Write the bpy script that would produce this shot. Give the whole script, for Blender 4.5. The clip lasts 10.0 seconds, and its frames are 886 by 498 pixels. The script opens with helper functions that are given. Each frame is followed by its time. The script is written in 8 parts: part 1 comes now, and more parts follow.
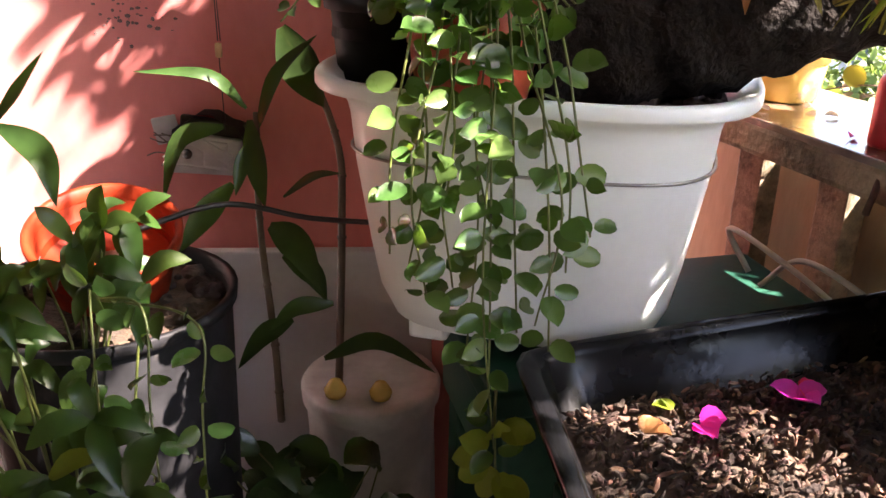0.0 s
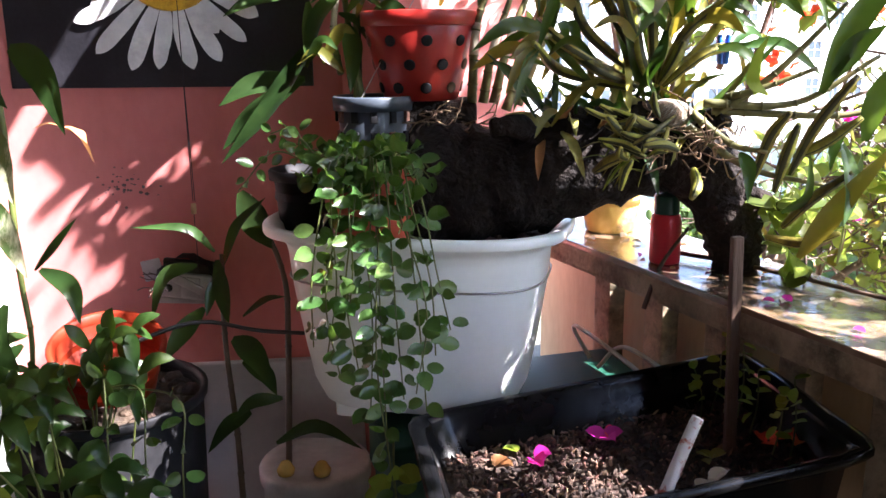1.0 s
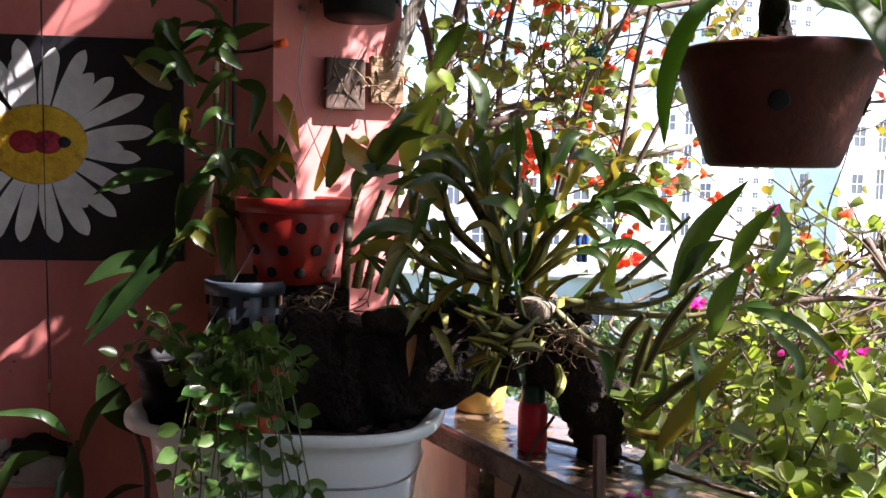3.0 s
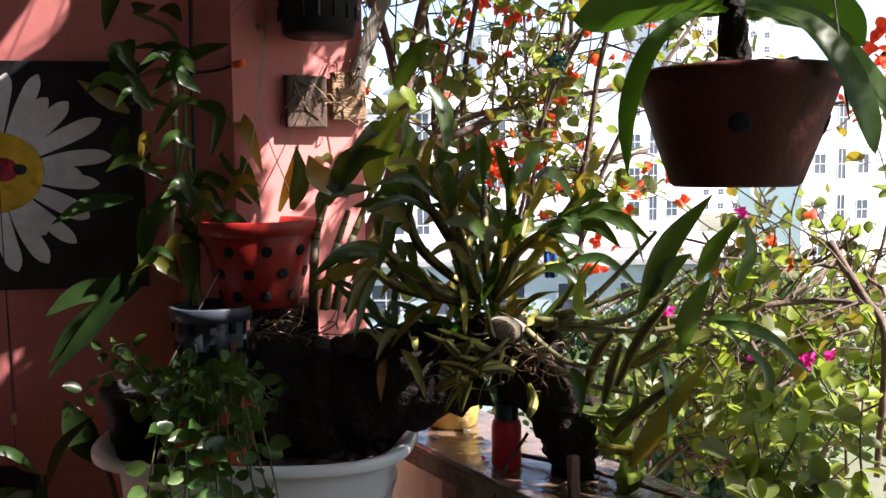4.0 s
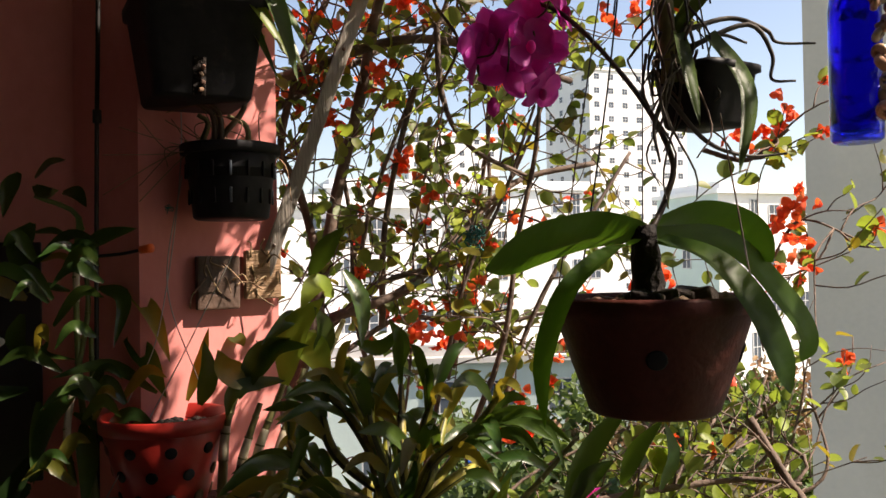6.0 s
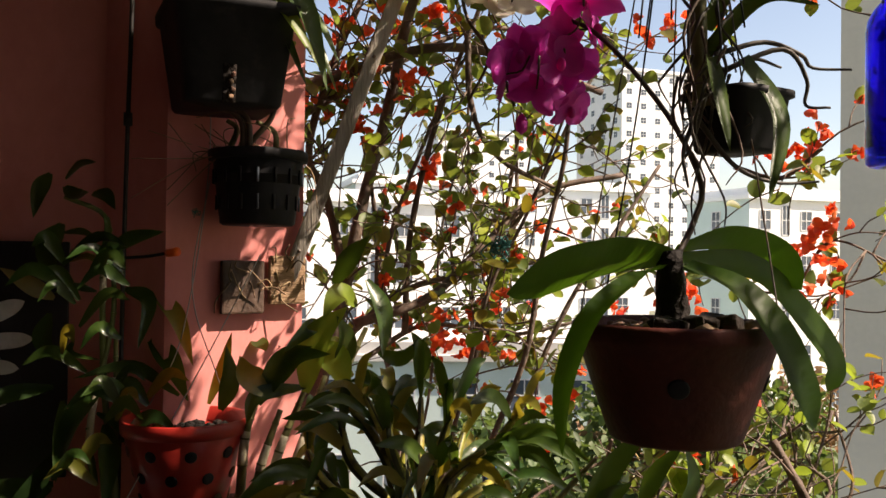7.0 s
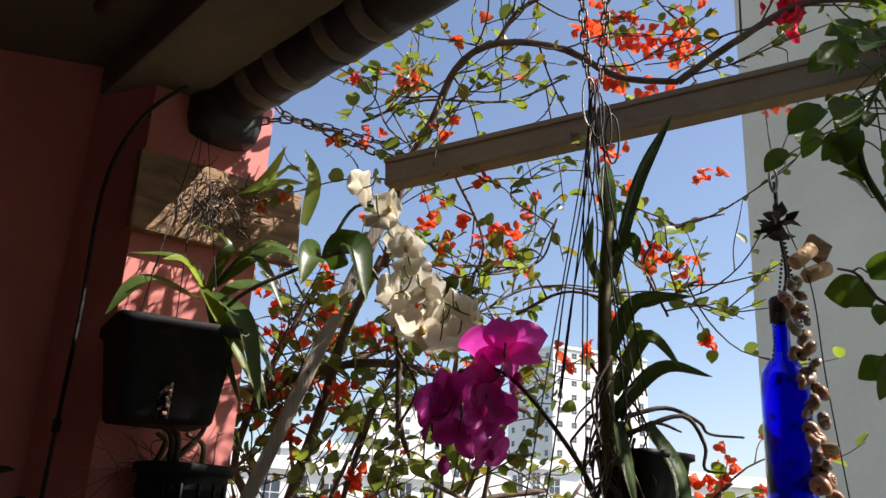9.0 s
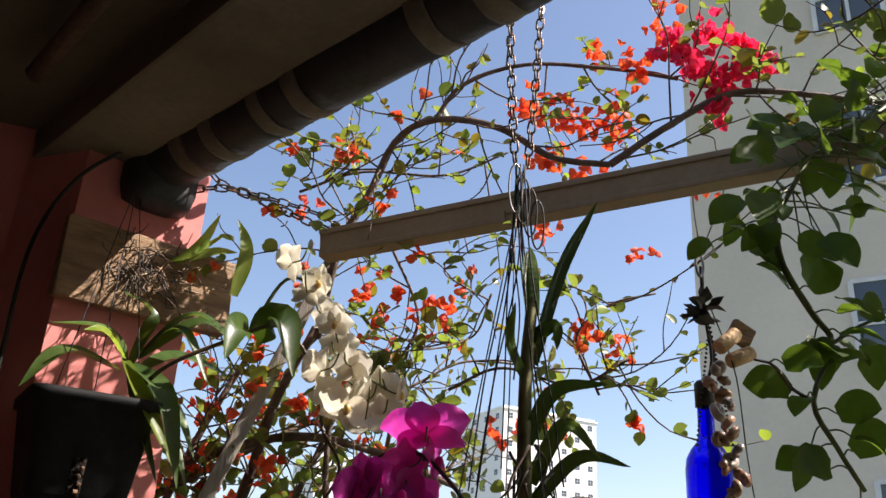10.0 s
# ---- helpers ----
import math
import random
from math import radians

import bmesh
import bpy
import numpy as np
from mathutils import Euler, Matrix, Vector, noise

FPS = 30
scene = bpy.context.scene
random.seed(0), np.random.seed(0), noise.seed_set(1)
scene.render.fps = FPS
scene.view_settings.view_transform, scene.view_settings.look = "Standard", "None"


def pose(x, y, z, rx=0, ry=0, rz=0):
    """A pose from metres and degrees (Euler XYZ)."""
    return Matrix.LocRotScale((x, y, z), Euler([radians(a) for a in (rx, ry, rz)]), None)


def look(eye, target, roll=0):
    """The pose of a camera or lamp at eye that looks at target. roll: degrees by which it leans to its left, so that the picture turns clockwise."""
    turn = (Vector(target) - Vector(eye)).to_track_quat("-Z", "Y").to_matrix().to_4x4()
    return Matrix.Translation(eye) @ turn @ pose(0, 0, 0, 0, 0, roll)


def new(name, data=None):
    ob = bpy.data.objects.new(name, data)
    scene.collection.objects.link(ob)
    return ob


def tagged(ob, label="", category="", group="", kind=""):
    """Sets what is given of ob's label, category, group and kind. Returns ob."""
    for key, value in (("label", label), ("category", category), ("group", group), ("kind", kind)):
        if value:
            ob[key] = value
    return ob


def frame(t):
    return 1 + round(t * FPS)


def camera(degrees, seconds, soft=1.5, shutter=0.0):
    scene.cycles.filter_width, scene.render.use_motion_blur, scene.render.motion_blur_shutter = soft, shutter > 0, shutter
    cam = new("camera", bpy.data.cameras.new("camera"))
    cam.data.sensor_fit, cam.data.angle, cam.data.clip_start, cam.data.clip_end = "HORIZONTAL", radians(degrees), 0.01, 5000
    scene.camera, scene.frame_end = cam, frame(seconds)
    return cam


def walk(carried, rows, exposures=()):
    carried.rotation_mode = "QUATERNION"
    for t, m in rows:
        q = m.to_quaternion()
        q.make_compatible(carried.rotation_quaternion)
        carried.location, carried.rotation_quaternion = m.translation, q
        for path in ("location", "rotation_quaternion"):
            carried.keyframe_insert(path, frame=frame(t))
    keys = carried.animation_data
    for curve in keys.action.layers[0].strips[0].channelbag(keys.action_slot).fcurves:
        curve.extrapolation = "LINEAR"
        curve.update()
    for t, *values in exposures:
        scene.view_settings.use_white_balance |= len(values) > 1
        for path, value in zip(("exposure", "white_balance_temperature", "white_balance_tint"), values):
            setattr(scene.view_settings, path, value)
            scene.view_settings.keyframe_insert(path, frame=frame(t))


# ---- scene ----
cam = camera(54.4, 10.0)
PATH = [
    (0, (0.071, 0.46, 1.272), (-0.052, 2.306, 0.513), 1.0),
    (0.15, (0.112, 0.322, 1.298), (-0.016, 2.21, 0.663), 0.4),
    (0.3, (0.146, 0.207, 1.32), (0.014, 2.128, 0.79), -0.2),
    (0.5, (0.161, 0.157, 1.33), (0.028, 2.093, 0.844), -0.4),
    (1, (0.167, 0.159, 1.344), (0.101, 2.104, 0.882), -0.6),
    (1.5, (0.166, 0.151, 1.372), (0.191, 2.108, 0.957), 0.5),
    (2, (0.17, 0.151, 1.386), (0.305, 2.121, 1.068), 0.9),
    (2.5, (0.174, 0.153, 1.404), (0.365, 2.129, 1.159), 0.8),
    (3, (0.167, 0.156, 1.421), (0.394, 2.136, 1.253), 1.2),
    (3.2, (0.17, 0.159, 1.433), (0.408, 2.139, 1.272), 1.2),
    (4.3, (0.173, 0.167, 1.473), (0.484, 2.133, 1.279), -1.1),
    (4.5, (0.171, 0.16, 1.491), (0.49, 2.127, 1.315), -1.3),
    (5, (0.177, 0.162, 1.527), (0.532, 2.128, 1.424), -1.3),
    (5.5, (0.198, 0.176, 1.58), (0.637, 2.128, 1.55), -1.4),
    (5.7, (0.195, 0.188, 1.575), (0.667, 2.14, 1.614), -1.3),
    (6.8, (0.193, 0.205, 1.588), (0.602, 2.167, 1.589), 0.6),
    (7, (0.198, 0.201, 1.595), (0.598, 2.16, 1.62), 0.7),
    (7.5, (0.197, 0.171, 1.605), (0.583, 2.125, 1.783), 1.0),
    (8, (0.196, 0.154, 1.627), (0.619, 2.077, 1.98), 1.9),
    (8.5, (0.192, 0.147, 1.647), (0.673, 2.018, 2.164), 2.7),
    (9, (0.187, 0.138, 1.661), (0.691, 1.966, 2.297), 3.0),
    (9.5, (0.199, 0.127, 1.677), (0.716, 1.921, 2.392), 3.4),
    (10, (0.213, 0.122, 1.688), (0.799, 1.874, 2.455), 3.4),
]
EXPOSURES = [(0, 3.85, 7000, 22), (0.5, 3.6, 6300, 21), (1.5, 3.32, 5900, 20), (2.5, 2.64, 6000, 21), (3.2, 2.14, 6200, 20), (4.5, 1.72, 6500, 19), (5.5, 1.32, 7100, 18), (7.0, 1.14, 7800, 18), (8.0, 0.98, 7100, 16), (8.5, 0.85, 6600, 16), (9.0, 0.95, 6550, 15), (10.0, 1.12, 6650, 15)]
walk(cam, [(t, look(eye, target, roll)) for t, eye, target, roll in PATH], EXPOSURES)

# ---- daylight ----
SUN_AZ, SUN_EL = radians(-20.5), radians(47.5)      # from +x towards +y; height
sun_dir = Vector((math.cos(SUN_EL) * math.cos(SUN_AZ), math.cos(SUN_EL) * math.sin(SUN_AZ), math.sin(SUN_EL)))
world = bpy.data.worlds.new("daylight")
scene.world = world
world.use_nodes = True
wn, wl = world.node_tree.nodes, world.node_tree.links
sky = wn.new("ShaderNodeTexSky")
sky.sky_type, sky.sun_disc = "NISHITA", False
sky.sun_elevation, sky.sun_rotation = SUN_EL, math.pi / 2 - SUN_AZ
sky.air_density, sky.dust_density = 1.0, 1.2
wl.new(sky.outputs[0], wn["Background"].inputs[0])
wn["Background"].inputs[1].default_value = 0.097
lamp = bpy.data.lights.new("sun", "SUN")
lamp.energy, lamp.angle, lamp.color = 5.0, radians(0.45), (1.0, 0.94, 0.85)
sun = new("sun", lamp)
sun.matrix_world = look(sun_dir * 30, (0, 0, 0))

# ---- materials ----
def nodes_of(name):
    m = bpy.data.materials.new(name)
    m.use_nodes = True
    return m, m.node_tree.nodes, m.node_tree.links, m.node_tree.nodes["Principled BSDF"]


def mat(name, a, b, rough=0.6, scale=8.0, bump=0.15, metal=0.0, fine=90.0, spec=0.5, stain=None, stain_scale=3.0, stain_at=(0.55, 0.7),
        stretch=(1, 1, 1), translucent=0.0, through_colour=None, vary=0.0, coat=0.0, depth=0.01):
    """Two colours mixed by coarse and fine noise, an optional stain, relief from the fine grain, and for leaves light that passes through."""
    m, n, l, p = nodes_of(name)
    co, mp = n.new("ShaderNodeTexCoord"), n.new("ShaderNodeMapping")
    mp.inputs["Scale"].default_value = stretch
    l.new(co.outputs["Object"], mp.inputs["Vector"])
    big, small = n.new("ShaderNodeTexNoise"), n.new("ShaderNodeTexNoise")
    big.inputs["Scale"].default_value, big.inputs["Detail"].default_value = scale, 5
    small.inputs["Scale"].default_value, small.inputs["Detail"].default_value = fine, 4
    for t in (big, small):
        l.new(mp.outputs[0], t.inputs["Vector"])
    add = n.new("ShaderNodeMath")
    add.operation = "MULTIPLY_ADD"
    add.inputs[1].default_value = 0.35
    l.new(small.outputs["Fac"], add.inputs[0])
    l.new(big.outputs["Fac"], add.inputs[2])
    ramp = n.new("ShaderNodeValToRGB")
    ramp.color_ramp.elements[0].position, ramp.color_ramp.elements[1].position = 0.5, 0.85
    ramp.color_ramp.elements[0].color, ramp.color_ramp.elements[1].color = (*a, 1), (*b, 1)
    l.new(add.outputs[0], ramp.inputs[0])
    colour = ramp.outputs[0]
    if stain:
        spots, cut, mix = n.new("ShaderNodeTexNoise"), n.new("ShaderNodeValToRGB"), n.new("ShaderNodeMixRGB")
        spots.inputs["Scale"].default_value, spots.inputs["Detail"].default_value, spots.inputs["Roughness"].default_value = stain_scale, 8, 0.7
        l.new(mp.outputs[0], spots.inputs["Vector"])
        cut.color_ramp.elements[0].position, cut.color_ramp.elements[1].position = stain_at
        l.new(spots.outputs["Fac"], cut.inputs[0])
        l.new(cut.outputs[0], mix.inputs[0])
        l.new(colour, mix.inputs[1])
        mix.inputs[2].default_value = (*stain, 1)
        colour = mix.outputs[0]
    if vary:
        geo, hue = n.new("ShaderNodeNewGeometry"), n.new("ShaderNodeHueSaturation")
        rng, rng2 = n.new("ShaderNodeMapRange"), n.new("ShaderNodeMapRange")
        rng.inputs[3].default_value, rng.inputs[4].default_value = 1 - vary, 1 + vary * 1.3
        rng2.inputs[3].default_value, rng2.inputs[4].default_value = 0.5 - vary * 0.06, 0.5 + vary * 0.03
        info, mix_r, wrap, turn_r = n.new("ShaderNodeObjectInfo"), n.new("ShaderNodeMath"), n.new("ShaderNodeMath"), n.new("ShaderNodeMath")
        l.new(geo.outputs["Random Per Island"], mix_r.inputs[0])
        l.new(info.outputs["Random"], mix_r.inputs[1])
        wrap.operation = turn_r.operation = "FRACT"
        l.new(mix_r.outputs[0], wrap.inputs[0])
        seven = n.new("ShaderNodeMath")
        seven.operation, seven.inputs[1].default_value = "MULTIPLY", 7.31
        l.new(wrap.outputs[0], seven.inputs[0])
        l.new(seven.outputs[0], turn_r.inputs[0])
        l.new(wrap.outputs[0], rng.inputs[0])
        l.new(turn_r.outputs[0], rng2.inputs[0])
        l.new(rng.outputs[0], hue.inputs["Value"])
        l.new(rng2.outputs[0], hue.inputs["Hue"])
        l.new(colour, hue.inputs["Color"])
        colour = hue.outputs[0]
    l.new(colour, p.inputs["Base Color"])
    p.inputs["Metallic"].default_value = metal
    p.inputs["Specular IOR Level"].default_value = spec
    p.inputs["Coat Weight"].default_value = coat
    rr = n.new("ShaderNodeMapRange")
    rr.inputs[3].default_value, rr.inputs[4].default_value = max(0.02, rough - 0.12), min(1, rough + 0.12)
    l.new(big.outputs["Fac"], rr.inputs[0])
    l.new(rr.outputs[0], p.inputs["Roughness"])
    if bump:
        bp = n.new("ShaderNodeBump")
        bp.inputs["Strength"].default_value, bp.inputs["Distance"].default_value = bump, depth
        l.new(add.outputs[0], bp.inputs["Height"])
        l.new(bp.outputs[0], p.inputs["Normal"])
    if translucent:
        tr, mx = n.new("ShaderNodeBsdfTranslucent"), n.new("ShaderNodeMixShader")
        mx.inputs[0].default_value = translucent
        if through_colour:
            tint = n.new("ShaderNodeMixRGB")
            tint.inputs[0].default_value = 0.75
            l.new(colour, tint.inputs[1])
            tint.inputs[2].default_value = (*through_colour, 1)
            l.new(tint.outputs[0], tr.inputs[0])
        else:
            l.new(colour, tr.inputs[0])
        l.new(p.outputs[0], mx.inputs[1])
        l.new(tr.outputs[0], mx.inputs[2])
        l.new(mx.outputs[0], n["Material Output"].inputs[0])
    return m


PINK = mat("pink_wall_paint", (0.60, 0.185, 0.168), (0.70, 0.25, 0.228), rough=0.75, scale=3, bump=0.25, fine=60, stretch=(1, 1, 0.6), stain=(0.5, 0.15, 0.138), stain_scale=2.2, stain_at=(0.5, 0.9), depth=0.004)
# ceiling and beam colours are lowered to stand for shade and cut bounced light
CEIL = mat("shaded_ceiling_paint", (0.09, 0.072, 0.05), (0.13, 0.11, 0.078), rough=0.85, scale=2.5, bump=0.2, stain=(0.13, 0.1, 0.07), stain_scale=2, stain_at=(0.5, 0.8))
LINT = mat("shaded_beam_paint", (0.16, 0.13, 0.095), (0.23, 0.19, 0.14), rough=0.8, scale=4, bump=0.2, stain=(0.1, 0.08, 0.055), stain_scale=5, stain_at=(0.5, 0.8))
BEIGE = mat("beige_lintel_paint", (0.25, 0.19, 0.12), (0.36, 0.28, 0.18), rough=0.8, scale=4, bump=0.2, stain=(0.4, 0.32, 0.24), stain_at=(0.55, 0.8))
# for walls out of view, coloured dark to cut the light bounced inside
DULL = mat("unseen_wall_dark_red", (0.1, 0.042, 0.036), (0.15, 0.06, 0.052), rough=0.8, scale=3, bump=0.2)
WHITEP = mat("white_gloss_paint", (0.74, 0.75, 0.77), (0.82, 0.82, 0.83), rough=0.4, scale=4, bump=0.08)
# floor out of view, its grey lowered for the same reason
FLOOR = mat("grey_terrazzo", (0.08, 0.075, 0.07), (0.14, 0.13, 0.12), rough=0.6, scale=20, bump=0.1)
CONC = mat("worn_cream_concrete", (0.2, 0.155, 0.1), (0.36, 0.29, 0.195), rough=0.75, scale=11, bump=0.6, fine=130, stain=(0.06, 0.045, 0.025), stain_scale=14, stain_at=(0.46, 0.64))
RAILTOP = mat("wet_rail_top", (0.085, 0.055, 0.036), (0.22, 0.155, 0.105), rough=0.22, scale=10, bump=0.35, fine=70, stain=(0.16, 0.1, 0.06), stain_scale=9, stain_at=(0.45, 0.65), coat=0.3)
BOARD = mat("brown_board", (0.34, 0.235, 0.125), (0.48, 0.35, 0.2), rough=0.7, scale=6, bump=0.2, stretch=(1, 1, 0.3))
WPLAST = mat("white_pot_plastic", (0.76, 0.8, 0.78), (0.82, 0.85, 0.83), rough=0.34, scale=3, bump=0.03, stain=(0.5, 0.44, 0.34), stain_scale=7, stain_at=(0.66, 0.86))
BPLAST = mat("black_nursery_plastic", (0.008, 0.008, 0.009), (0.018, 0.018, 0.02), rough=0.55, spec=0.14, scale=20, bump=0.08, stain=(0.045, 0.04, 0.035), stain_scale=18, stain_at=(0.6, 0.8))
BGLOSS = mat("black_planter_plastic", (0.004, 0.004, 0.0045), (0.009, 0.009, 0.010), spec=0.22, rough=0.17, scale=14, bump=0.06, stain=(0.02, 0.016, 0.012), stain_scale=12, stain_at=(0.62, 0.8))
NET = mat("slate_net_pot_plastic", (0.035, 0.045, 0.06), (0.06, 0.075, 0.095), rough=0.35, scale=20, bump=0.08)
REDP = mat("red_pot_plastic", (0.3, 0.018, 0.014), (0.4, 0.03, 0.02), rough=0.38, scale=10, bump=0.06, stain=(0.35, 0.05, 0.03), stain_scale=12, stain_at=(0.55, 0.8))
TERRA = mat("terracotta_plastic", (0.4, 0.06, 0.03), (0.5, 0.09, 0.045), rough=0.42, scale=10, bump=0.08)
ORANGE = mat("orange_pot_plastic", (0.22, 0.02, 0.006), (0.32, 0.035, 0.01), spec=0.25, rough=0.5, scale=8, bump=0.05, translucent=0.15)
# clay colour lowered because the bowl hangs backlit, in shade
CLAY = mat("shaded_red_clay", (0.045, 0.010, 0.008), (0.085, 0.019, 0.013), spec=0.2, rough=0.55, scale=14, bump=0.2, stain=(0.07, 0.025, 0.018), stain_scale=10, stain_at=(0.5, 0.75), fine=150)
SOIL = mat("potting_soil", (0.02, 0.0135, 0.0105), (0.085, 0.052, 0.036), rough=0.9, scale=30, bump=1.0, fine=160, vary=0.6)
CHIP = mat("bark_chips", (0.10, 0.055, 0.032), (0.26, 0.15, 0.095), rough=0.85, scale=40, bump=0.5, vary=0.5)
BARK = mat("driftwood_bark", (0.006, 0.0045, 0.004), (0.02, 0.0125, 0.009), rough=0.85, spec=0.25, scale=16, bump=1.0, fine=110, stain=(0.06, 0.03, 0.018), stain_scale=14, stain_at=(0.62, 0.78), depth=0.02)
WOOD = mat("weathered_plank", (0.2, 0.115, 0.06), (0.36, 0.225, 0.125), rough=0.75, scale=12, bump=0.6, stretch=(1, 1, 6), stain=(0.08, 0.045, 0.025), stain_scale=8, stain_at=(0.55, 0.75))
# lath colour lowered to stand for the shadow it is in
GREYW = mat("shaded_trellis_wood", (0.2, 0.175, 0.15), (0.32, 0.285, 0.24), rough=0.8, scale=10, bump=0.4, stretch=(4, 4, 0.5))
STAKE = mat("dark_stake_wood", (0.06, 0.034, 0.022), (0.13, 0.075, 0.048), rough=0.7, scale=14, bump=0.4, stretch=(4, 4, 0.5))
TWIG = mat("bougainvillea_bark", (0.075, 0.05, 0.038), (0.16, 0.11, 0.083), rough=0.8, scale=30, bump=0.6, fine=160)
STEM = mat("green_stem", (0.06, 0.085, 0.02), (0.13, 0.15, 0.035), rough=0.5, scale=20, bump=0.1)
CANE = mat("orchid_cane", (0.10, 0.095, 0.03), (0.25, 0.23, 0.085), rough=0.55, scale=18, bump=0.3, stretch=(1, 1, 1), stain=(0.2, 0.11, 0.04), stain_scale=16, stain_at=(0.55, 0.72))
BULB = mat("striped_pseudobulb", (0.17, 0.175, 0.025), (0.38, 0.35, 0.055), rough=0.5, scale=30, bump=0.3, stain=(0.09, 0.07, 0.02), stain_scale=26, stain_at=(0.5, 0.62), vary=0.35)
DSTEM = mat("dark_flower_spike", (0.05, 0.03, 0.02), (0.11, 0.07, 0.035), rough=0.5, scale=20, bump=0.15)
ROOT = mat("orchid_root", (0.12, 0.08, 0.042), (0.3, 0.205, 0.115), rough=0.8, scale=20, bump=0.4, vary=0.3)
DROOT = mat("dark_aerial_root", (0.05, 0.042, 0.035), (0.11, 0.095, 0.08), rough=0.7, scale=20, bump=0.3)
LEAF_PH = mat("moth_orchid_leaf", (0.016, 0.042, 0.006), (0.04, 0.08, 0.012), rough=0.42, scale=9, bump=0.1, translucent=0.5, through_colour=(0.16, 0.36, 0.018), spec=0.3, stain=(0.07, 0.1, 0.02), stain_scale=16, stain_at=(0.55, 0.75))
LEAF_OR = mat("dendrobium_leaf", (0.012, 0.033, 0.007), (0.032, 0.064, 0.012), rough=0.32, scale=12, bump=0.08, translucent=0.17, through_colour=(0.28, 0.48, 0.04), vary=0.5, coat=0.2, spec=0.3)
LEAF_YL = mat("ageing_orchid_leaf", (0.055, 0.066, 0.010), (0.15, 0.145, 0.02), rough=0.4, scale=14, bump=0.1, translucent=0.3, through_colour=(0.6, 0.45, 0.04), vary=0.4)
# leaf colour lowered to stand for the shade along the wall
LEAF_DK = mat("dark_shade_leaf", (0.008, 0.02, 0.006), (0.02, 0.042, 0.01), rough=0.32, scale=12, bump=0.08, translucent=0.18, through_colour=(0.12, 0.3, 0.02), vary=0.35, coat=0.25, spec=0.3)
LEAF_VN = mat("strap_leaf", (0.035, 0.07, 0.018), (0.08, 0.13, 0.035), rough=0.38, scale=12, bump=0.15, translucent=0.2, through_colour=(0.35, 0.48, 0.05), vary=0.3, spec=0.3)
LEAF_DS = mat("trailing_round_leaf", (0.026, 0.064, 0.016), (0.06, 0.115, 0.03), rough=0.28, scale=18, bump=0.06, translucent=0.2, through_colour=(0.3, 0.58, 0.06), vary=0.5, coat=0.2, spec=0.3)
LEAF_BG = mat("bougainvillea_leaf", (0.045, 0.075, 0.018), (0.105, 0.13, 0.032), rough=0.42, scale=20, bump=0.1, translucent=0.42, through_colour=(0.38, 0.48, 0.07), vary=0.6, spec=0.3)
LEAF_VI = mat("large_vine_leaf", (0.02, 0.05, 0.009), (0.05, 0.095, 0.018), rough=0.42, scale=22, bump=0.2, translucent=0.28, through_colour=(0.26, 0.42, 0.03), vary=0.45, spec=0.12)
LEAF_LT = mat("bright_young_leaf", (0.13, 0.2, 0.02), (0.22, 0.29, 0.04), rough=0.42, scale=20, bump=0.1, translucent=0.42, through_colour=(0.42, 0.56, 0.06), vary=0.4, spec=0.3)
LEAF_LF = mat("leafy_shrub_leaf", (0.011, 0.028, 0.006), (0.025, 0.054, 0.011), rough=0.36, scale=16, bump=0.08, translucent=0.16, through_colour=(0.26, 0.52, 0.04), vary=0.5, spec=0.3)
LEAF_VG = mat("variegated_leaf", (0.03, 0.075, 0.02), (0.05, 0.1, 0.03), rough=0.4, scale=14, bump=0.08, translucent=0.3, through_colour=(0.5, 0.6, 0.2), spec=0.3, stain=(0.55, 0.56, 0.36), stain_scale=26, stain_at=(0.46, 0.56), stretch=(1.4, 1.4, 0.5))
SHEATH = mat("papery_sheath", (0.42, 0.36, 0.25), (0.6, 0.54, 0.4), rough=0.6, scale=30, bump=0.3, stretch=(1, 1, 0.3), stain=(0.22, 0.17, 0.09), stain_scale=30, stain_at=(0.5, 0.7))
BULB_D = mat("bulb_furrow", (0.022, 0.03, 0.007), (0.05, 0.05, 0.012), rough=0.55, scale=30, bump=0.3, vary=0.3)
OLIVE = mat("olive_brown_panel", (0.09, 0.072, 0.045), (0.15, 0.12, 0.075), rough=0.7, scale=5, bump=0.2, stain=(0.06, 0.045, 0.03), stain_scale=6, stain_at=(0.5, 0.8))
BRACT_O = mat("orange_bract", (0.80, 0.095, 0.025), (0.86, 0.19, 0.065), rough=0.6, scale=30, bump=0.1, translucent=0.45, through_colour=(1.0, 0.16, 0.045), vary=0.3)
BRACT_R = mat("crimson_bract", (0.72, 0.02, 0.07), (0.82, 0.05, 0.13), rough=0.6, scale=30, bump=0.1, translucent=0.45, through_colour=(1.0, 0.04, 0.12), vary=0.25)
BRACT_M = mat("magenta_bract", (0.62, 0.02, 0.3), (0.75, 0.05, 0.42), rough=0.6, scale=30, bump=0.1, translucent=0.4, through_colour=(0.95, 0.05, 0.45), vary=0.25)
PETAL_P = mat("magenta_petal", (0.52, 0.03, 0.34), (0.72, 0.10, 0.5), rough=0.55, scale=25, bump=0.12, translucent=0.5, through_colour=(0.85, 0.06, 0.5), vary=0.3)
PETAL_W = mat("cream_petal", (0.66, 0.6, 0.44), (0.78, 0.73, 0.58), rough=0.55, scale=25, bump=0.1, translucent=0.4, through_colour=(0.9, 0.86, 0.74), vary=0.15)
DRYLEAF = mat("dry_leaf", (0.30, 0.12, 0.04), (0.45, 0.22, 0.08), rough=0.7, scale=30, bump=0.4, translucent=0.2)
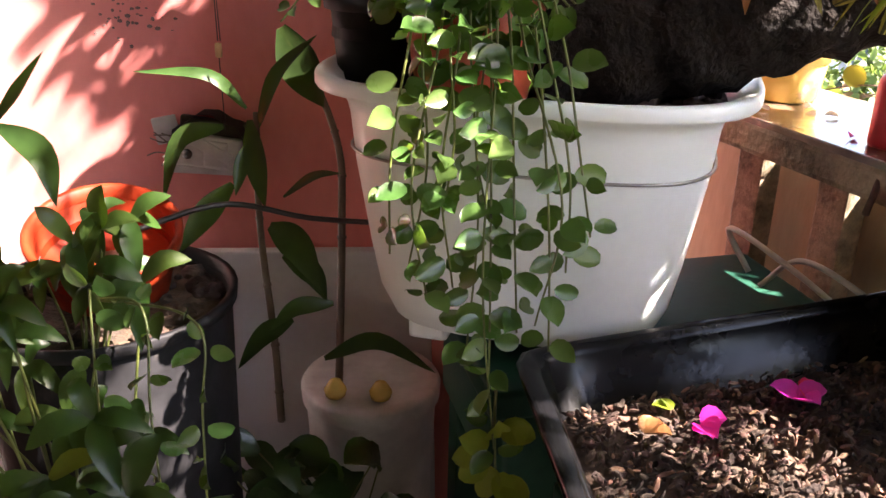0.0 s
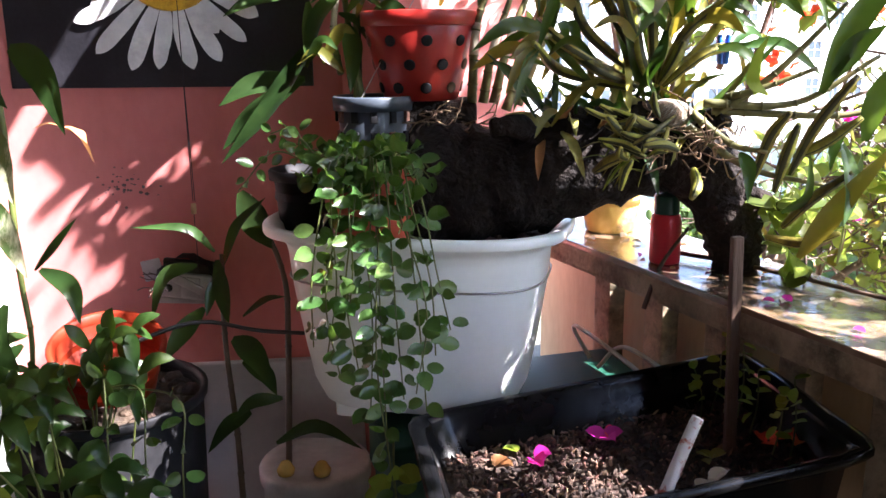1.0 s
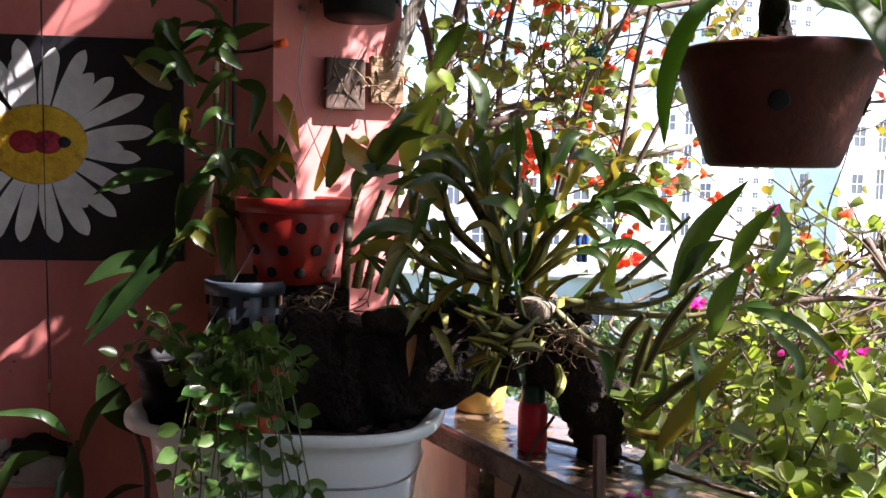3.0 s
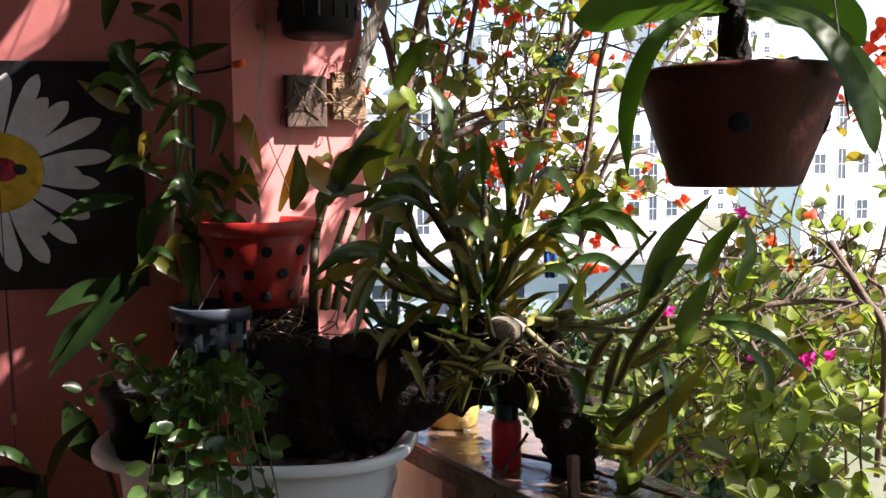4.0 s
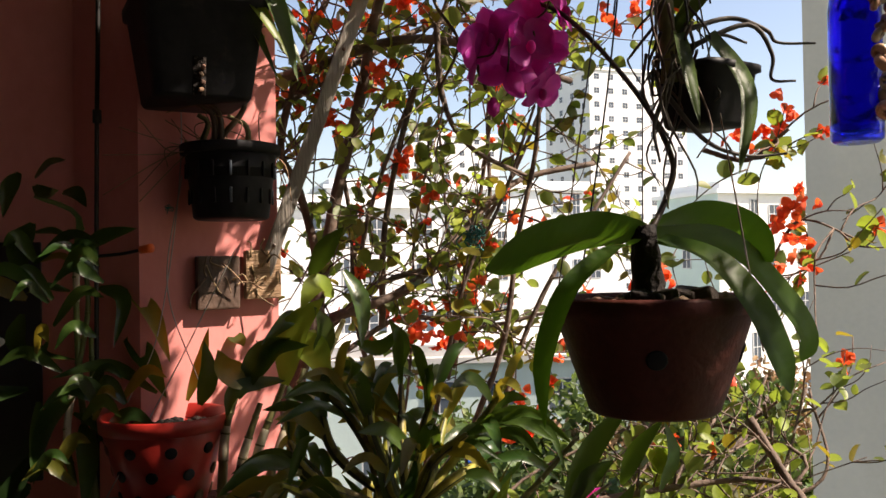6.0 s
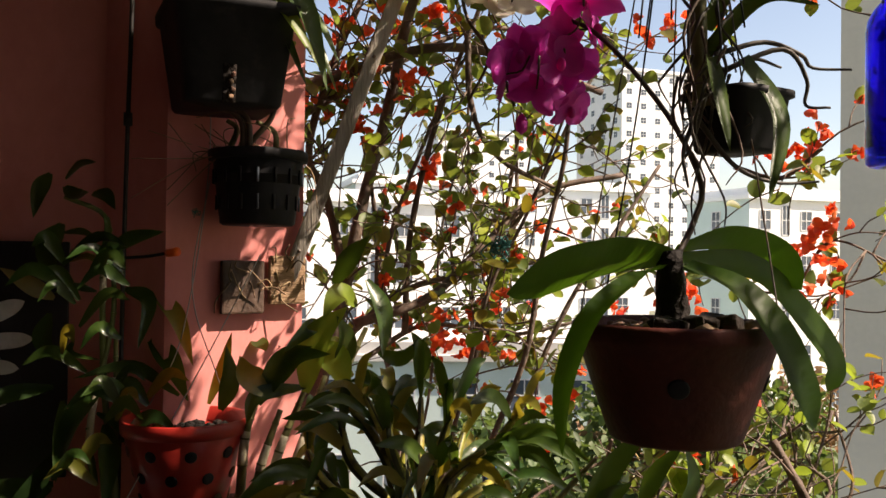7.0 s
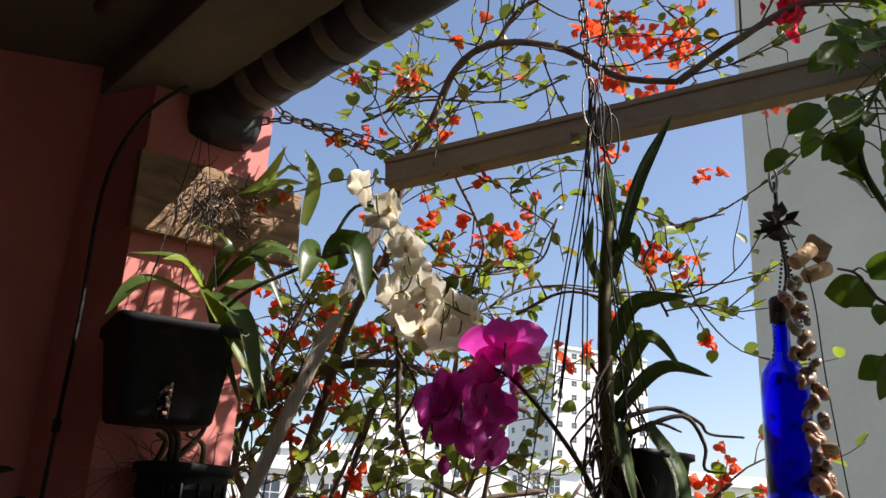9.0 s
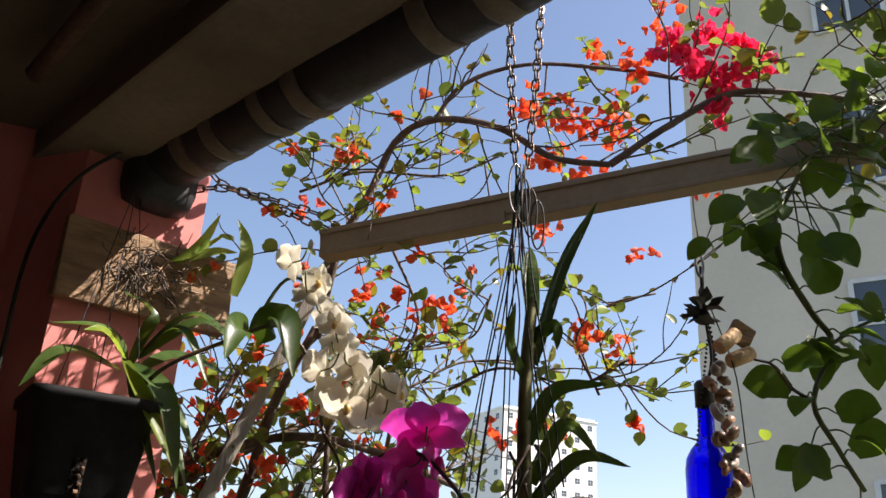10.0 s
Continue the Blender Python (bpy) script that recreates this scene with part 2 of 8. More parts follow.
WIRE = mat("galvanised_wire", (0.28, 0.27, 0.26), (0.45, 0.44, 0.42), rough=0.4, metal=0.8, scale=30, bump=0.1)
CHAIN = mat("rusty_chain", (0.10, 0.085, 0.075), (0.24, 0.2, 0.17), rough=0.45, metal=0.7, scale=60, bump=0.3, stain=(0.18, 0.07, 0.03), stain_scale=40, stain_at=(0.5, 0.65))
CABLE = mat("black_cable", (0.008, 0.008, 0.008), (0.02, 0.018, 0.016), rough=0.45, scale=30, bump=0.05)
STRING = mat("dark_string", (0.008, 0.010, 0.016), (0.02, 0.022, 0.03), rough=0.7, scale=60, bump=0.1)
BLIND_D = mat("dark_blind_cloth", (0.018, 0.019, 0.023), (0.04, 0.04, 0.045), rough=0.55, scale=12, bump=0.3, stain=(0.2, 0.18, 0.15), stain_scale=60, stain_at=(0.68, 0.72))
BLIND_L = mat("tan_blind_cloth", (0.12, 0.10, 0.08), (0.21, 0.18, 0.14), rough=0.6, scale=12, bump=0.3, stain=(0.12, 0.1, 0.08), stain_scale=14, stain_at=(0.5, 0.7))
CANVAS_B = mat("black_canvas_paint", (0.010, 0.010, 0.013), (0.022, 0.021, 0.027), rough=0.45, scale=10, bump=0.08, fine=160, stain=(0.06, 0.07, 0.06), stain_scale=5, stain_at=(0.62, 0.9))
CANVAS_W = mat("white_petal_paint", (0.62, 0.62, 0.64), (0.80, 0.80, 0.80), rough=0.55, scale=16, bump=0.3, stain=(0.42, 0.43, 0.46), stain_scale=14, stain_at=(0.5, 0.8))
CANVAS_Y = mat("yellow_centre_paint", (0.62, 0.36, 0.02), (0.78, 0.52, 0.03), rough=0.55, scale=30, bump=0.8, fine=130, stain=(0.4, 0.2, 0.015), stain_scale=50, stain_at=(0.5, 0.7))
CANVAS_R = mat("red_centre_paint", (0.32, 0.012, 0.03), (0.45, 0.03, 0.06), rough=0.5, scale=30, bump=0.6, stain=(0.12, 0.005, 0.02), stain_scale=40, stain_at=(0.5, 0.65))
RED = mat("red_bottle_plastic", (0.62, 0.02, 0.03), (0.7, 0.03, 0.05), rough=0.35, scale=8, bump=0.02)
GREENC = mat("dark_green_cap", (0.008, 0.05, 0.035), (0.015, 0.08, 0.05), rough=0.35, scale=20, bump=0.05)
GREENB = mat("green_crate_plastic", (0.006, 0.034, 0.022), (0.011, 0.055, 0.036), spec=0.15, rough=0.5, scale=9, bump=0.06, stain=(0.02, 0.06, 0.03), stain_at=(0.5, 0.8))
YELLOW = mat("yellow_glazed_pot", (0.62, 0.40, 0.09), (0.74, 0.52, 0.15), rough=0.25, scale=10, bump=0.05, stain=(0.25, 0.13, 0.04), stain_scale=18, stain_at=(0.58, 0.66))
MESHW = mat("pale_net_wrap", (0.26, 0.23, 0.18), (0.40, 0.36, 0.29), rough=0.8, scale=30, bump=0.3)
CORK = mat("cork", (0.42, 0.27, 0.13), (0.58, 0.40, 0.22), rough=0.8, scale=60, bump=0.5)
SHELL = mat("snail_shell", (0.3, 0.17, 0.095), (0.55, 0.38, 0.25), rough=0.32, scale=30, bump=0.2, stain=(0.22, 0.12, 0.06), stain_scale=40, stain_at=(0.5, 0.62), vary=0.35)
SHELL_D = mat("grey_snail_shell", (0.16, 0.13, 0.11), (0.34, 0.29, 0.24), rough=0.35, scale=30, bump=0.2, vary=0.3)
TEALT = mat("teal_string", (0.01, 0.11, 0.1), (0.02, 0.17, 0.15), rough=0.6, scale=40, bump=0.1)
SCUFF = mat("scuffed_plaster", (0.1, 0.065, 0.065), (0.2, 0.13, 0.12), rough=0.9, scale=40, bump=0.4)
BLUEP = mat("blue_plastic", (0.01, 0.09, 0.5), (0.02, 0.13, 0.6), rough=0.4, scale=20, bump=0.02)
NOZZLE = mat("orange_sprinkler_plastic", (0.85, 0.12, 0.02), (0.88, 0.16, 0.03), rough=0.4, scale=20, bump=0.02)
HOSE = mat("pale_hose", (0.5, 0.48, 0.42), (0.62, 0.6, 0.54), rough=0.45, scale=20, bump=0.05)
TILEW = mat("off_white_panel", (0.52, 0.53, 0.55), (0.62, 0.63, 0.65), rough=0.4, scale=5, bump=0.06, stain=(0.35, 0.34, 0.33), stain_scale=3, stain_at=(0.55, 0.8))
GREYS = mat("rough_grey_render", (0.57, 0.52, 0.43), (0.66, 0.60, 0.50), rough=0.9, scale=0.5, bump=0.3, fine=12, stain=(0.5, 0.47, 0.42), stain_scale=0.35, stain_at=(0.45, 0.8))
WHITEF = mat("white_facade_paint", (0.82, 0.82, 0.81), (0.88, 0.88, 0.87), rough=0.85, scale=0.3, bump=0.1, fine=8, stain=(0.74, 0.74, 0.72), stain_scale=0.6, stain_at=(0.5, 0.8))
TEALF = mat("pale_teal_facade_paint", (0.48, 0.59, 0.58), (0.55, 0.66, 0.64), rough=0.85, scale=0.3, bump=0.1, fine=8)
ROOFG = mat("roof_grey", (0.45, 0.44, 0.42), (0.58, 0.56, 0.54), rough=0.9, scale=0.6, bump=0.2)
GLASSD = mat("dark_window_glass", (0.05, 0.07, 0.09), (0.1, 0.12, 0.15), rough=0.1, scale=0.4, bump=0)
FRAMEW = mat("window_frame_paint", (0.55, 0.56, 0.56), (0.66, 0.66, 0.66), rough=0.5, scale=3, bump=0)
GROUND = mat("dusty_ground", (0.10, 0.095, 0.075), (0.19, 0.17, 0.135), rough=0.95, scale=0.15, bump=0.3, fine=3, stain=(0.09, 0.13, 0.05), stain_scale=0.08, stain_at=(0.45, 0.6))
ASPH = mat("asphalt", (0.045, 0.045, 0.047), (0.07, 0.07, 0.07), rough=0.9, scale=0.4, bump=0.2, fine=12)
TREEL = mat("tree_leaves", (0.035, 0.07, 0.018), (0.085, 0.12, 0.035), rough=0.6, scale=0.8, bump=0.1, translucent=0.3, through_colour=(0.2, 0.3, 0.05), vary=0.5)
DRYTREE = mat("dry_tree_leaves", (0.2, 0.12, 0.05), (0.32, 0.21, 0.1), rough=0.7, scale=0.8, bump=0.1, translucent=0.3, vary=0.4)
TRUNKM = mat("tree_bark", (0.09, 0.06, 0.04), (0.17, 0.12, 0.08), rough=0.9, scale=4, bump=0.5)
PLATE = mat("rusted_plate", (0.045, 0.026, 0.018), (0.10, 0.055, 0.036), rough=0.6, scale=20, bump=0.5)
TAGW = mat("white_stick_paint", (0.66, 0.66, 0.66), (0.76, 0.76, 0.75), rough=0.5, scale=40, bump=0.2, stain=(0.42, 0.1, 0.06), stain_scale=60, stain_at=(0.52, 0.58))
SOCKET = mat("grey_socket_plastic", (0.38, 0.37, 0.37), (0.5, 0.49, 0.48), rough=0.4, scale=30, bump=0.1)


def glass_mat(name, colour, rough=0.03):
    m, n, l, p = nodes_of(name)
    p.inputs["Base Color"].default_value = (*colour, 1)
    p.inputs["Transmission Weight"].default_value = 1.0
    p.inputs["Roughness"].default_value = rough
    p.inputs["IOR"].default_value = 1.45
    return m


BLUEG = glass_mat("cobalt_bottle_glass", (0.01, 0.03, 0.85), 0.08)

# ---- shapes ----
def mesh_of(name, bm, material, smooth=True):
    me = bpy.data.meshes.new(name)
    bmesh.ops.recalc_face_normals(bm, faces=bm.faces)
    bm.to_mesh(me)
    bm.free()
    for f in me.polygons:
        f.use_smooth = smooth
    for m in (material if isinstance(material, (list, tuple)) else [material]):
        me.materials.append(m)
    return me


def part(name, bm, material, parent=None, label="", smooth=True, kind=""):
    ob = new(name, mesh_of(name, bm, material, smooth))
    ob.parent = parent
    return tagged(ob, label, kind=kind)


def thing(name, label, category, at=(0, 0, 0), group="", kind=""):
    ob = new(name)
    ob.location = at
    ob.empty_display_size = 0.05
    bpy.context.view_layer.update()
    return tagged(ob, label, category, group, kind)


def solo(name, bm, material, label, category, group="", kind="", smooth=True):
    return tagged(new(name, mesh_of(name, bm, material, smooth)), label, category, group, kind)


def box(bm, size, m=None, bevel=0.0, mat_index=0):
    r = bmesh.ops.create_cube(bm, size=1.0)
    vs = r["verts"]
    bmesh.ops.scale(bm, vec=size, verts=vs)
    faces = {f for v in vs for f in v.link_faces}
    if bevel:
        edges = list({e for v in vs for e in v.link_edges})
        out = bmesh.ops.bevel(bm, geom=edges, offset=bevel, segments=2, affect="EDGES", profile=0.6)
        vs = list({v for f in out["faces"] for v in f.verts} | {v for v in vs if v.is_valid})
        faces = {f for v in vs for f in v.link_faces}
    for f in faces:
        f.material_index = mat_index
    if m is not None:
        bmesh.ops.transform(bm, matrix=m, verts=vs)
    return vs


def prism(bm, poly, z0, z1):
    """An upright solid over a plan polygon."""
    lo = [bm.verts.new((x, y, z0)) for x, y in poly]
    hi = [bm.verts.new((x, y, z1)) for x, y in poly]
    bm.faces.new(lo[::-1])
    bm.faces.new(hi)
    k = len(poly)
    for i in range(k):
        bm.faces.new((lo[i], lo[(i + 1) % k], hi[(i + 1) % k], hi[i]))


def lathe(bm, profile, seg=32, m=None, shape=None, caps=True):
    """Turns a profile of (radius, z); shape(angle) gives x, y factors for plans that are not round."""
    rings = []
    for r, z in profile:
        ring = []
        for i in range(seg):
            a = 2 * math.pi * i / seg
            fx, fy = shape(a) if shape else (math.cos(a), math.sin(a))
            ring.append(bm.verts.new((r * fx, r * fy, z)))
        rings.append(ring)
    for a, b in zip(rings, rings[1:]):
        for i in range(seg):
            bm.faces.new((a[i], a[(i + 1) % seg], b[(i + 1) % seg], b[i]))
    for ring, r in ((rings[0], profile[0][0]), (rings[-1], profile[-1][0])):
        if r > 1e-5 and caps:
            bm.faces.new(ring)
    vs = [v for ring in rings for v in ring]
    if m is not None:
        bmesh.ops.transform(bm, matrix=m, verts=vs)
    return vs


def spline(pts, n):
    """Points along a smooth line through pts."""
    p = [Vector(q) for q in pts]
    if len(p) == 2:
        return [p[0].lerp(p[1], i / n) for i in range(n + 1)]
    p = [2 * p[0] - p[1]] + p + [2 * p[-1] - p[-2]]
    out, k = [], len(p) - 3
    for i in range(n + 1):
        s = min(i / n * k, k - 1e-6)
        j = int(s)
        t = s - j
        a, b, c, d = p[j:j + 4]
        out.append(0.5 * ((2 * b) + (c - a) * t + (2 * a - 5 * b + 4 * c - d) * t * t + (3 * b - a - 3 * c + d) * t ** 3))
    return out


def tube(bm, pts, r0, r1=None, seg=6, n=None, lumpy=0.0, rng=None, mat_index=0):
    """A round rod along a smooth line, tapering from r0 to r1."""
    r1 = r0 if r1 is None else r1
    n = n or max(2, 4 * (len(pts) - 1))
    line = spline(pts, n)
    t = (line[1] - line[0]).normalized()
    u = t.cross(Vector((0, 0, 1)) if abs(t.z) < 0.9 else Vector((1, 0, 0))).normalized()
    rings = []
    for i, p in enumerate(line):
        t = (line[min(i + 1, n)] - line[max(i - 1, 0)]).normalized()
        u = (u - t * u.dot(t)).normalized()
        v = t.cross(u)
        r = r0 + (r1 - r0) * i / n
        ring = []
        for k in range(seg):
            a = 2 * math.pi * k / seg
            q = r * (1 + (lumpy * (rng.random() * 2 - 1) if rng else 0))
            ring.append(bm.verts.new(p + q * (math.cos(a) * u + math.sin(a) * v)))
        rings.append(ring)
    fs = [bm.faces.new(rings[0][::-1]), bm.faces.new(rings[-1])]
    for a, b in zip(rings, rings[1:]):
        for k in range(seg):
            fs.append(bm.faces.new((a[k], a[(k + 1) % seg], b[(k + 1) % seg], b[k])))
    for f in fs:
        f.material_index = mat_index


def blade(bm, pts, width, fold=0.25, n=10, up=(0, 0, 1), base=0.25, tip=1.0, wave=0.0, thick=0.0, mat_index=0, widest=0.45):
    """A leaf along a line: folded along its midrib, widest part way along, pointed at the tip."""
    line = spline(pts, n)
    up = Vector(up)
    rows, last = [], None
    for i, p in enumerate(line):
        s = i / n
        t = (line[min(i + 1, n)] - line[max(i - 1, 0)]).normalized()
        side = t.cross(up)
        if side.length < 1e-3:
            side = last if last is not None else t.orthogonal()
        side.normalize()
        if last is not None and side.dot(last) < 0:
            side = -side
        last = side
        nor = side.cross(t).normalized()
        if s < widest:
            w = base + (1 - base) * math.sin(s / widest * math.pi / 2)
        else:
            q = (s - widest) / (1 - widest)
            w = max(0.02, (1 - q ** (1.3 + 0.6 * tip)) ** 0.92)
        w *= width / 2
        lift = fold * w + wave * w * math.sin(s * 17)
        rows.append((bm.verts.new(p - side * w + nor * lift), bm.verts.new(p), bm.verts.new(p + side * w + nor * (fold * w - wave * w * math.sin(s * 14 + 1)))))
    for a, b in zip(rows, rows[1:]):
        for k in (0, 1):
            f = bm.faces.new((a[k], a[k + 1], b[k + 1], b[k]))
            f.material_index = mat_index


def disc_leaf(bm, at, along, nor, length, width, cup=0.15, mat_index=0):
    """A small oval leaf, cupped along its midrib."""
    along, nor = along.normalized(), nor.normalized()
    side = along.cross(nor)
    if side.length < 1e-3:
        side = along.orthogonal()
    side.normalize()
    nor = side.cross(along)
    mid = [bm.verts.new(at + along * length * s + nor * length * c) for s, c in ((0, 0), (0.2, -0.015), (0.45, -0.025), (0.7, -0.035), (0.88, -0.06), (1.0, -0.1))]
    for sg in (-1, 1):
        e = [bm.verts.new(at + along * length * s + side * sg * width / 2 * w + nor * cup * width * w) for s, w in ((0.08, 0.55), (0.28, 0.9), (0.52, 1.0), (0.75, 0.8), (0.92, 0.42))]
        bm.faces.new((mid[0], mid[1], e[0])).material_index = mat_index
        for i in range(1, 5):
            bm.faces.new((mid[i], mid[i + 1], e[i], e[i - 1])).material_index = mat_index


def rand_dir(rng, flat=1.0):
    while True:
        v = Vector((rng.uniform(-1, 1), rng.uniform(-1, 1), rng.uniform(-1, 1) * flat))
        if 0.1 < v.length < 1:
            return v.normalized()


def local(bm, ob):
    """Brings a mesh that was drawn in world places into the frame of its thing."""
    bmesh.ops.transform(bm, matrix=Matrix.Translation(-Vector(ob.location)), verts=bm.verts)
    return bm

# ---- the balcony ----
U = Vector((math.sin(radians(25)), -math.cos(radians(25)), 0))      # along the railing, towards the viewer
N = Vector((math.cos(radians(25)), math.sin(radians(25)), 0))       # outwards over the railing
P0 = Vector((0.225, 1.5, 0))
RAIL_ROT = Matrix.Rotation(radians(25), 4, "Z")                     # local x outwards, local -y along the railing


def rp(s, o, z):
    return P0 + U * s + N * o + Vector((0, 0, z))


def rail_m(s, o, z):
    return Matrix.Translation(rp(s, o, z)) @ RAIL_ROT


def structure(name, bm, material, label, category, smooth=False):
    return solo(name, bm, material, label, category, kind="structure", smooth=smooth)


bm = bmesh.new()
prism(bm, [(-1.25, 1.5), (-0.03, 1.5), (-0.03, 1.72), (-1.25, 1.72)], 0, 2.42)
structure("wall_back", bm, PINK, "pink painted plaster wall with scuffs and flaking", "wall")
bm = bmesh.new()
prism(bm, [(-0.03, 1.497), (0.0635, 1.419), (0.25, 1.495), (0.2, 1.74), (-0.03, 1.74)], 0, 2.34)
structure("pillar", bm, PINK, "pink painted plaster pillar beside the railing", "pillar")
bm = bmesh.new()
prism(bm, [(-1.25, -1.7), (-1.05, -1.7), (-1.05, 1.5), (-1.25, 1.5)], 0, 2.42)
structure("wall_left", bm, DULL, "unseen house wall, dark red-brown to cut bounced light", "wall")
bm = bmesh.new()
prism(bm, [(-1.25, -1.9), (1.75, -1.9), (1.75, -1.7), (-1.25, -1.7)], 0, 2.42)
structure("wall_front", bm, DULL, "unseen wall closing the balcony, dark to cut bounced light", "wall")
bm = bmesh.new()
prism(bm, [(-1.25, -1.9), (1.9, -1.9), (0.5, 1.72), (-1.25, 1.72)], -0.2, 0)
structure("floor", bm, FLOOR, "grey terrazzo balcony floor", "floor")
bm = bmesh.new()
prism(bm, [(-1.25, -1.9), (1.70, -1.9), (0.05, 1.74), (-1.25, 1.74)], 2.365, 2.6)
structure("ceiling", bm, CEIL, "painted concrete balcony ceiling, colour darkened for shade", "ceiling")
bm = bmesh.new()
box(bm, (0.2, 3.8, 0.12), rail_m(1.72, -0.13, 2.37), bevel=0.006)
structure("lintel", bm, LINT, "beige painted concrete edge beam under the ceiling, darkened for shade", "beam")

# white door casing at the end of the pink wall
bm = bmesh.new()
box(bm, (0.1, 0.05, 2.2), Matrix.Translation((-0.645, 1.486, 1.1)), bevel=0.006)
box(bm, (0.36, 0.03, 2.16), Matrix.Translation((-0.875, 1.486, 1.08)), bevel=0.004)
structure("door_1", bm, WHITEP, "white gloss painted door casing, sunlit", "door")

# railing: a worn concrete rail on posts, with brown boards behind
rail = thing("railing", "worn cream concrete railing with rust stains and open balusters", "railing", rp(1.4, 0.1, 0), kind="structure")


def rail_part(name, size, s, o, z, material, bevel=0.004, label="", turn=0.0):
    b = bmesh.new()
    box(b, size, None, bevel)
    ob = part(name, b, material, rail, label, smooth=False)
    ob.matrix_world = rail_m(s, o, z) @ pose(0, 0, 0, 0, 0, turn)
    return ob


bpy.context.view_layer.update()
rail_part("rail", (0.17, 3.4, 0.032), 1.6, 0.085, 1.0555, CONC, 0.006)
rail_part("rail_top", (0.168, 3.4, 0.008), 1.6, 0.085, 1.0725, RAILTOP, 0.002, "wet glossy rail top with petals and stains")
rail_part("kerb", (0.16, 3.4, 0.12), 1.6, 0.12, 0.06, CONC, 0.006)
BAL = None
for i in range(24):
    o = rail_part("baluster", (0.03, 0.034 if i % 3 else 0.045, 0.94), 0.06 + i * 0.135, 0.155, 0.58, CONC, 0.004)
    if BAL is None:
        BAL = o.data
    o.data = BAL
for i in range(11):
    rail_part("board", (0.012, 0.25, 1.0), -0.1 + i * 0.262, 0.19 + 0.006 * (i % 2), 0.53, BOARD, 0.003, turn=(i * 37 % 7) - 3)

# ---- the view outside ----
GZ = -11.0
bm = bmesh.new()
g = [bm.verts.new(v) for v in ((-900, -900, GZ), (900, -900, GZ), (900, 1500, GZ), (-900, 1500, GZ))]
bm.faces.new(g)
structure("ground", bm, GROUND, "dusty ground with patches of grass", "ground")
bm = bmesh.new()
box(bm, (160, 7, 0.06), pose(20, 24, GZ + 0.03, 0, 0, -8))
structure("road", bm, ASPH, "grey asphalt street", "road")


def window_mesh(w, h):
    b = bmesh.new()
    for sx in (-1, 1):
        box(b, (0.08, 0.12, h), Matrix.Translation((sx * w / 2, 0, 0)))
    for sz in (-1, 0, 1):
        box(b, (w, 0.1, 0.07), Matrix.Translation((0, 0, sz * h / 2)))
    box(b, (0.06, 0.1, h), Matrix.Translation((0, 0, 0)))
    f = mesh_of("window_frame", b, FRAMEW, False)
    b = bmesh.new()
    box(b, (w, 0.02, h))
    return f, mesh_of("pane", b, GLASSD, False)


WIN = {}


def building(name, label, at, yaw, w, d, h, floors, cols, material, side_material, side_cols=2, win=(1.3, 1.5), parapet=0.6, groups=0):
    """A flat-roofed block whose front faces local -y, with recessed windows on the front and the left side."""
    t = thing(name, label, "building", at)
    t.rotation_euler = (0, 0, radians(yaw))
    b = bmesh.new()
    box(b, (w, d, h), Matrix.Translation((0, d / 2, h / 2)))
    for f in b.faces:
        f.material_index = 1 if abs(f.normal.x) > 0.5 else 0
    part("wall", b, [material, side_material], t, smooth=False)
    b = bmesh.new()
    box(b, (w + 0.7, d + 0.7, 0.35), Matrix.Translation((0, d / 2, h + 0.18)), 0.04)
    box(b, (w * 0.98, d * 0.98, parapet), Matrix.Translation((0, d / 2, h + 0.35 + parapet / 2)))
    part("roof", b, ROOFG if material is not WHITEF else WHITEF, t, smooth=False)
    if win not in WIN:
        WIN[win] = window_mesh(*win)
    step = h / floors
    tall = (win[0] * 0.72, win[1] * 1.55)
    if groups and tall not in WIN:
        WIN[tall] = window_mesh(*tall)
    if groups:
        spots = [((g + 0.5) / groups * w - w / 2 + o, 0, 0, o == 0) for g in range(groups) for o in (-2.0, 0, 2.0)]
    else:
        spots = [((c + 0.5) / cols * w - w / 2, 0, 0, False) for c in range(cols)]
    spots += [(-w / 2, (c + 0.5) / side_cols * d, 90, False) for c in range(side_cols)] if side_cols else []
    for fl in range(floors):
        for x, y, turn, high in spots:
            fm, pm = WIN[tall if high else win]
            z = (fl + 0.55) * step
            fr = tagged(new("window_frame", fm))
            fr.parent = t
            fr.matrix_local = pose(x, y, z, 0, 0, -turn)
            pn = new("pane", pm)
            pn.parent = fr
            pn.matrix_local = pose(0, -0.015, 0)
    return t


building("apartment_block", "white apartment block with a pale teal side wall and flat roof", (50.5, 62.6, GZ), 8, 28, 8, 17.6, 5, 9, WHITEF, TEALF, 1, (1.05, 1.5), groups=4)
building("apartment_block", "white apartment block with rows of small windows", (23, 80, GZ), 4, 30, 12, 19.5, 6, 10, WHITEF, TEALF, 2, (1.2, 1.5), groups=3)
building("apartment_block", "long white apartment block behind the bougainvillea", (4, 60, GZ), 6, 30, 12, 16.5, 5, 10, WHITEF, TEALF, 2, (1.3, 1.6), groups=4)
building("low_house", "pale teal low house behind the shrubs", (13, 42, GZ), -8, 22, 9, 7.5, 2, 7, TEALF, TEALF, 2, (1.5, 1.6))
building("tower_block", "distant white tower block with many windows", (104, 210, GZ), 8, 30, 24, 62, 17, 7, WHITEF, WHITEF, 4, (1.6, 1.5))
building("tower_block", "distant pale tower block", (66, 260, GZ), 6, 30, 24, 52, 14, 6, WHITEF, WHITEF, 4, (1.6, 1.5))
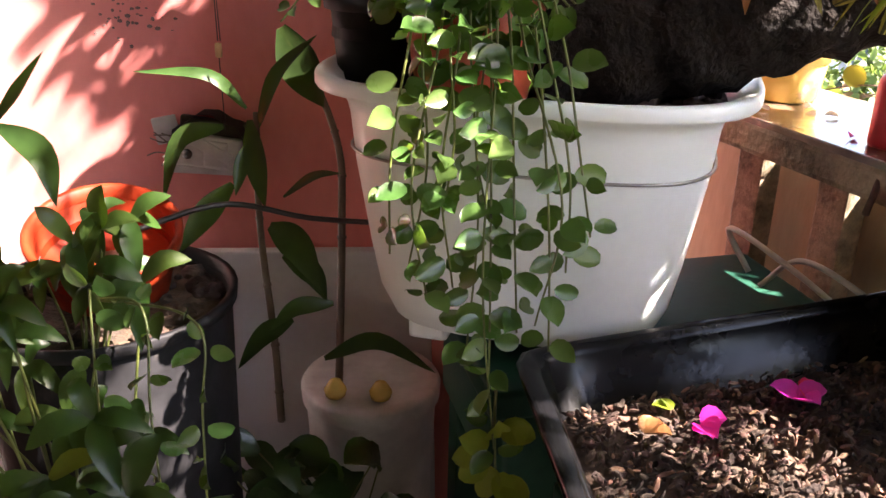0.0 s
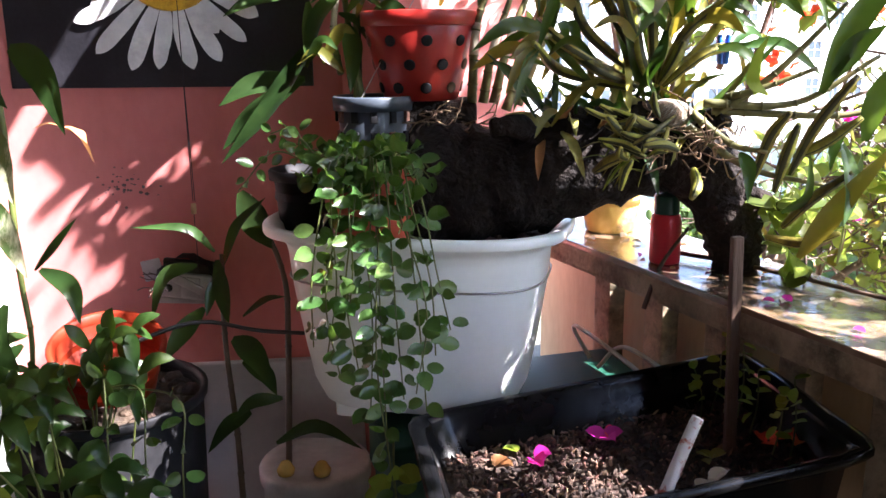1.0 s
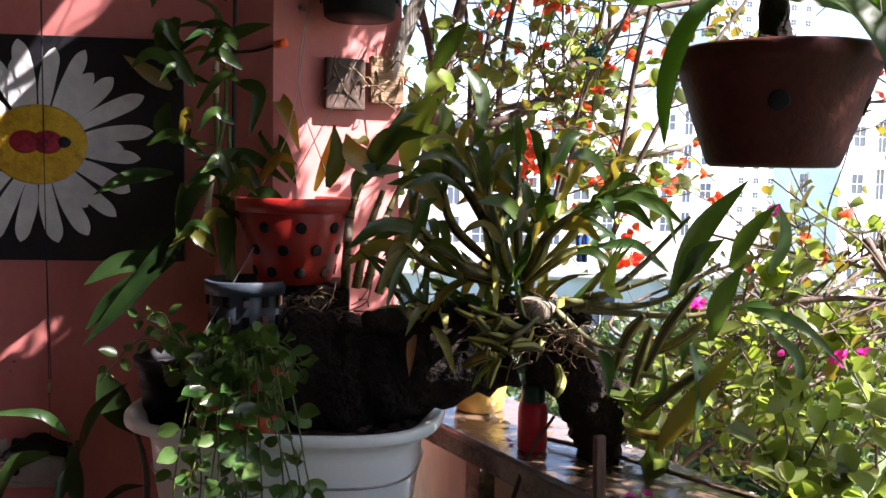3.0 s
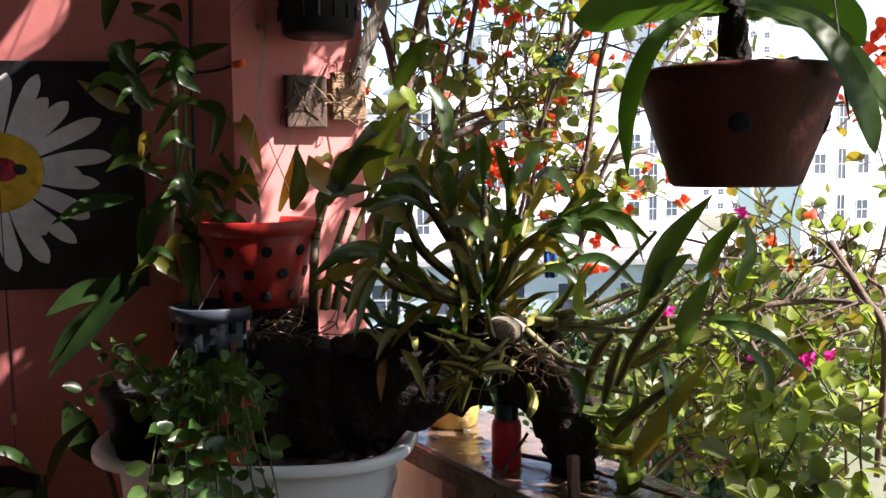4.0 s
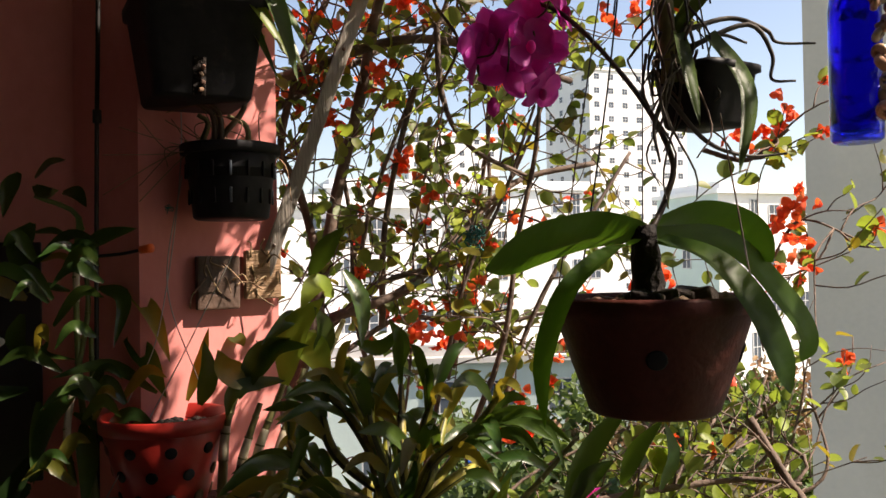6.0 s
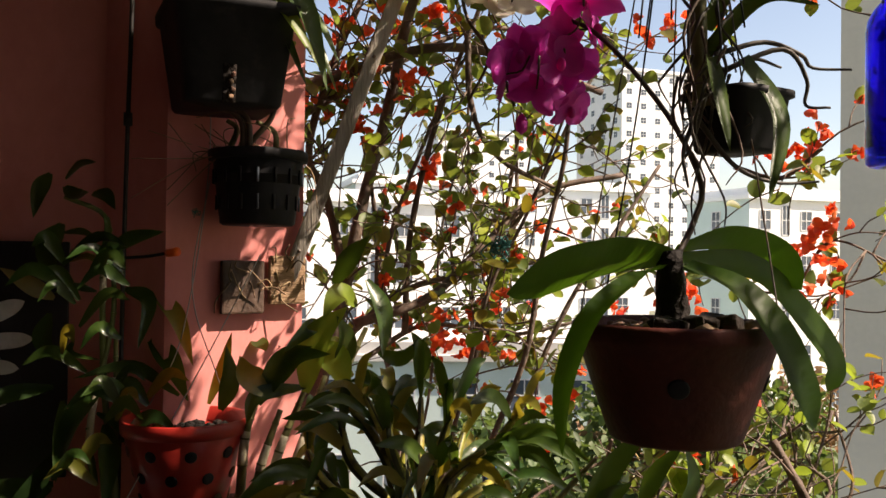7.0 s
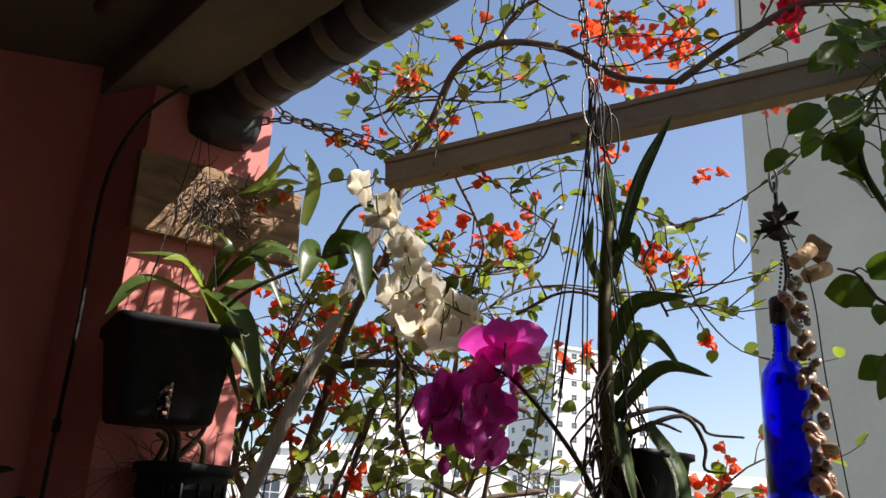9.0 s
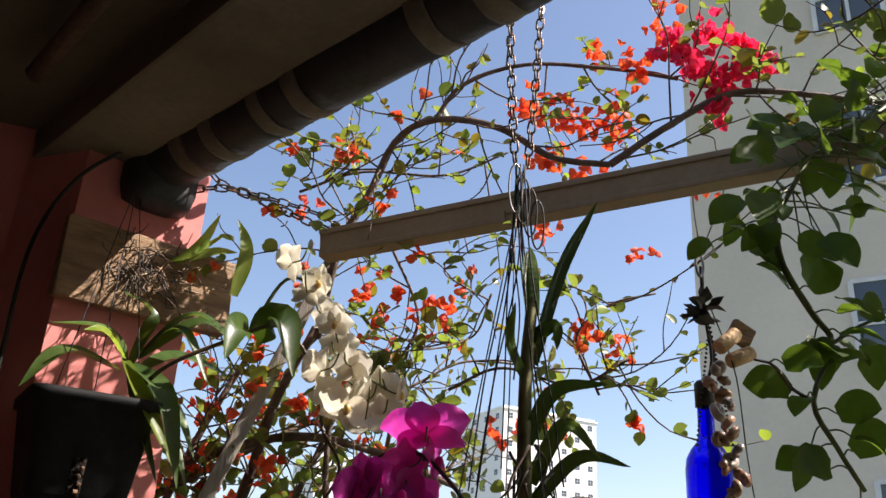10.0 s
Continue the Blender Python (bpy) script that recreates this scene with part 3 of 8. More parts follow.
gt = building("grey_building", "tall bare grey rendered building close by", (8.85, 12.0, GZ), -52, 18, 16, 40, 13, 3, GREYS, GREYS, 0, (1.1, 1.4))
gt.location = Vector((8.85, 12.0, GZ)) + Vector((math.cos(radians(-52)), math.sin(radians(-52)), 0)) * 9


def tree(at, height, spread, leaf, seed, label, count=2600):
    rng = random.Random(seed)
    t = thing("tree", label, "tree", at)
    b = bmesh.new()
    tube(b, [(0, 0, 0), (0.1, 0.1, height * 0.3), (0, 0.2, height * 0.55)], height * 0.035, height * 0.018, 7, 6)
    tips = []
    for i in range(9):
        a = i * 2.4
        e = Vector((math.cos(a) * spread * rng.uniform(0.4, 0.9), math.sin(a) * spread * rng.uniform(0.4, 0.9), height * rng.uniform(0.6, 0.95)))
        tube(b, [(0, 0.1, height * 0.4), e * 0.5 + Vector((0, 0, height * 0.25)), e], height * 0.013, height * 0.004, 5, 5)
        tips.append(e)
    part("trunk", b, TRUNKM, t)
    b = bmesh.new()
    for i in range(count):
        c = tips[i % 9] + rand_dir(rng) * spread * 0.45 * rng.random() ** 0.5
        disc_leaf(b, c, rand_dir(rng), rand_dir(rng) + Vector((0, 0, 1)), rng.uniform(0.25, 0.5), rng.uniform(0.16, 0.3))
    part("crown", b, leaf, t, kind="stuff")
    return t


tree((15.5, 31, GZ), 8.2, 3.6, TREEL, 3, "leafy green street tree with an uneven crown")
tree((19.5, 34, GZ), 7.2, 3.4, TREEL, 4, "leafy green street tree with an uneven crown")
tree((22.5, 35, GZ), 7.6, 3.0, DRYTREE, 5, "half-bare street tree with dry brown leaves", 1300)
tree((11.0, 24, GZ), 5.2, 3.2, TREEL, 8, "leafy green street tree with an uneven crown")
tree((14.0, 26, GZ), 5.6, 3.2, TREEL, 9, "leafy green street tree with an uneven crown")
tree((17.5, 28.5, GZ), 5.8, 3.2, TREEL, 10, "leafy green street tree with an uneven crown")
tree((9.0, 30, GZ), 6.6, 3.2, TREEL, 6, "leafy green street tree with an uneven crown")
tree((12.0, 29, GZ), 6.0, 2.8, DRYTREE, 7, "half-bare street tree with dry brown leaves", 1300)

# ---- pots and large things ----
def superell(p, fx=1.0, fy=1.0):
    def f(a):
        c, s = math.cos(a), math.sin(a)
        k = (abs(c) ** p + abs(s) ** p) ** (-1 / p)
        return c * k * fx, s * k * fy
    return f


def soil_top(bm, r, z, shape=None, seed=1, lumps=120, size=0.008):
    rng = random.Random(seed)
    lathe(bm, [(0.0001, z), (r * 0.6, z + 0.004), (r, z)], 24, None, shape)
    for i in range(lumps):
        a, q = rng.uniform(0, 6.28), r * 0.95 * rng.random() ** 0.5
        fx, fy = shape(a) if shape else (math.cos(a), math.sin(a))
        r1 = bmesh.ops.create_icosphere(bm, subdivisions=1, radius=size * rng.uniform(0.4, 1.3))
        bmesh.ops.transform(bm, matrix=Matrix.Translation((q * fx, q * fy, z + 0.004)) @ Matrix.Diagonal((1, rng.uniform(0.5, 1.5), rng.uniform(0.4, 1), 1)), verts=r1["verts"])


# big white pot on its green crate
WP = Vector((0.103, 1.262, 0.875))
pot = thing("large_planter_pot", "large white plastic pot with thin dark line, on green crate", "pot", WP)
pot.rotation_euler = (0, 0, radians(-11))
sh = superell(3.2, 0.955, 0.74)
b = bmesh.new()
lathe(b, [(0.0001, 0.012), (0.11, 0.012), (0.135, 0.018), (0.148, 0.045), (0.157, 0.09), (0.170, 0.17), (0.1745, 0.216), (0.177, 0.226), (0.184, 0.235), (0.2035, 0.2405), (0.2055, 0.243), (0.2055, 0.252), (0.2035, 0.2545), (0.196, 0.254), (0.182, 0.247), (0.172, 0.21), (0.16, 0.12)], 56, None, sh)
part("body", b, WPLAST, pot)
b = bmesh.new()
tube(b, [(0.1735 * sh(a)[0], 0.1735 * sh(a)[1], 0.182 - 0.004 * math.sin(a)) for a in [i * math.pi / 24 for i in range(49)]], 0.0016, seg=5, n=96)
part("wire_band", b, WIRE, pot, "thin dark line round the pot")
for a in (0.7, 2.4, 3.9, 5.5):
    b = bmesh.new()
    box(b, (0.04, 0.03, 0.03), pose(0.105 * sh(a)[0], 0.105 * sh(a)[1], 0.009), 0.006)
    part("foot", b, WPLAST, pot)
b = bmesh.new()
soil_top(b, 0.178, 0.232, sh, 4, 160)
part("soil", b, SOIL, pot)

# green crate that carries pot and planter
crate = thing("green_crate", "dark green plastic crate table under the pots", "crate", (0.27, 1.2, 0))
b = bmesh.new()
box(b, (0.4, 0.25, 0.03), pose(-0.045, 0.085, 0.857, 0, 0, 18), 0.006)
part("top", b, GREENB, crate)
b = bmesh.new()
box(b, (0.37, 0.23, 0.1), pose(-0.045, 0.085, 0.79, 0, 0, 18), 0.006)
part("apron", b, GREENB, crate)
b = bmesh.new()
box(b, (0.36, 0.26, 0.03), pose(0.07, -0.18, 0.785, 0, 0, 18), 0.006)
part("shelf", b, GREENB, crate)
b = bmesh.new()
box(b, (0.42, 0.012, 0.74), pose(-0.007, -0.031, 0.37, 0, 0, 18), 0.003)
part("front_panel", b, OLIVE, crate, "olive brown front panel", smooth=False)
for sx in (-1, 1):
    for sy in (-1, 1):
        b = bmesh.new()
        v = Matrix.Rotation(radians(18), 4, "Z") @ Vector((sx * 0.16, sy * 0.08, 0))
        box(b, (0.04, 0.04, 0.75), pose(v.x - 0.045, v.y + 0.085, 0.37, 0, 0, 18), 0.004)
        part("leg", b, GREENB, crate)

# black planter box with soil
PL_A, PL_B = Vector((0.088, 1.118, 0.908)), Vector((0.508, 1.195, 0.966))
ex = (PL_B - PL_A).normalized()
ey = Vector((0, 0, 1)).cross(ex).normalized()
ez = ex.cross(ey)
PLM = Matrix((( *ex,), (*ey,), (*ez,))).transposed().to_4x4()
PLM.translation = (PL_A + PL_B) / 2 - ey * 0.14
planter = thing("planter_box", "glossy black plastic planter box filled with dark soil", "planter")
planter.matrix_world = PLM
LX, LY = (PL_B - PL_A).length / 2, 0.14
shp = superell(16, 1.0, LY / LX)
b = bmesh.new()
lathe(b, [(0.0001, -0.115), (LX - 0.05, -0.115), (LX - 0.042, -0.11), (LX - 0.02, -0.012), (LX - 0.006, -0.012), (LX, -0.006), (LX + 0.001, 0.001), (LX - 0.004, 0.003), (LX - 0.016, 0.001), (LX - 0.02, -0.006), (LX - 0.034, -0.07)], 72, None, shp)
part("tub", b, BGLOSS, planter)
rng = random.Random(11)
b = bmesh.new()
gx, gy = 44, 30
grid = [[b.verts.new(((i / gx - 0.5) * 2 * (LX - 0.03), (j / gy - 0.5) * 2 * (LY - 0.03), -0.052 + 0.012 * noise.noise((i * 0.35, j * 0.35, 2)) + 0.006 * noise.noise((i * 1.1, j * 1.1, 5)))) for j in range(gy + 1)] for i in range(gx + 1)]
for i in range(gx):
    for j in range(gy):
        b.faces.new((grid[i][j], grid[i + 1][j], grid[i + 1][j + 1], grid[i][j + 1]))
part("soil", b, SOIL, planter)


def litter(count, size, material, name, seed, label):
    rng = random.Random(seed)
    b = bmesh.new()
    for i in range(count):
        x, y = rng.uniform(-1, 1) * (LX - 0.035), rng.uniform(-1, 1) * (LY - 0.035)
        s = size * rng.uniform(0.35, 1.4)
        r1 = bmesh.ops.create_icosphere(b, subdivisions=1, radius=s)
        bmesh.ops.transform(b, matrix=pose(x, y, -0.045 + rng.uniform(-0.004, 0.007), rng.uniform(0, 360), rng.uniform(0, 360), 0) @ Matrix.Diagonal((rng.uniform(0.6, 2.2), rng.uniform(0.4, 1), rng.uniform(0.25, 0.7), 1)), verts=r1["verts"])
    part(name, b, material, planter, label, smooth=False, kind="stuff")


litter(2400, 0.0032, SOIL, "soil_litter", 5, "dark crumbly soil")
litter(650, 0.0027, CHIP, "bark_litter", 6, "pale bark and husk bits")


def petal_on_soil(x, y, material, size, seed, label):
    rng = random.Random(seed)
    b = bmesh.new()
    for i in range(3):
        a = rng.uniform(0, 6.28)
        disc_leaf(b, Vector((0, 0, 0.004)), Vector((math.cos(a), math.sin(a), rng.uniform(0.1, 0.5))), Vector((rng.uniform(-.5, .5), rng.uniform(-.5, .5), 1)), size * rng.uniform(0.7, 1), size * 0.8, 0.3)
    o = solo("fallen_petal", b, material, label, "petal", "fallen petals")
    o.matrix_world = PLM @ pose(x, y, -0.04)


for x, y, m, s, lab in ((-0.085, 0.045, BRACT_M, 0.028, "magenta fallen bract on dark soil"), (0.0, 0.055, BRACT_M, 0.026, "magenta fallen bract on dark soil"), (0.01, 0.062, BRACT_R, 0.018, "crimson fallen bract on dark soil"),
                        (0.155, -0.02, BRACT_O, 0.024, "orange fallen bract on dark soil"), (0.19, -0.03, BRACT_O, 0.022, "orange fallen bract on dark soil"), (0.07, -0.075, PETAL_W, 0.026, "withered white petal on dark soil"),
                        (-0.10, 0.07, LEAF_LT, 0.016, "small green leaf fallen on soil"), (-0.13, 0.045, DRYLEAF, 0.022, "dry brown leaf scrap on soil"), (0.09, -0.03, LEAF_YL, 0.02, "yellow leaf scrap on soil"),
                        (0.09, -0.11, LEAF_LT, 0.02, "small green leaf fallen on soil"), (-0.02, -0.1, LEAF_LT, 0.016, "small green leaf fallen on soil")):
    petal_on_soil(x, y, m, s, int(x * 1000) + 500, lab)

# white marker stick lying across the planter
b = bmesh.new()
tube(b, [(0, 0, 0), (0.03, 0.005, 0.05), (0.06, 0.011, 0.098), (0.066, 0.012, 0.107)], 0.0066, 0.0058, 12, 12, 0.03, rng)
stick = solo("marker_stick", b, TAGW, "white painted stick with worn red marks stuck in soil", "stick")
stick.matrix_world = PLM @ pose(-0.02, -0.12, -0.05)

# stake
b = bmesh.new()
box(b, (0.012, 0.009, 0.245), pose(0, 0, 0.1225), 0.002)
o = solo("wooden_stake", b, STAKE, "thin brown wooden stake standing in the planter", "stake", smooth=False)
o.matrix_world = pose(0.447, 1.03, 0.905, 0, -2, 12)


def round_pot(name, label, at, r_top, r_bot, h, material, holes=0, rim=0.006, lean=0, seg=36, hole_rows=2, fill=True, soil=SOIL, rim_h=0.014, hole_r=0.009, wall=0.003):
    """A tapered pot with a rolled rim, optional raised discs, mostly dark for the shade in round holes, and a filling.
    """
    t = thing(name, label, "pot", at)
    t.rotation_euler = (radians(lean), 0, 0)
    b = bmesh.new()
    lathe(b, [(0.0001, 0), (r_bot - 0.004, 0), (r_bot, 0.003), (r_top - rim, h - rim_h), (r_top - rim - 0.0005, h - rim_h + 0.001), (r_top - rim - wall, h - rim_h - 0.001), (r_bot + (r_top - r_bot) * 0.5, h * 0.55)], seg)
    part("body", b, material, t)
    b = bmesh.new()
    lathe(b, [(r_top - rim - wall, h - rim_h), (r_top - rim, h - rim_h + 0.0002), (r_top, h - rim_h + 0.001), (r_top + 0.001, h - 0.002), (r_top - 0.001, h), (r_top - rim, h - 0.001), (r_top - rim - wall, h - rim_h + 0.0004)], seg, caps=False)
    part("rim", b, material, t)
    for row in range(hole_rows if holes else 0):
        z = h * (0.30 + 0.34 * row if hole_rows < 3 else 0.15 + 0.26 * row)
        r = r_bot + (r_top - rim - r_bot) * z / (h - rim_h)
        for i in range(holes):
            a = 2 * math.pi * (i + 0.5 * row) / holes
            b = bmesh.new()
            lathe(b, [(0.0001, 0.0014), (hole_r * 0.85, 0.0014), (hole_r, 0.0008), (hole_r * 1.06, -0.003)], 14, Matrix.Translation((r * math.cos(a), r * math.sin(a), z)) @ Matrix.Rotation(a, 4, "Z") @ Matrix.Rotation(math.pi / 2 + math.atan((r_top - rim - r_bot) / h), 4, "Y"))
            part("hole", b, BPLAST if i % 4 else CHIP, t)
    if fill:
        b = bmesh.new()
        soil_top(b, r_top - rim - 0.006, h - rim_h - 0.004, None, 7, 60, r_top * 0.09)
        part("filling", b, soil, t, kind="stuff")
    return t


# pots on the big white one
round_pot("hanging_basket_pot", "terracotta coloured plastic pot with trailing plant", (0.045, 1.19, 1.105), 0.066, 0.046, 0.1, TERRA)
round_pot("small_nursery_pot", "small black nursery pot of soil beside trailing plant", (-0.045, 1.265, 1.105), 0.05, 0.038, 0.085, BPLAST)
net_pot = round_pot("net_pot", "slate grey plastic net pot with square slots", (0.035, 1.34, 1.108), 0.055, 0.038, 0.17, NET, fill=True, soil=CHIP, rim_h=0.02)
for row in range(4):
    for i in range(12):
        z = 0.06 + row * 0.028
        r = 0.038 + 0.013 * z / 0.17 + 0.0015
        a = 2 * math.pi * (i + 0.2) / 12
        b = bmesh.new()
        box(b, (0.004, 0.009, 0.016), Matrix.Translation((r * math.cos(a), r * math.sin(a), z)) @ Matrix.Rotation(a, 4, "Z"), 0.001)
        part("slot", b, BPLAST if (i * 5 + row * 3) % 4 else CHIP, net_pot)
red_pot = round_pot("orchid_pot", "red plastic orchid pot with round holes", (0.098, 1.37, 1.27), 0.081, 0.051, 0.118, REDP, holes=9, soil=BARK, rim=0.0035, rim_h=0.02, hole_r=0.0075, hole_rows=3)
b = bmesh.new()
box(b, (0.14, 0.11, 0.16), pose(0.105, 1.38, 1.19), 0.01)
solo("stump", b, BARK, "dark cut wood stump under red pot", "stump")

# driftwood branch from the pot across the rail
rng = random.Random(21)
wood = thing("driftwood", "thick dark driftwood branch carrying orchids, resting on pot and rail", "driftwood", (0.3, 1.2, 1.12))
b = bmesh.new()
tube(b, [(0.115, 1.25, 1.165), (0.2, 1.225, 1.175), (0.30, 1.2, 1.205), (0.395, 1.19, 1.222), (0.455, 1.185, 1.185), (0.48, 1.18, 1.12), (0.485, 1.175, 1.075)], 0.08, 0.026, 18, 44, 0.2, rng)
bmesh.ops.smooth_vert(b, verts=b.verts, factor=0.35, use_axis_x=True, use_axis_y=True, use_axis_z=True)
part("trunk", local(b, wood), BARK, wood)
for pts, r in (([(0.38, 1.2, 1.2), (0.42, 1.16, 1.25), (0.45, 1.13, 1.262)], 0.022), ([(0.25, 1.21, 1.22), (0.22, 1.17, 1.25), (0.19, 1.16, 1.25)], 0.02), ([(0.45, 1.18, 1.15), (0.49, 1.16, 1.17), (0.52, 1.15, 1.16)], 0.015)):
    b = bmesh.new()
    tube(b, pts, r, r * 0.5, 9, 10, 0.2, rng)
    part("limb", local(b, wood), BARK, wood)

# red bottle
bt = thing("squeeze_bottle", "small red plastic bottle with dark green cap on the rail", "bottle", (0.408, 1.213, 1.0765))
b = bmesh.new()
lathe(b, [(0.0001, 0), (0.0175, 0), (0.019, 0.003), (0.019, 0.052), (0.0175, 0.059), (0.0145, 0.063), (0.0001, 0.064)], 28)
part("body", b, RED, bt)
b = bmesh.new()
lathe(b, [(0.0001, 0.061), (0.0152, 0.061), (0.0155, 0.064), (0.0155, 0.083), (0.0145, 0.086), (0.008, 0.087), (0.0065, 0.094), (0.0001, 0.095)], 20)
part("cap", b, GREENC, bt)
round_pot("yellow_pot", "yellow glazed pot with brown spots on the rail", (0.37, 1.405, 1.0765), 0.05, 0.036, 0.075, YELLOW)

# hanging clay pot
CP = Vector((0.562, 0.925, 1.436))
clay = thing("hanging_clay_pot", "red clay bowl pot, darkened for shade, hung on thin wires", "pot", CP)
b = bmesh.new()
lathe(b, [(0.0001, 0), (0.055, 0), (0.059, 0.003), (0.074, 0.045), (0.088, 0.088), (0.0915, 0.09), (0.0935, 0.094), (0.0935, 0.103), (0.0915, 0.106), (0.087, 0.105), (0.083, 0.092), (0.07, 0.05)], 48)
part("bowl", b, CLAY, clay)
# black discs stand for the shade inside the bowl's holes
for a in (-2.0, -0.6, 0.9, 2.4):
    b = bmesh.new()
    lathe(b, [(0.0001, 0.0014), (0.0075, 0.0014), (0.009, 0.0008), (0.0095, -0.003)], 14, Matrix.Translation((0.0772 * math.cos(a), 0.0772 * math.sin(a), 0.055)) @ Matrix.Rotation(a, 4, "Z") @ Matrix.Rotation(radians(108), 4, "Y"))
    part("hole", b, BPLAST, clay)
b = bmesh.new()
soil_top(b, 0.083, 0.096, None, 9, 70, 0.008)
part("filling", b, CHIP, clay)
TOPC = Vector((0.565, 0.925, 2.1))
for a in (1.2, 3.05, 5.55):
    b = bmesh.new()
    q = Vector((CP.x + 0.09 * math.cos(a), CP.y + 0.09 * math.sin(a), CP.z + 0.09))
    tube(b, [q, q + Vector((0, 0, 0.012)), TOPC], 0.0008, seg=5, n=10)
    part("wire", local(b, clay), CHAIN, clay)

# ---- orchids and foliage ----
def plant(name, label, category="plant", at=(0, 0, 0)):
    return thing(name, label, category, at)


def leaf_part(owner, p0, p1, p2, width, material, fold=0.35, wave=0.04, name="leaf", up=(0, 0, 1), n=12, **kw):
    b = bmesh.new()
    p0, p1, p2 = Vector(p0), Vector(p1), Vector(p2)
    c = 2 * p1 - (p0 + p2) / 2
    pts = [p0, p0.lerp(c, 0.5).lerp(c.lerp(p2, 0.5), 0.5) * 0.5 + p1 * 0.5, p2]
    blade(b, pts, width, fold, n, up, wave=wave, **kw)
    return part(name, local(b, owner), material, owner)


LS = random.Random(25)


def leafset(owner, mats, **kw):
    def f(p0, p1, p2, width, pick=0):
        face = (LS.uniform(-0.45, 0.45), -1, LS.uniform(0.1, 0.8))
        return leaf_part(owner, p0, p1, p2, max(width, 0.006) * 0.9, mats[pick], up=face, tip=0.3, **kw)
    return f


def cane_maker(owner, r0, r1, material, knots=True, name="cane", sheath=False):
    def f(pts):
        b = bmesh.new()
        tube(b, pts, r0, r1, 8, 16)
        if knots:
            line = spline(pts, 16)
            for k in range(2, 16, 3):
                d = (line[min(k + 1, 16)] - line[k - 1]).normalized() * 0.0012
                tube(b, [line[k] - d, line[k] + d], (r0 + (r1 - r0) * k / 16) * 1.22, seg=8, n=2)
        ob = part(name, local(b, owner), material, owner)
        if sheath:
            line = spline(pts, 16)
            k = 4 + len(owner.children) % 5
            b = bmesh.new()
            tube(b, [line[k], line[k + 2], line[k + 4]], (r0 + (r1 - r0) * k / 16) * 1.16, (r0 + (r1 - r0) * (k + 4) / 16) * 1.1, 9, 6)
            part("sheath", local(b, owner), SHEATH, ob, "papery cream sheath")
        return ob
    return f


pa = plant("upright_orchid", "tall leafy orchid with glossy green leaves in net pot", "orchid", (0.035, 1.34, 1.27))
pb = plant("cane_orchid", "tall cane orchid with cream striped stems beside red pot", "orchid", (0.12, 1.34, 1.27))
pc_ = plant("dendrobium", "clump of striped orchid bulbs and leaves on driftwood", "orchid", (0.39, 1.18, 1.22))
pd = plant("broad_leaved_orchid", "spreading orchid with long canes and broad leaves on driftwood", "orchid", (0.45, 1.15, 1.2))
pf = plant("dracaena", "dark leafy dracaena standing against the pink wall", "plant", (-0.15, 1.34, 0.6))
pg = plant("variegated_plant", "tall plant with pale variegated leaves beside white door", "plant", (-0.36, 1.13, 0.6))
A = leafset(pa, (LEAF_OR, LEAF_YL, LEAF_LT, LEAF_DK))
A_CANE = cane_maker(pa, 0.0048, 0.003, STEM, sheath=True)
B = leafset(pb, (LEAF_OR, LEAF_YL, LEAF_LT))
B_CANE = cane_maker(pb, 0.0068, 0.0036, CANE, sheath=True)
C_RNG = random.Random(31)
D = leafset(pd, (LEAF_OR, LEAF_YL, LEAF_LT))
D_CANE = cane_maker(pd, 0.005, 0.0022, CANE)
F = leafset(pf, (LEAF_DK, LEAF_DK, LEAF_DK))
F_CANE = cane_maker(pf, 0.005, 0.0035, DSTEM)
G = leafset(pg, (LEAF_DK, LEAF_YL, LEAF_VG))
G_CANE = cane_maker(pg, 0.0042, 0.003, STEM)


def D_BULB(pts, owner=None, fat=1.0):
    """A swollen stem, ridged lengthwise, with dark furrows between pale ridges."""
    b = bmesh.new()
    line = spline(pts, 12)
    seg = 14
    tube(b, pts, 0.004, 0.004, seg, 12)
    b.verts.ensure_lookup_table()
    for i in range(13):
        swell = fat * (0.7 + 0.75 * math.sin(math.pi * min(1, i / 12 * 1.02)) ** 0.8)
        for k in range(seg):
            v = b.verts[i * seg + k]
            v.co = line[i] + (v.co - line[i]) * swell * (1.12 if k % 2 else 0.94)
    for j, f in enumerate(b.faces):
        f.material_index = 1 if j >= 2 and (j - 2) % seg in (1, 5, 6, 10) else 0
    return part("pseudobulb", local(b, owner or pd), [BULB, BULB_D], owner or pd)


def C_CANE(pts):
    """A striped bulb with a fan of narrow leaves from its upper half."""
    D_BULB(pts, pc_)
    line = spline(pts, 12)
    for k in range(C_RNG.randint(5, 7)):
        i = C_RNG.randint(7, 12)
        p, d = line[i], (line[i] - line[i - 3]).normalized()
        side = (d + rand_dir(C_RNG) * 0.9).normalized()
        ln = C_RNG.uniform(0.055, 0.105)
        e = p + side * ln + Vector((0, 0, -0.25 * ln))
        leaf_part(pc_, p, p + side * ln * 0.5 + Vector((0, 0, ln * 0.06)), e, C_RNG.uniform(0.011, 0.019), LEAF_OR if C_RNG.random() < 0.72 else LEAF_YL, fold=0.5, up=(C_RNG.uniform(-0.6, 0.6), -1, C_RNG.uniform(0, 1)))


# upright orchid behind the net pot
A((-0.068, 1.435, 1.697), (-0.046, 1.419, 1.714), (-0.024, 1.403, 1.718), 0.020)
A((-0.087, 1.435, 1.704), (-0.097, 1.419, 1.680), (-0.100, 1.403, 1.643), 0.024)
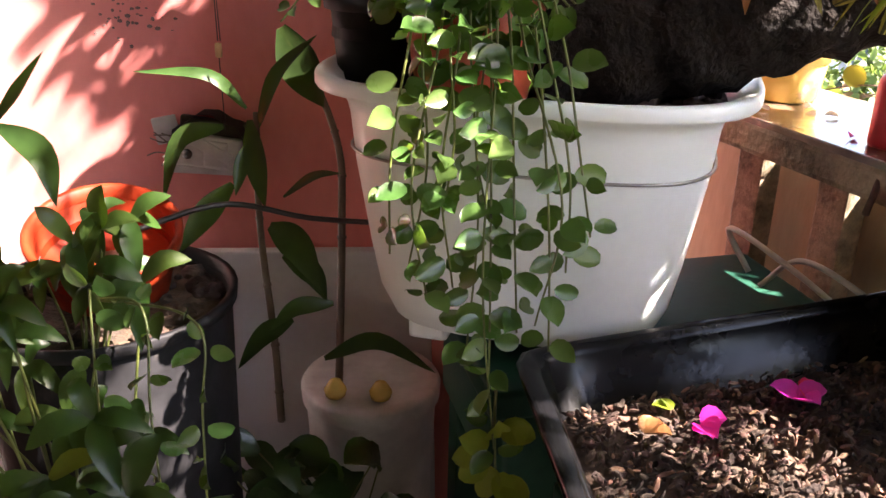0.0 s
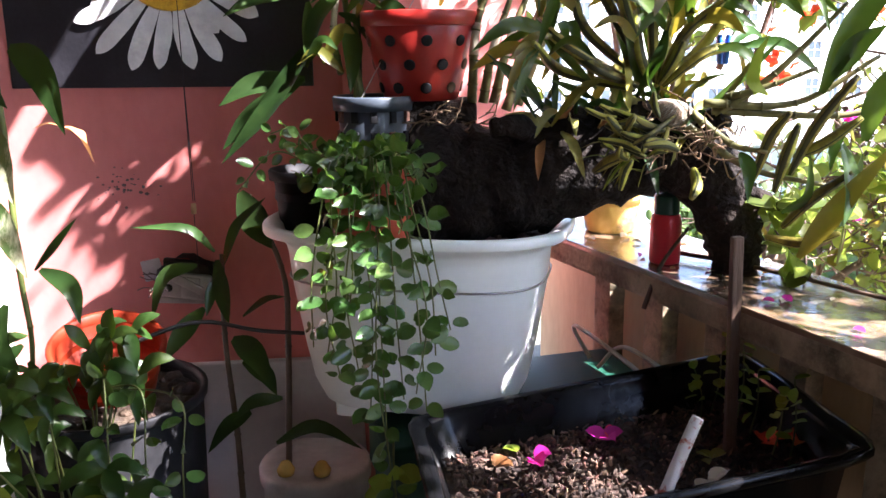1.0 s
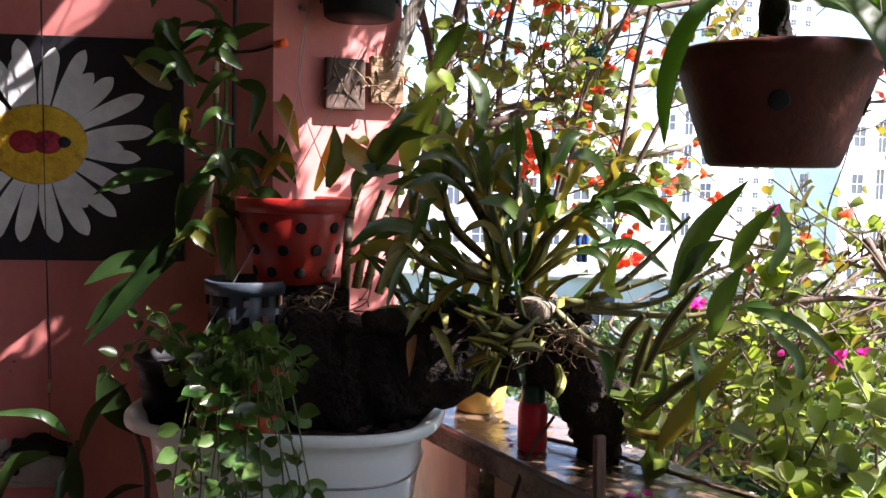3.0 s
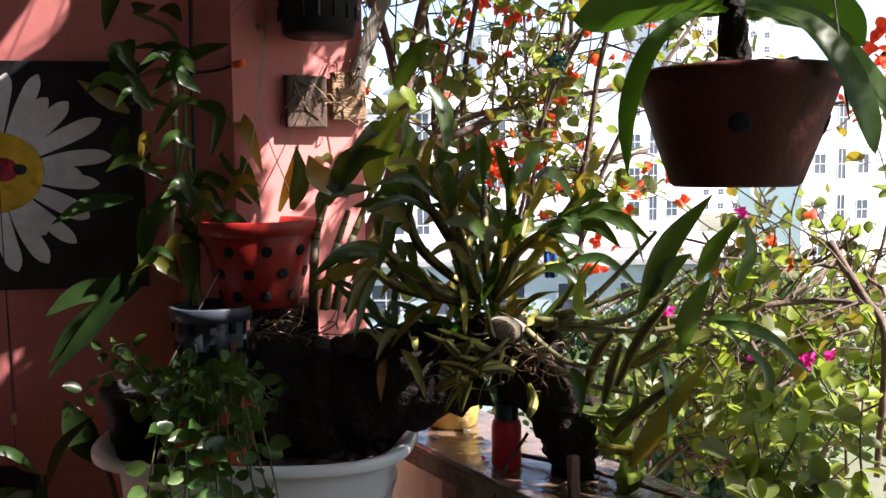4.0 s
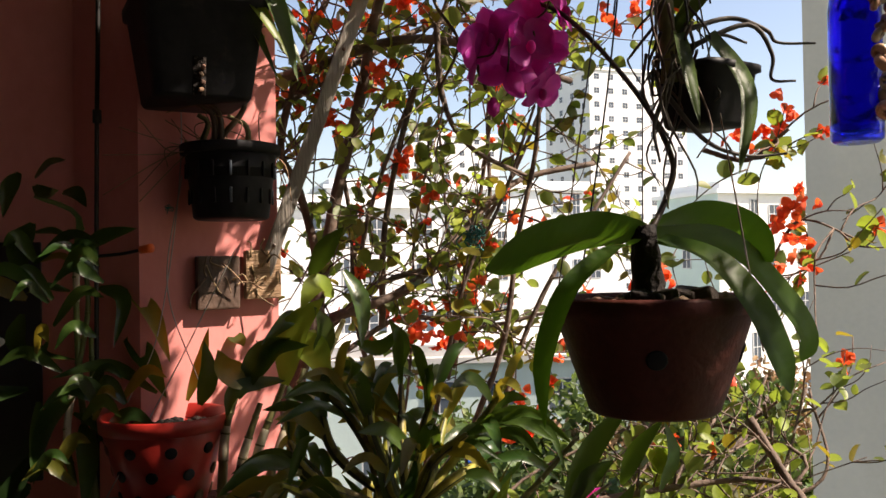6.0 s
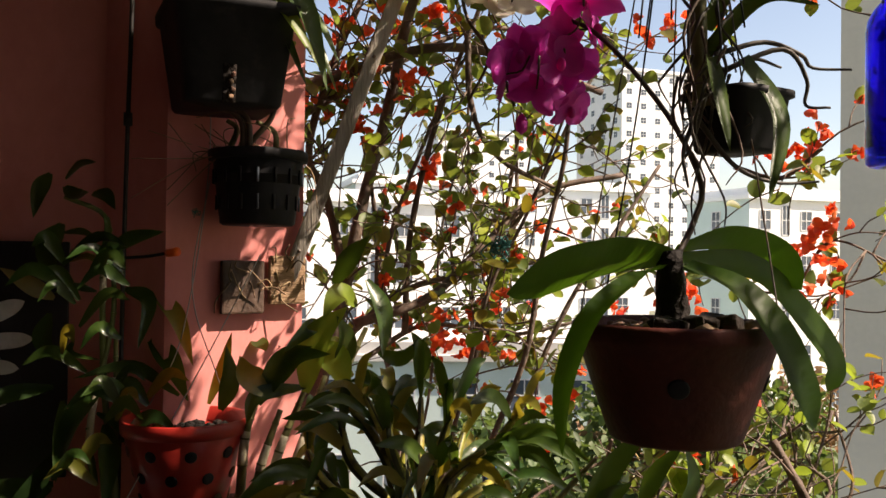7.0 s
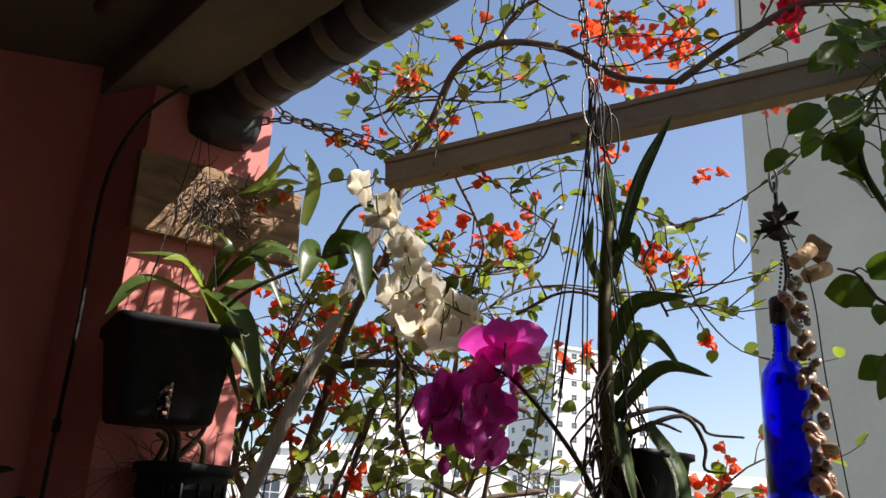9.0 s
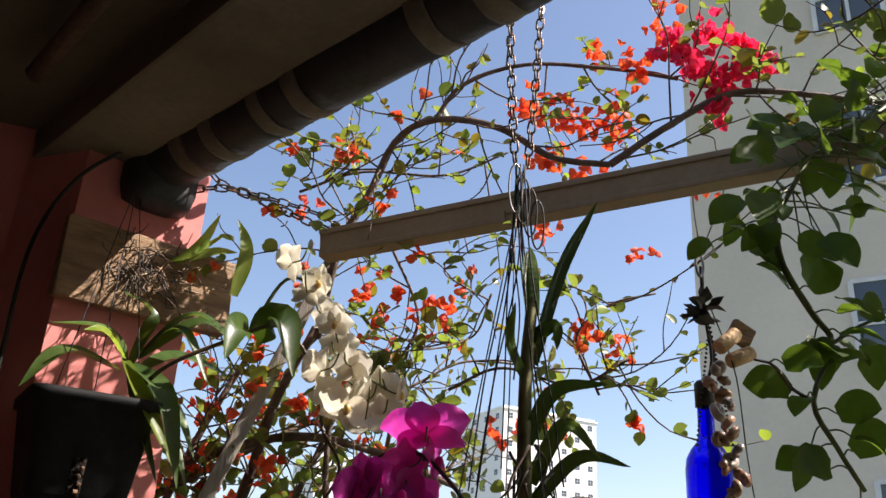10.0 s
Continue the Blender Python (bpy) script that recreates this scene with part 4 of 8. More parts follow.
A((-0.069, 1.435, 1.687), (-0.050, 1.419, 1.673), (-0.033, 1.403, 1.678), 0.027)
A((-0.034, 1.435, 1.678), (-0.013, 1.419, 1.675), (0.001, 1.403, 1.656), 0.022)
A((-0.071, 1.435, 1.637), (-0.083, 1.419, 1.604), (-0.076, 1.403, 1.558), 0.039)
A((-0.070, 1.435, 1.625), (-0.043, 1.419, 1.626), (-0.020, 1.403, 1.616), 0.012)
A((-0.015, 1.435, 1.600), (0.022, 1.419, 1.617), (0.063, 1.403, 1.628), 0.029)
A((-0.019, 1.435, 1.600), (-0.011, 1.419, 1.628), (-0.014, 1.403, 1.650), 0.012)
A((-0.065, 1.435, 1.586), (-0.031, 1.419, 1.592), (0.004, 1.403, 1.561), 0.011, 1)
A((-0.080, 1.435, 1.537), (-0.107, 1.419, 1.555), (-0.139, 1.403, 1.578), 0.027, 1)
A((-0.085, 1.435, 1.517), (-0.089, 1.419, 1.483), (-0.069, 1.403, 1.458), 0.029)
A((-0.026, 1.435, 1.546), (-0.054, 1.419, 1.552), (-0.074, 1.403, 1.545), 0.017)
A((0.010, 1.435, 1.550), (0.043, 1.419, 1.534), (0.032, 1.403, 1.471), 0.024)
A((0.048, 1.435, 1.544), (0.079, 1.419, 1.514), (0.103, 1.401, 1.449), 0.027, 1)
A((0.085, 1.414, 1.408), (0.024, 1.416, 1.447), (-0.046, 1.395, 1.435), 0.020)
A((0.043, 1.435, 1.480), (0.072, 1.419, 1.455), (0.099, 1.381, 1.405), 0.034)
A((-0.054, 1.435, 1.482), (-0.054, 1.419, 1.465), (-0.012, 1.403, 1.457), 0.010)
A((0.124, 1.408, 1.396), (0.144, 1.416, 1.447), (0.153, 1.403, 1.493), 0.022, 1)
A((-0.011, 1.422, 1.426), (-0.045, 1.383, 1.377), (-0.053, 1.337, 1.314), 0.033)
A((-0.006, 1.397, 1.374), (0.005, 1.364, 1.337), (0.005, 1.330, 1.280), 0.031)
# low leaves with pick 3 take the darker material in place of shade
A((-0.067, 1.380, 1.298), (-0.136, 1.365, 1.250), (-0.179, 1.350, 1.204), 0.035, 3)
A((-0.080, 1.440, 1.418), (-0.136, 1.420, 1.409), (-0.178, 1.392, 1.385), 0.027, 3)
A((0.009, 1.397, 1.373), (0.034, 1.371, 1.351), (0.055, 1.334, 1.308), 0.020)
A((-0.048, 1.390, 1.359), (-0.107, 1.345, 1.263), (-0.176, 1.330, 1.187), 0.038, 3)
A((-0.069, 1.400, 1.298), (-0.138, 1.385, 1.292), (-0.186, 1.370, 1.263), 0.034, 3)
A((-0.062, 1.412, 1.404), (-0.054, 1.375, 1.359), (-0.056, 1.343, 1.325), 0.024)
A((-0.018, 1.404, 1.388), (0.016, 1.381, 1.373), (0.041, 1.349, 1.339), 0.016)
# canes of that orchid
A_CANE([(0.017, 1.360, 1.273), (-0.011, 1.416, 1.413), (-0.019, 1.435, 1.565), (-0.014, 1.435, 1.644), (-0.067, 1.424, 1.673)])
A_CANE([(0.008, 1.370, 1.272), (0.006, 1.401, 1.381), (0.001, 1.424, 1.485)])
A_CANE([(-0.012, 1.363, 1.306), (-0.025, 1.398, 1.375), (-0.005, 1.435, 1.510), (-0.008, 1.435, 1.597)])
# tall canes beside the red pot
B_CANE([(0.168, 1.330, 1.267), (0.174, 1.340, 1.362), (0.193, 1.350, 1.423)])
B_CANE([(0.197, 1.320, 1.267), (0.217, 1.330, 1.346), (0.250, 1.340, 1.425)])
B_CANE([(0.183, 1.320, 1.268), (0.195, 1.320, 1.333), (0.218, 1.330, 1.400)])
B_CANE([(0.231, 1.360, 1.262), (0.284, 1.380, 1.394), (0.337, 1.420, 1.497)])
B_CANE([(0.215, 1.360, 1.255), (0.251, 1.380, 1.355), (0.279, 1.400, 1.433)])
B((0.190, 1.320, 1.409), (0.220, 1.305, 1.465), (0.255, 1.290, 1.485), 0.034)
B((0.219, 1.320, 1.420), (0.178, 1.305, 1.446), (0.167, 1.290, 1.474), 0.038, 1)
B((0.249, 1.320, 1.423), (0.261, 1.305, 1.490), (0.298, 1.290, 1.534), 0.046, 2)
B((0.258, 1.320, 1.483), (0.287, 1.305, 1.464), (0.301, 1.290, 1.426), 0.044, 2)
B((0.292, 1.320, 1.448), (0.297, 1.305, 1.490), (0.285, 1.290, 1.523), 0.034)
B((0.283, 1.320, 1.561), (0.304, 1.305, 1.597), (0.324, 1.290, 1.623), 0.030)
B((0.326, 1.320, 1.568), (0.345, 1.305, 1.526), (0.344, 1.290, 1.470), 0.030)
B((0.315, 1.320, 1.451), (0.333, 1.305, 1.432), (0.350, 1.290, 1.402), 0.030)
B((0.249, 1.320, 1.430), (0.189, 1.305, 1.422), (0.176, 1.290, 1.390), 0.023)
B((0.144, 1.320, 1.403), (0.156, 1.305, 1.441), (0.151, 1.290, 1.486), 0.027)
B((0.212, 1.320, 1.431), (0.235, 1.305, 1.469), (0.278, 1.290, 1.475), 0.027)
B((0.267, 1.320, 1.513), (0.251, 1.305, 1.505), (0.219, 1.290, 1.477), 0.023)
B((0.342, 1.320, 1.473), (0.371, 1.305, 1.465), (0.399, 1.290, 1.495), 0.027)
B((0.396, 1.320, 1.433), (0.398, 1.305, 1.472), (0.380, 1.290, 1.503), 0.027)
B((0.313, 1.320, 1.535), (0.289, 1.305, 1.549), (0.268, 1.290, 1.520), 0.034, 2)
# dendrobium on the driftwood
C_CANE([(0.372, 1.170, 1.296), (0.299, 1.180, 1.358), (0.282, 1.190, 1.412)])
C_CANE([(0.357, 1.170, 1.296), (0.270, 1.145, 1.344), (0.248, 1.210, 1.372)])
C_CANE([(0.367, 1.170, 1.296), (0.323, 1.180, 1.387), (0.287, 1.190, 1.432)])
C_CANE([(0.372, 1.170, 1.301), (0.332, 1.145, 1.395), (0.345, 1.190, 1.435)])
C_CANE([(0.377, 1.170, 1.300), (0.367, 1.145, 1.369), (0.376, 1.190, 1.434)])
C_CANE([(0.382, 1.170, 1.300), (0.403, 1.145, 1.353), (0.436, 1.120, 1.386)])
C_CANE([(0.387, 1.170, 1.300), (0.439, 1.190, 1.345), (0.476, 1.120, 1.430)])
C_CANE([(0.356, 1.170, 1.291), (0.274, 1.190, 1.312), (0.235, 1.120, 1.345)])
C_CANE([(0.380, 1.170, 1.300), (0.398, 1.190, 1.368), (0.414, 1.190, 1.418)])
C_CANE([(0.387, 1.170, 1.295), (0.427, 1.145, 1.332), (0.476, 1.190, 1.339)])
C_CANE([(0.367, 1.170, 1.298), (0.356, 1.190, 1.344), (0.303, 1.120, 1.449)])
C_CANE([(0.382, 1.170, 1.298), (0.397, 1.145, 1.333), (0.430, 1.190, 1.402)])
C_CANE([(0.362, 1.170, 1.294), (0.303, 1.145, 1.318), (0.265, 1.190, 1.353)])
C_CANE([(0.372, 1.170, 1.296), (0.353, 1.145, 1.336), (0.357, 1.190, 1.380)])
C_CANE([(0.379, 1.170, 1.295), (0.387, 1.190, 1.327), (0.382, 1.120, 1.371)])
# long canes and broad leaves over the rail
D_CANE([(0.437, 1.130, 1.265), (0.492, 1.110, 1.310), (0.554, 1.090, 1.382)])
D_CANE([(0.423, 1.130, 1.278), (0.517, 1.110, 1.279), (0.592, 1.090, 1.328)])
D_CANE([(0.433, 1.130, 1.270), (0.562, 1.110, 1.265), (0.615, 1.090, 1.282)])
D_CANE([(0.402, 1.130, 1.257), (0.471, 1.110, 1.209), (0.554, 1.090, 1.191)])
D_CANE([(0.412, 1.130, 1.267), (0.451, 1.110, 1.235), (0.484, 1.090, 1.228)])
D_CANE([(0.448, 1.130, 1.284), (0.472, 1.110, 1.292), (0.529, 1.090, 1.316)])
D_BULB([(0.516, 1.110, 1.201), (0.534, 1.090, 1.258), (0.563, 1.070, 1.309)])
D_BULB([(0.476, 1.110, 1.194), (0.487, 1.090, 1.247), (0.497, 1.070, 1.272)])
D_BULB([(0.519, 1.110, 1.220), (0.544, 1.090, 1.238), (0.571, 1.070, 1.266)])
D_BULB([(0.495, 1.110, 1.131), (0.529, 1.090, 1.129), (0.560, 1.070, 1.144)])
D_BULB([(0.513, 1.110, 1.142), (0.534, 1.090, 1.176), (0.567, 1.070, 1.209)])
D_BULB([(0.411, 1.110, 1.208), (0.411, 1.090, 1.194), (0.401, 1.070, 1.182)])
D_BULB([(0.501, 1.110, 1.182), (0.504, 1.090, 1.226), (0.507, 1.070, 1.260)])
D_BULB([(0.311, 1.110, 1.234), (0.327, 1.090, 1.248), (0.337, 1.070, 1.270)])
D_BULB([(0.303, 1.110, 1.206), (0.317, 1.090, 1.220), (0.332, 1.070, 1.229)])
D((0.538, 1.100, 1.290), (0.562, 1.085, 1.363), (0.611, 1.070, 1.424), 0.032)
D((0.548, 1.100, 1.304), (0.562, 1.085, 1.337), (0.586, 1.070, 1.358), 0.028)
D((0.609, 1.100, 1.323), (0.622, 1.085, 1.363), (0.646, 1.070, 1.398), 0.023)
D((0.589, 1.100, 1.238), (0.592, 1.085, 1.288), (0.611, 1.070, 1.331), 0.028)
D((0.573, 1.100, 1.145), (0.575, 1.085, 1.194), (0.575, 1.070, 1.229), 0.019)
D((0.460, 1.100, 1.389), (0.484, 1.085, 1.389), (0.505, 1.070, 1.366), 0.019)
D((0.470, 1.100, 1.402), (0.489, 1.085, 1.412), (0.507, 1.070, 1.406), 0.012)
D((0.469, 1.100, 1.288), (0.463, 1.085, 1.321), (0.470, 1.070, 1.350), 0.013, 2)
D((0.489, 1.100, 1.402), (0.518, 1.085, 1.391), (0.532, 1.070, 1.348), 0.011)
D((0.614, 1.100, 1.276), (0.643, 1.085, 1.280), (0.661, 1.070, 1.265), 0.014)
D((0.507, 1.100, 1.160), (0.527, 1.085, 1.183), (0.521, 1.070, 1.231), 0.013)
D((0.458, 1.100, 1.227), (0.463, 1.085, 1.211), (0.460, 1.070, 1.178), 0.018)
D((0.568, 1.100, 1.259), (0.552, 1.085, 1.234), (0.543, 1.070, 1.210), 0.013)
D((0.619, 1.080, 1.279), (0.674, 1.065, 1.264), (0.725, 1.050, 1.218), 0.016)
D((0.633, 1.080, 1.267), (0.678, 1.065, 1.221), (0.663, 1.050, 1.172), 0.016)
D((0.557, 1.080, 1.238), (0.564, 1.065, 1.196), (0.554, 1.050, 1.155), 0.024)
D((0.476, 1.080, 1.289), (0.455, 1.065, 1.305), (0.459, 1.050, 1.345), 0.016, 2)
D((0.522, 1.080, 1.114), (0.550, 1.065, 1.170), (0.601, 1.050, 1.243), 0.027, 1)
D((0.646, 1.080, 1.319), (0.652, 1.065, 1.360), (0.637, 1.050, 1.400), 0.024)
# dracaena against the wall
F((-0.195, 1.330, 1.063), (-0.227, 1.315, 1.099), (-0.299, 1.300, 1.104), 0.015)
F((-0.161, 1.360, 1.143), (-0.136, 1.345, 1.101), (-0.113, 1.330, 1.067), 0.049)
F((-0.192, 1.330, 1.051), (-0.183, 1.315, 1.006), (-0.173, 1.300, 0.965), 0.028)
F((-0.221, 1.330, 1.043), (-0.263, 1.315, 1.030), (-0.283, 1.300, 0.967), 0.023)
F((-0.216, 1.330, 0.980), (-0.246, 1.315, 0.947), (-0.270, 1.300, 0.910), 0.031)
F((-0.178, 1.330, 0.933), (-0.144, 1.315, 0.917), (-0.117, 1.300, 0.872), 0.040)
F((-0.158, 1.330, 0.819), (-0.188, 1.315, 0.804), (-0.217, 1.300, 0.768), 0.028)
F((-0.123, 1.330, 0.770), (-0.059, 1.315, 0.804), (0.009, 1.300, 0.776), 0.023)
F((-0.161, 1.330, 0.967), (-0.123, 1.315, 0.997), (-0.091, 1.300, 1.006), 0.011)
F((-0.110, 1.330, 0.842), (-0.148, 1.315, 0.842), (-0.177, 1.300, 0.819), 0.023)
F((-0.184, 1.330, 1.043), (-0.156, 1.315, 1.103), (-0.111, 1.300, 1.145), 0.018)
F((-0.165, 1.330, 0.899), (-0.129, 1.315, 0.887), (-0.111, 1.300, 0.859), 0.031)
F((-0.185, 1.330, 1.035), (-0.199, 1.315, 1.006), (-0.204, 1.300, 0.977), 0.020)
F_CANE([(-0.182, 1.340, 0.674), (-0.184, 1.340, 0.787), (-0.189, 1.330, 0.933), (-0.185, 1.330, 1.059)])
F_CANE([(-0.116, 1.360, 0.663), (-0.104, 1.360, 0.923), (-0.107, 1.360, 1.027), (-0.152, 1.370, 1.137)])
# variegated plant beside the door
G((-0.342, 1.120, 1.345), (-0.302, 1.105, 1.320), (-0.276, 1.090, 1.252), 0.042)
G((-0.390, 1.150, 1.383), (-0.383, 1.135, 1.320), (-0.353, 1.120, 1.279), 0.040)
G((-0.372, 1.120, 1.259), (-0.357, 1.105, 1.224), (-0.343, 1.090, 1.174), 0.037, 2)
G((-0.391, 1.120, 1.179), (-0.365, 1.105, 1.145), (-0.338, 1.090, 1.089), 0.035, 2)
G((-0.338, 1.120, 1.092), (-0.297, 1.105, 1.074), (-0.283, 1.090, 1.035), 0.026)
G((-0.344, 1.120, 1.091), (-0.307, 1.105, 1.126), (-0.274, 1.090, 1.159), 0.014)
G((-0.383, 1.120, 1.049), (-0.391, 1.105, 1.004), (-0.361, 1.090, 0.978), 0.039)
G((-0.370, 1.120, 0.999), (-0.393, 1.105, 0.975), (-0.398, 1.090, 0.923), 0.025)
G((-0.365, 1.120, 0.978), (-0.340, 1.105, 0.947), (-0.326, 1.090, 0.910), 0.025)
G_CANE([(-0.379, 1.140, 1.394), (-0.366, 1.130, 1.257), (-0.368, 1.130, 1.089), (-0.364, 1.130, 0.996), (-0.380, 1.130, 0.891)])
# roots, moss and net-wrapped base of the driftwood orchids
rr = random.Random(41)
for k in range(64):
    b = bmesh.new()
    p = Vector((rr.uniform(0.365, 0.45), rr.uniform(1.10, 1.18), rr.uniform(1.215, 1.265)))
    q = p + Vector((rr.uniform(-0.035, 0.045), rr.uniform(-0.03, 0.01), rr.uniform(-0.035, 0.025)))
    tube(b, [p, p.lerp(q, 0.35) + rand_dir(rr) * 0.016, p.lerp(q, 0.7) + rand_dir(rr) * 0.016, q], 0.0009, 0.0009, 5, 8)
    part("root", local(b, pd), ROOT, pd)
for k in range(40):
    b = bmesh.new()
    p = Vector((rr.uniform(0.1, 0.2), rr.uniform(1.24, 1.33), rr.uniform(1.23, 1.26)))
    q = p + rand_dir(rr, 0.5) * rr.uniform(0.02, 0.05)
    tube(b, [p, (p + q) / 2 + rand_dir(rr) * 0.012, q], 0.0012, 0.0008, 5, 8)
    part("root", local(b, pb), ROOT, pb)
b = bmesh.new()
r1 = bmesh.ops.create_uvsphere(b, u_segments=34, v_segments=26, radius=0.019)
bmesh.ops.transform(b, matrix=pose(0.395, 1.14, 1.266, 20, 20, 0) @ Matrix.Diagonal((1.35, 0.9, 0.75, 1)), verts=r1["verts"])
wraps = solo("netted_fibre_ball", b, MESHW, "pale net-wrapped fibre bundle on driftwood", "bundle")
md = wraps.modifiers.new("net", "WIREFRAME")
md.thickness, md.use_replace = 0.0009, True
b = bmesh.new()
r1 = bmesh.ops.create_icosphere(b, subdivisions=3, radius=0.0165)
bmesh.ops.transform(b, matrix=pose(0.395, 1.14, 1.266, 20, 20, 0) @ Matrix.Diagonal((1.35, 0.9, 0.75, 1)), verts=r1["verts"])
part("core", b, WOOD, wraps)
for k in range(12):
    p = Vector((0.345, 1.1, 1.225)) + rand_dir(rr) * 0.02
    q = p + Vector((rr.uniform(-0.05, -0.01), rr.uniform(-0.02, 0.01), rr.uniform(-0.05, 0.01)))
    leaf_part(pd, p, (p + q) / 2 + Vector((0, 0, 0.008)), q, 0.006, LEAF_LT if k % 3 else LEAF_YL, name="thin_leaf", n=6)
for k in range(22):
    p = Vector((0.39 - 0.0035 * k + rr.uniform(-0.012, 0.012), 1.085 + rr.uniform(-0.02, 0.015), 1.245 + rr.uniform(-0.03, 0.025)))
    q = p + Vector((rr.uniform(-0.05, -0.005), rr.uniform(-0.015, 0.015), rr.uniform(-0.035, 0.035)))
    D_BULB([p, (p + q) / 2 + rand_dir(rr) * 0.005, q], pd, rr.uniform(0.55, 0.95))

leaf_part(pg, (-0.326, 1.12, 1.256), (-0.304, 1.115, 1.262), (-0.282, 1.12, 1.252), 0.006, DRYLEAF, name="dry_leaf_base")
leaf_part(pg, (-0.290, 1.12, 1.258), (-0.272, 1.115, 1.246), (-0.260, 1.12, 1.216), 0.016, DRYLEAF, name="dry_leaf_tip", fold=0.6, wave=0.12, tip=0.1)

# lower leaves of the upright orchid
for k in range(26):
    p = Vector((rr.uniform(-0.06, 0.06), rr.uniform(1.34, 1.4), rr.uniform(1.3, 1.6)))
    d = Vector((rr.choice((-1, 1)) * rr.uniform(0.3, 1), rr.uniform(-0.5, 0.1), rr.uniform(0.2, 1))).normalized()
    ln = rr.uniform(0.05, 0.095)
    leaf_part(pa, p, p + d * ln * 0.55 + Vector((0, 0, 0.008)), p + d * ln + Vector((0, 0, -0.025)), rr.uniform(0.014, 0.022), (LEAF_OR, LEAF_OR, LEAF_DK, LEAF_YL)[k % 4], fold=0.4, up=(rr.uniform(-0.4, 0.4), -1, rr.uniform(0.1, 0.9)), tip=0.3)

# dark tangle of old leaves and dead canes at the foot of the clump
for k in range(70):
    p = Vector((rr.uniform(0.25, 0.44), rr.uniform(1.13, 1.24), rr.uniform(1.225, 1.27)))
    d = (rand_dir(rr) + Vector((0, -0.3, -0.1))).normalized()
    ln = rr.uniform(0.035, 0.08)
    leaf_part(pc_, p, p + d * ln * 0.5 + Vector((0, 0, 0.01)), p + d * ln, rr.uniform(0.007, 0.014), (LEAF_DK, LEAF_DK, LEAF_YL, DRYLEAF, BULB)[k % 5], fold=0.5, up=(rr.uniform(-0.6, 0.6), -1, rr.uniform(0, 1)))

for k in range(26):
    p = Vector((rr.uniform(0.24, 0.44), rr.uniform(1.14, 1.22), rr.uniform(1.24, 1.30)))
    d = Vector((rr.gauss((p.x - 0.33) * 4, 0.45), rr.uniform(-0.5, 0.3), rr.uniform(0.4, 1.2))).normalized()
    ln = rr.uniform(0.06, 0.14)
    leaf_part(pc_, p, p + d * ln * 0.5 + rand_dir(rr) * 0.008, p + d * ln + rand_dir(rr) * 0.02, rr.uniform(0.008, 0.014), (LEAF_OR, LEAF_DK, LEAF_YL, LEAF_OR, BULB)[k % 5], fold=0.5, up=(rr.uniform(-0.6, 0.6), -1, rr.uniform(0, 1)), tip=0.3)

# moth orchid in the hanging clay pot
ph = plant("moth_orchid", "moth orchid with broad arching leaves in the clay pot", "orchid", (0.557, 0.915, 1.53))
b = bmesh.new()
tube(b, [(0.556, 0.915, 1.528), (0.552, 0.912, 1.56), (0.548, 0.91, 1.606)], 0.0165, 0.011, 12, 10, 0.12, rr)
part("stem", local(b, ph), BARK, ph)
for k in range(9):
    b = bmesh.new()
    box(b, (rr.uniform(0.012, 0.03), rr.uniform(0.012, 0.022), rr.uniform(0.01, 0.018)), pose(0.565 + rr.uniform(-0.035, 0.04), 0.905 + rr.uniform(-0.03, 0.02), 1.541, rr.uniform(-15, 15), rr.uniform(-15, 15), rr.uniform(0, 90)), 0.003)
    part("bark_chunk", local(b, ph), BARK, ph)


def arch_leaf(pts, width, up=(0, 0, 1), fold=0.22, widest=0.6):
    """A thick, strap-shaped leaf with a rounded end and a sunken midrib."""
    b = bmesh.new()
    blade(b, pts, width, fold, 22, up, wave=0.015, base=0.45, tip=3.2, widest=widest)
    bmesh.ops.subdivide_edges(b, edges=b.edges[:], cuts=1, smooth=0.6)
    part("leaf", local(b, ph), LEAF_PH, ph)


arch_leaf([(0.547, 0.915, 1.597), (0.491, 0.88, 1.595), (0.438, 0.85, 1.586), (0.376, 0.83, 1.570)], 0.056, (0.1, 0.85, 0.8))
arch_leaf([(0.556, 0.92, 1.604), (0.622, 0.95, 1.616), (0.677, 0.96, 1.603), (0.706, 0.95, 1.570)], 0.042, (0.1, 0.75, 0.9))
arch_leaf([(0.537, 0.90, 1.590), (0.494, 0.86, 1.581), (0.444, 0.83, 1.55), (0.420, 0.82, 1.50), (0.418, 0.82, 1.448)], 0.021, (-0.8, -0.6, 0.3), 0.45, 0.4)
arch_leaf([(0.554, 0.89, 1.593), (0.580, 0.85, 1.574), (0.604, 0.83, 1.536), (0.618, 0.82, 1.495), (0.631, 0.82, 1.463)], 0.035, (0.3, -1, 0.45), 0.3)
arch_leaf([(0.565, 0.93, 1.597), (0.655, 0.95, 1.59), (0.718, 0.955, 1.535), (0.744, 0.955, 1.497), (0.738, 0.955, 1.470)], 0.036, (0.4, -1, 0.3))
arch_leaf([(0.556, 0.90, 1.590), (0.590, 0.875, 1.578), (0.618, 0.865, 1.548), (0.632, 0.865, 1.52)], 0.016, (0.2, -1, 0.6), 0.4)

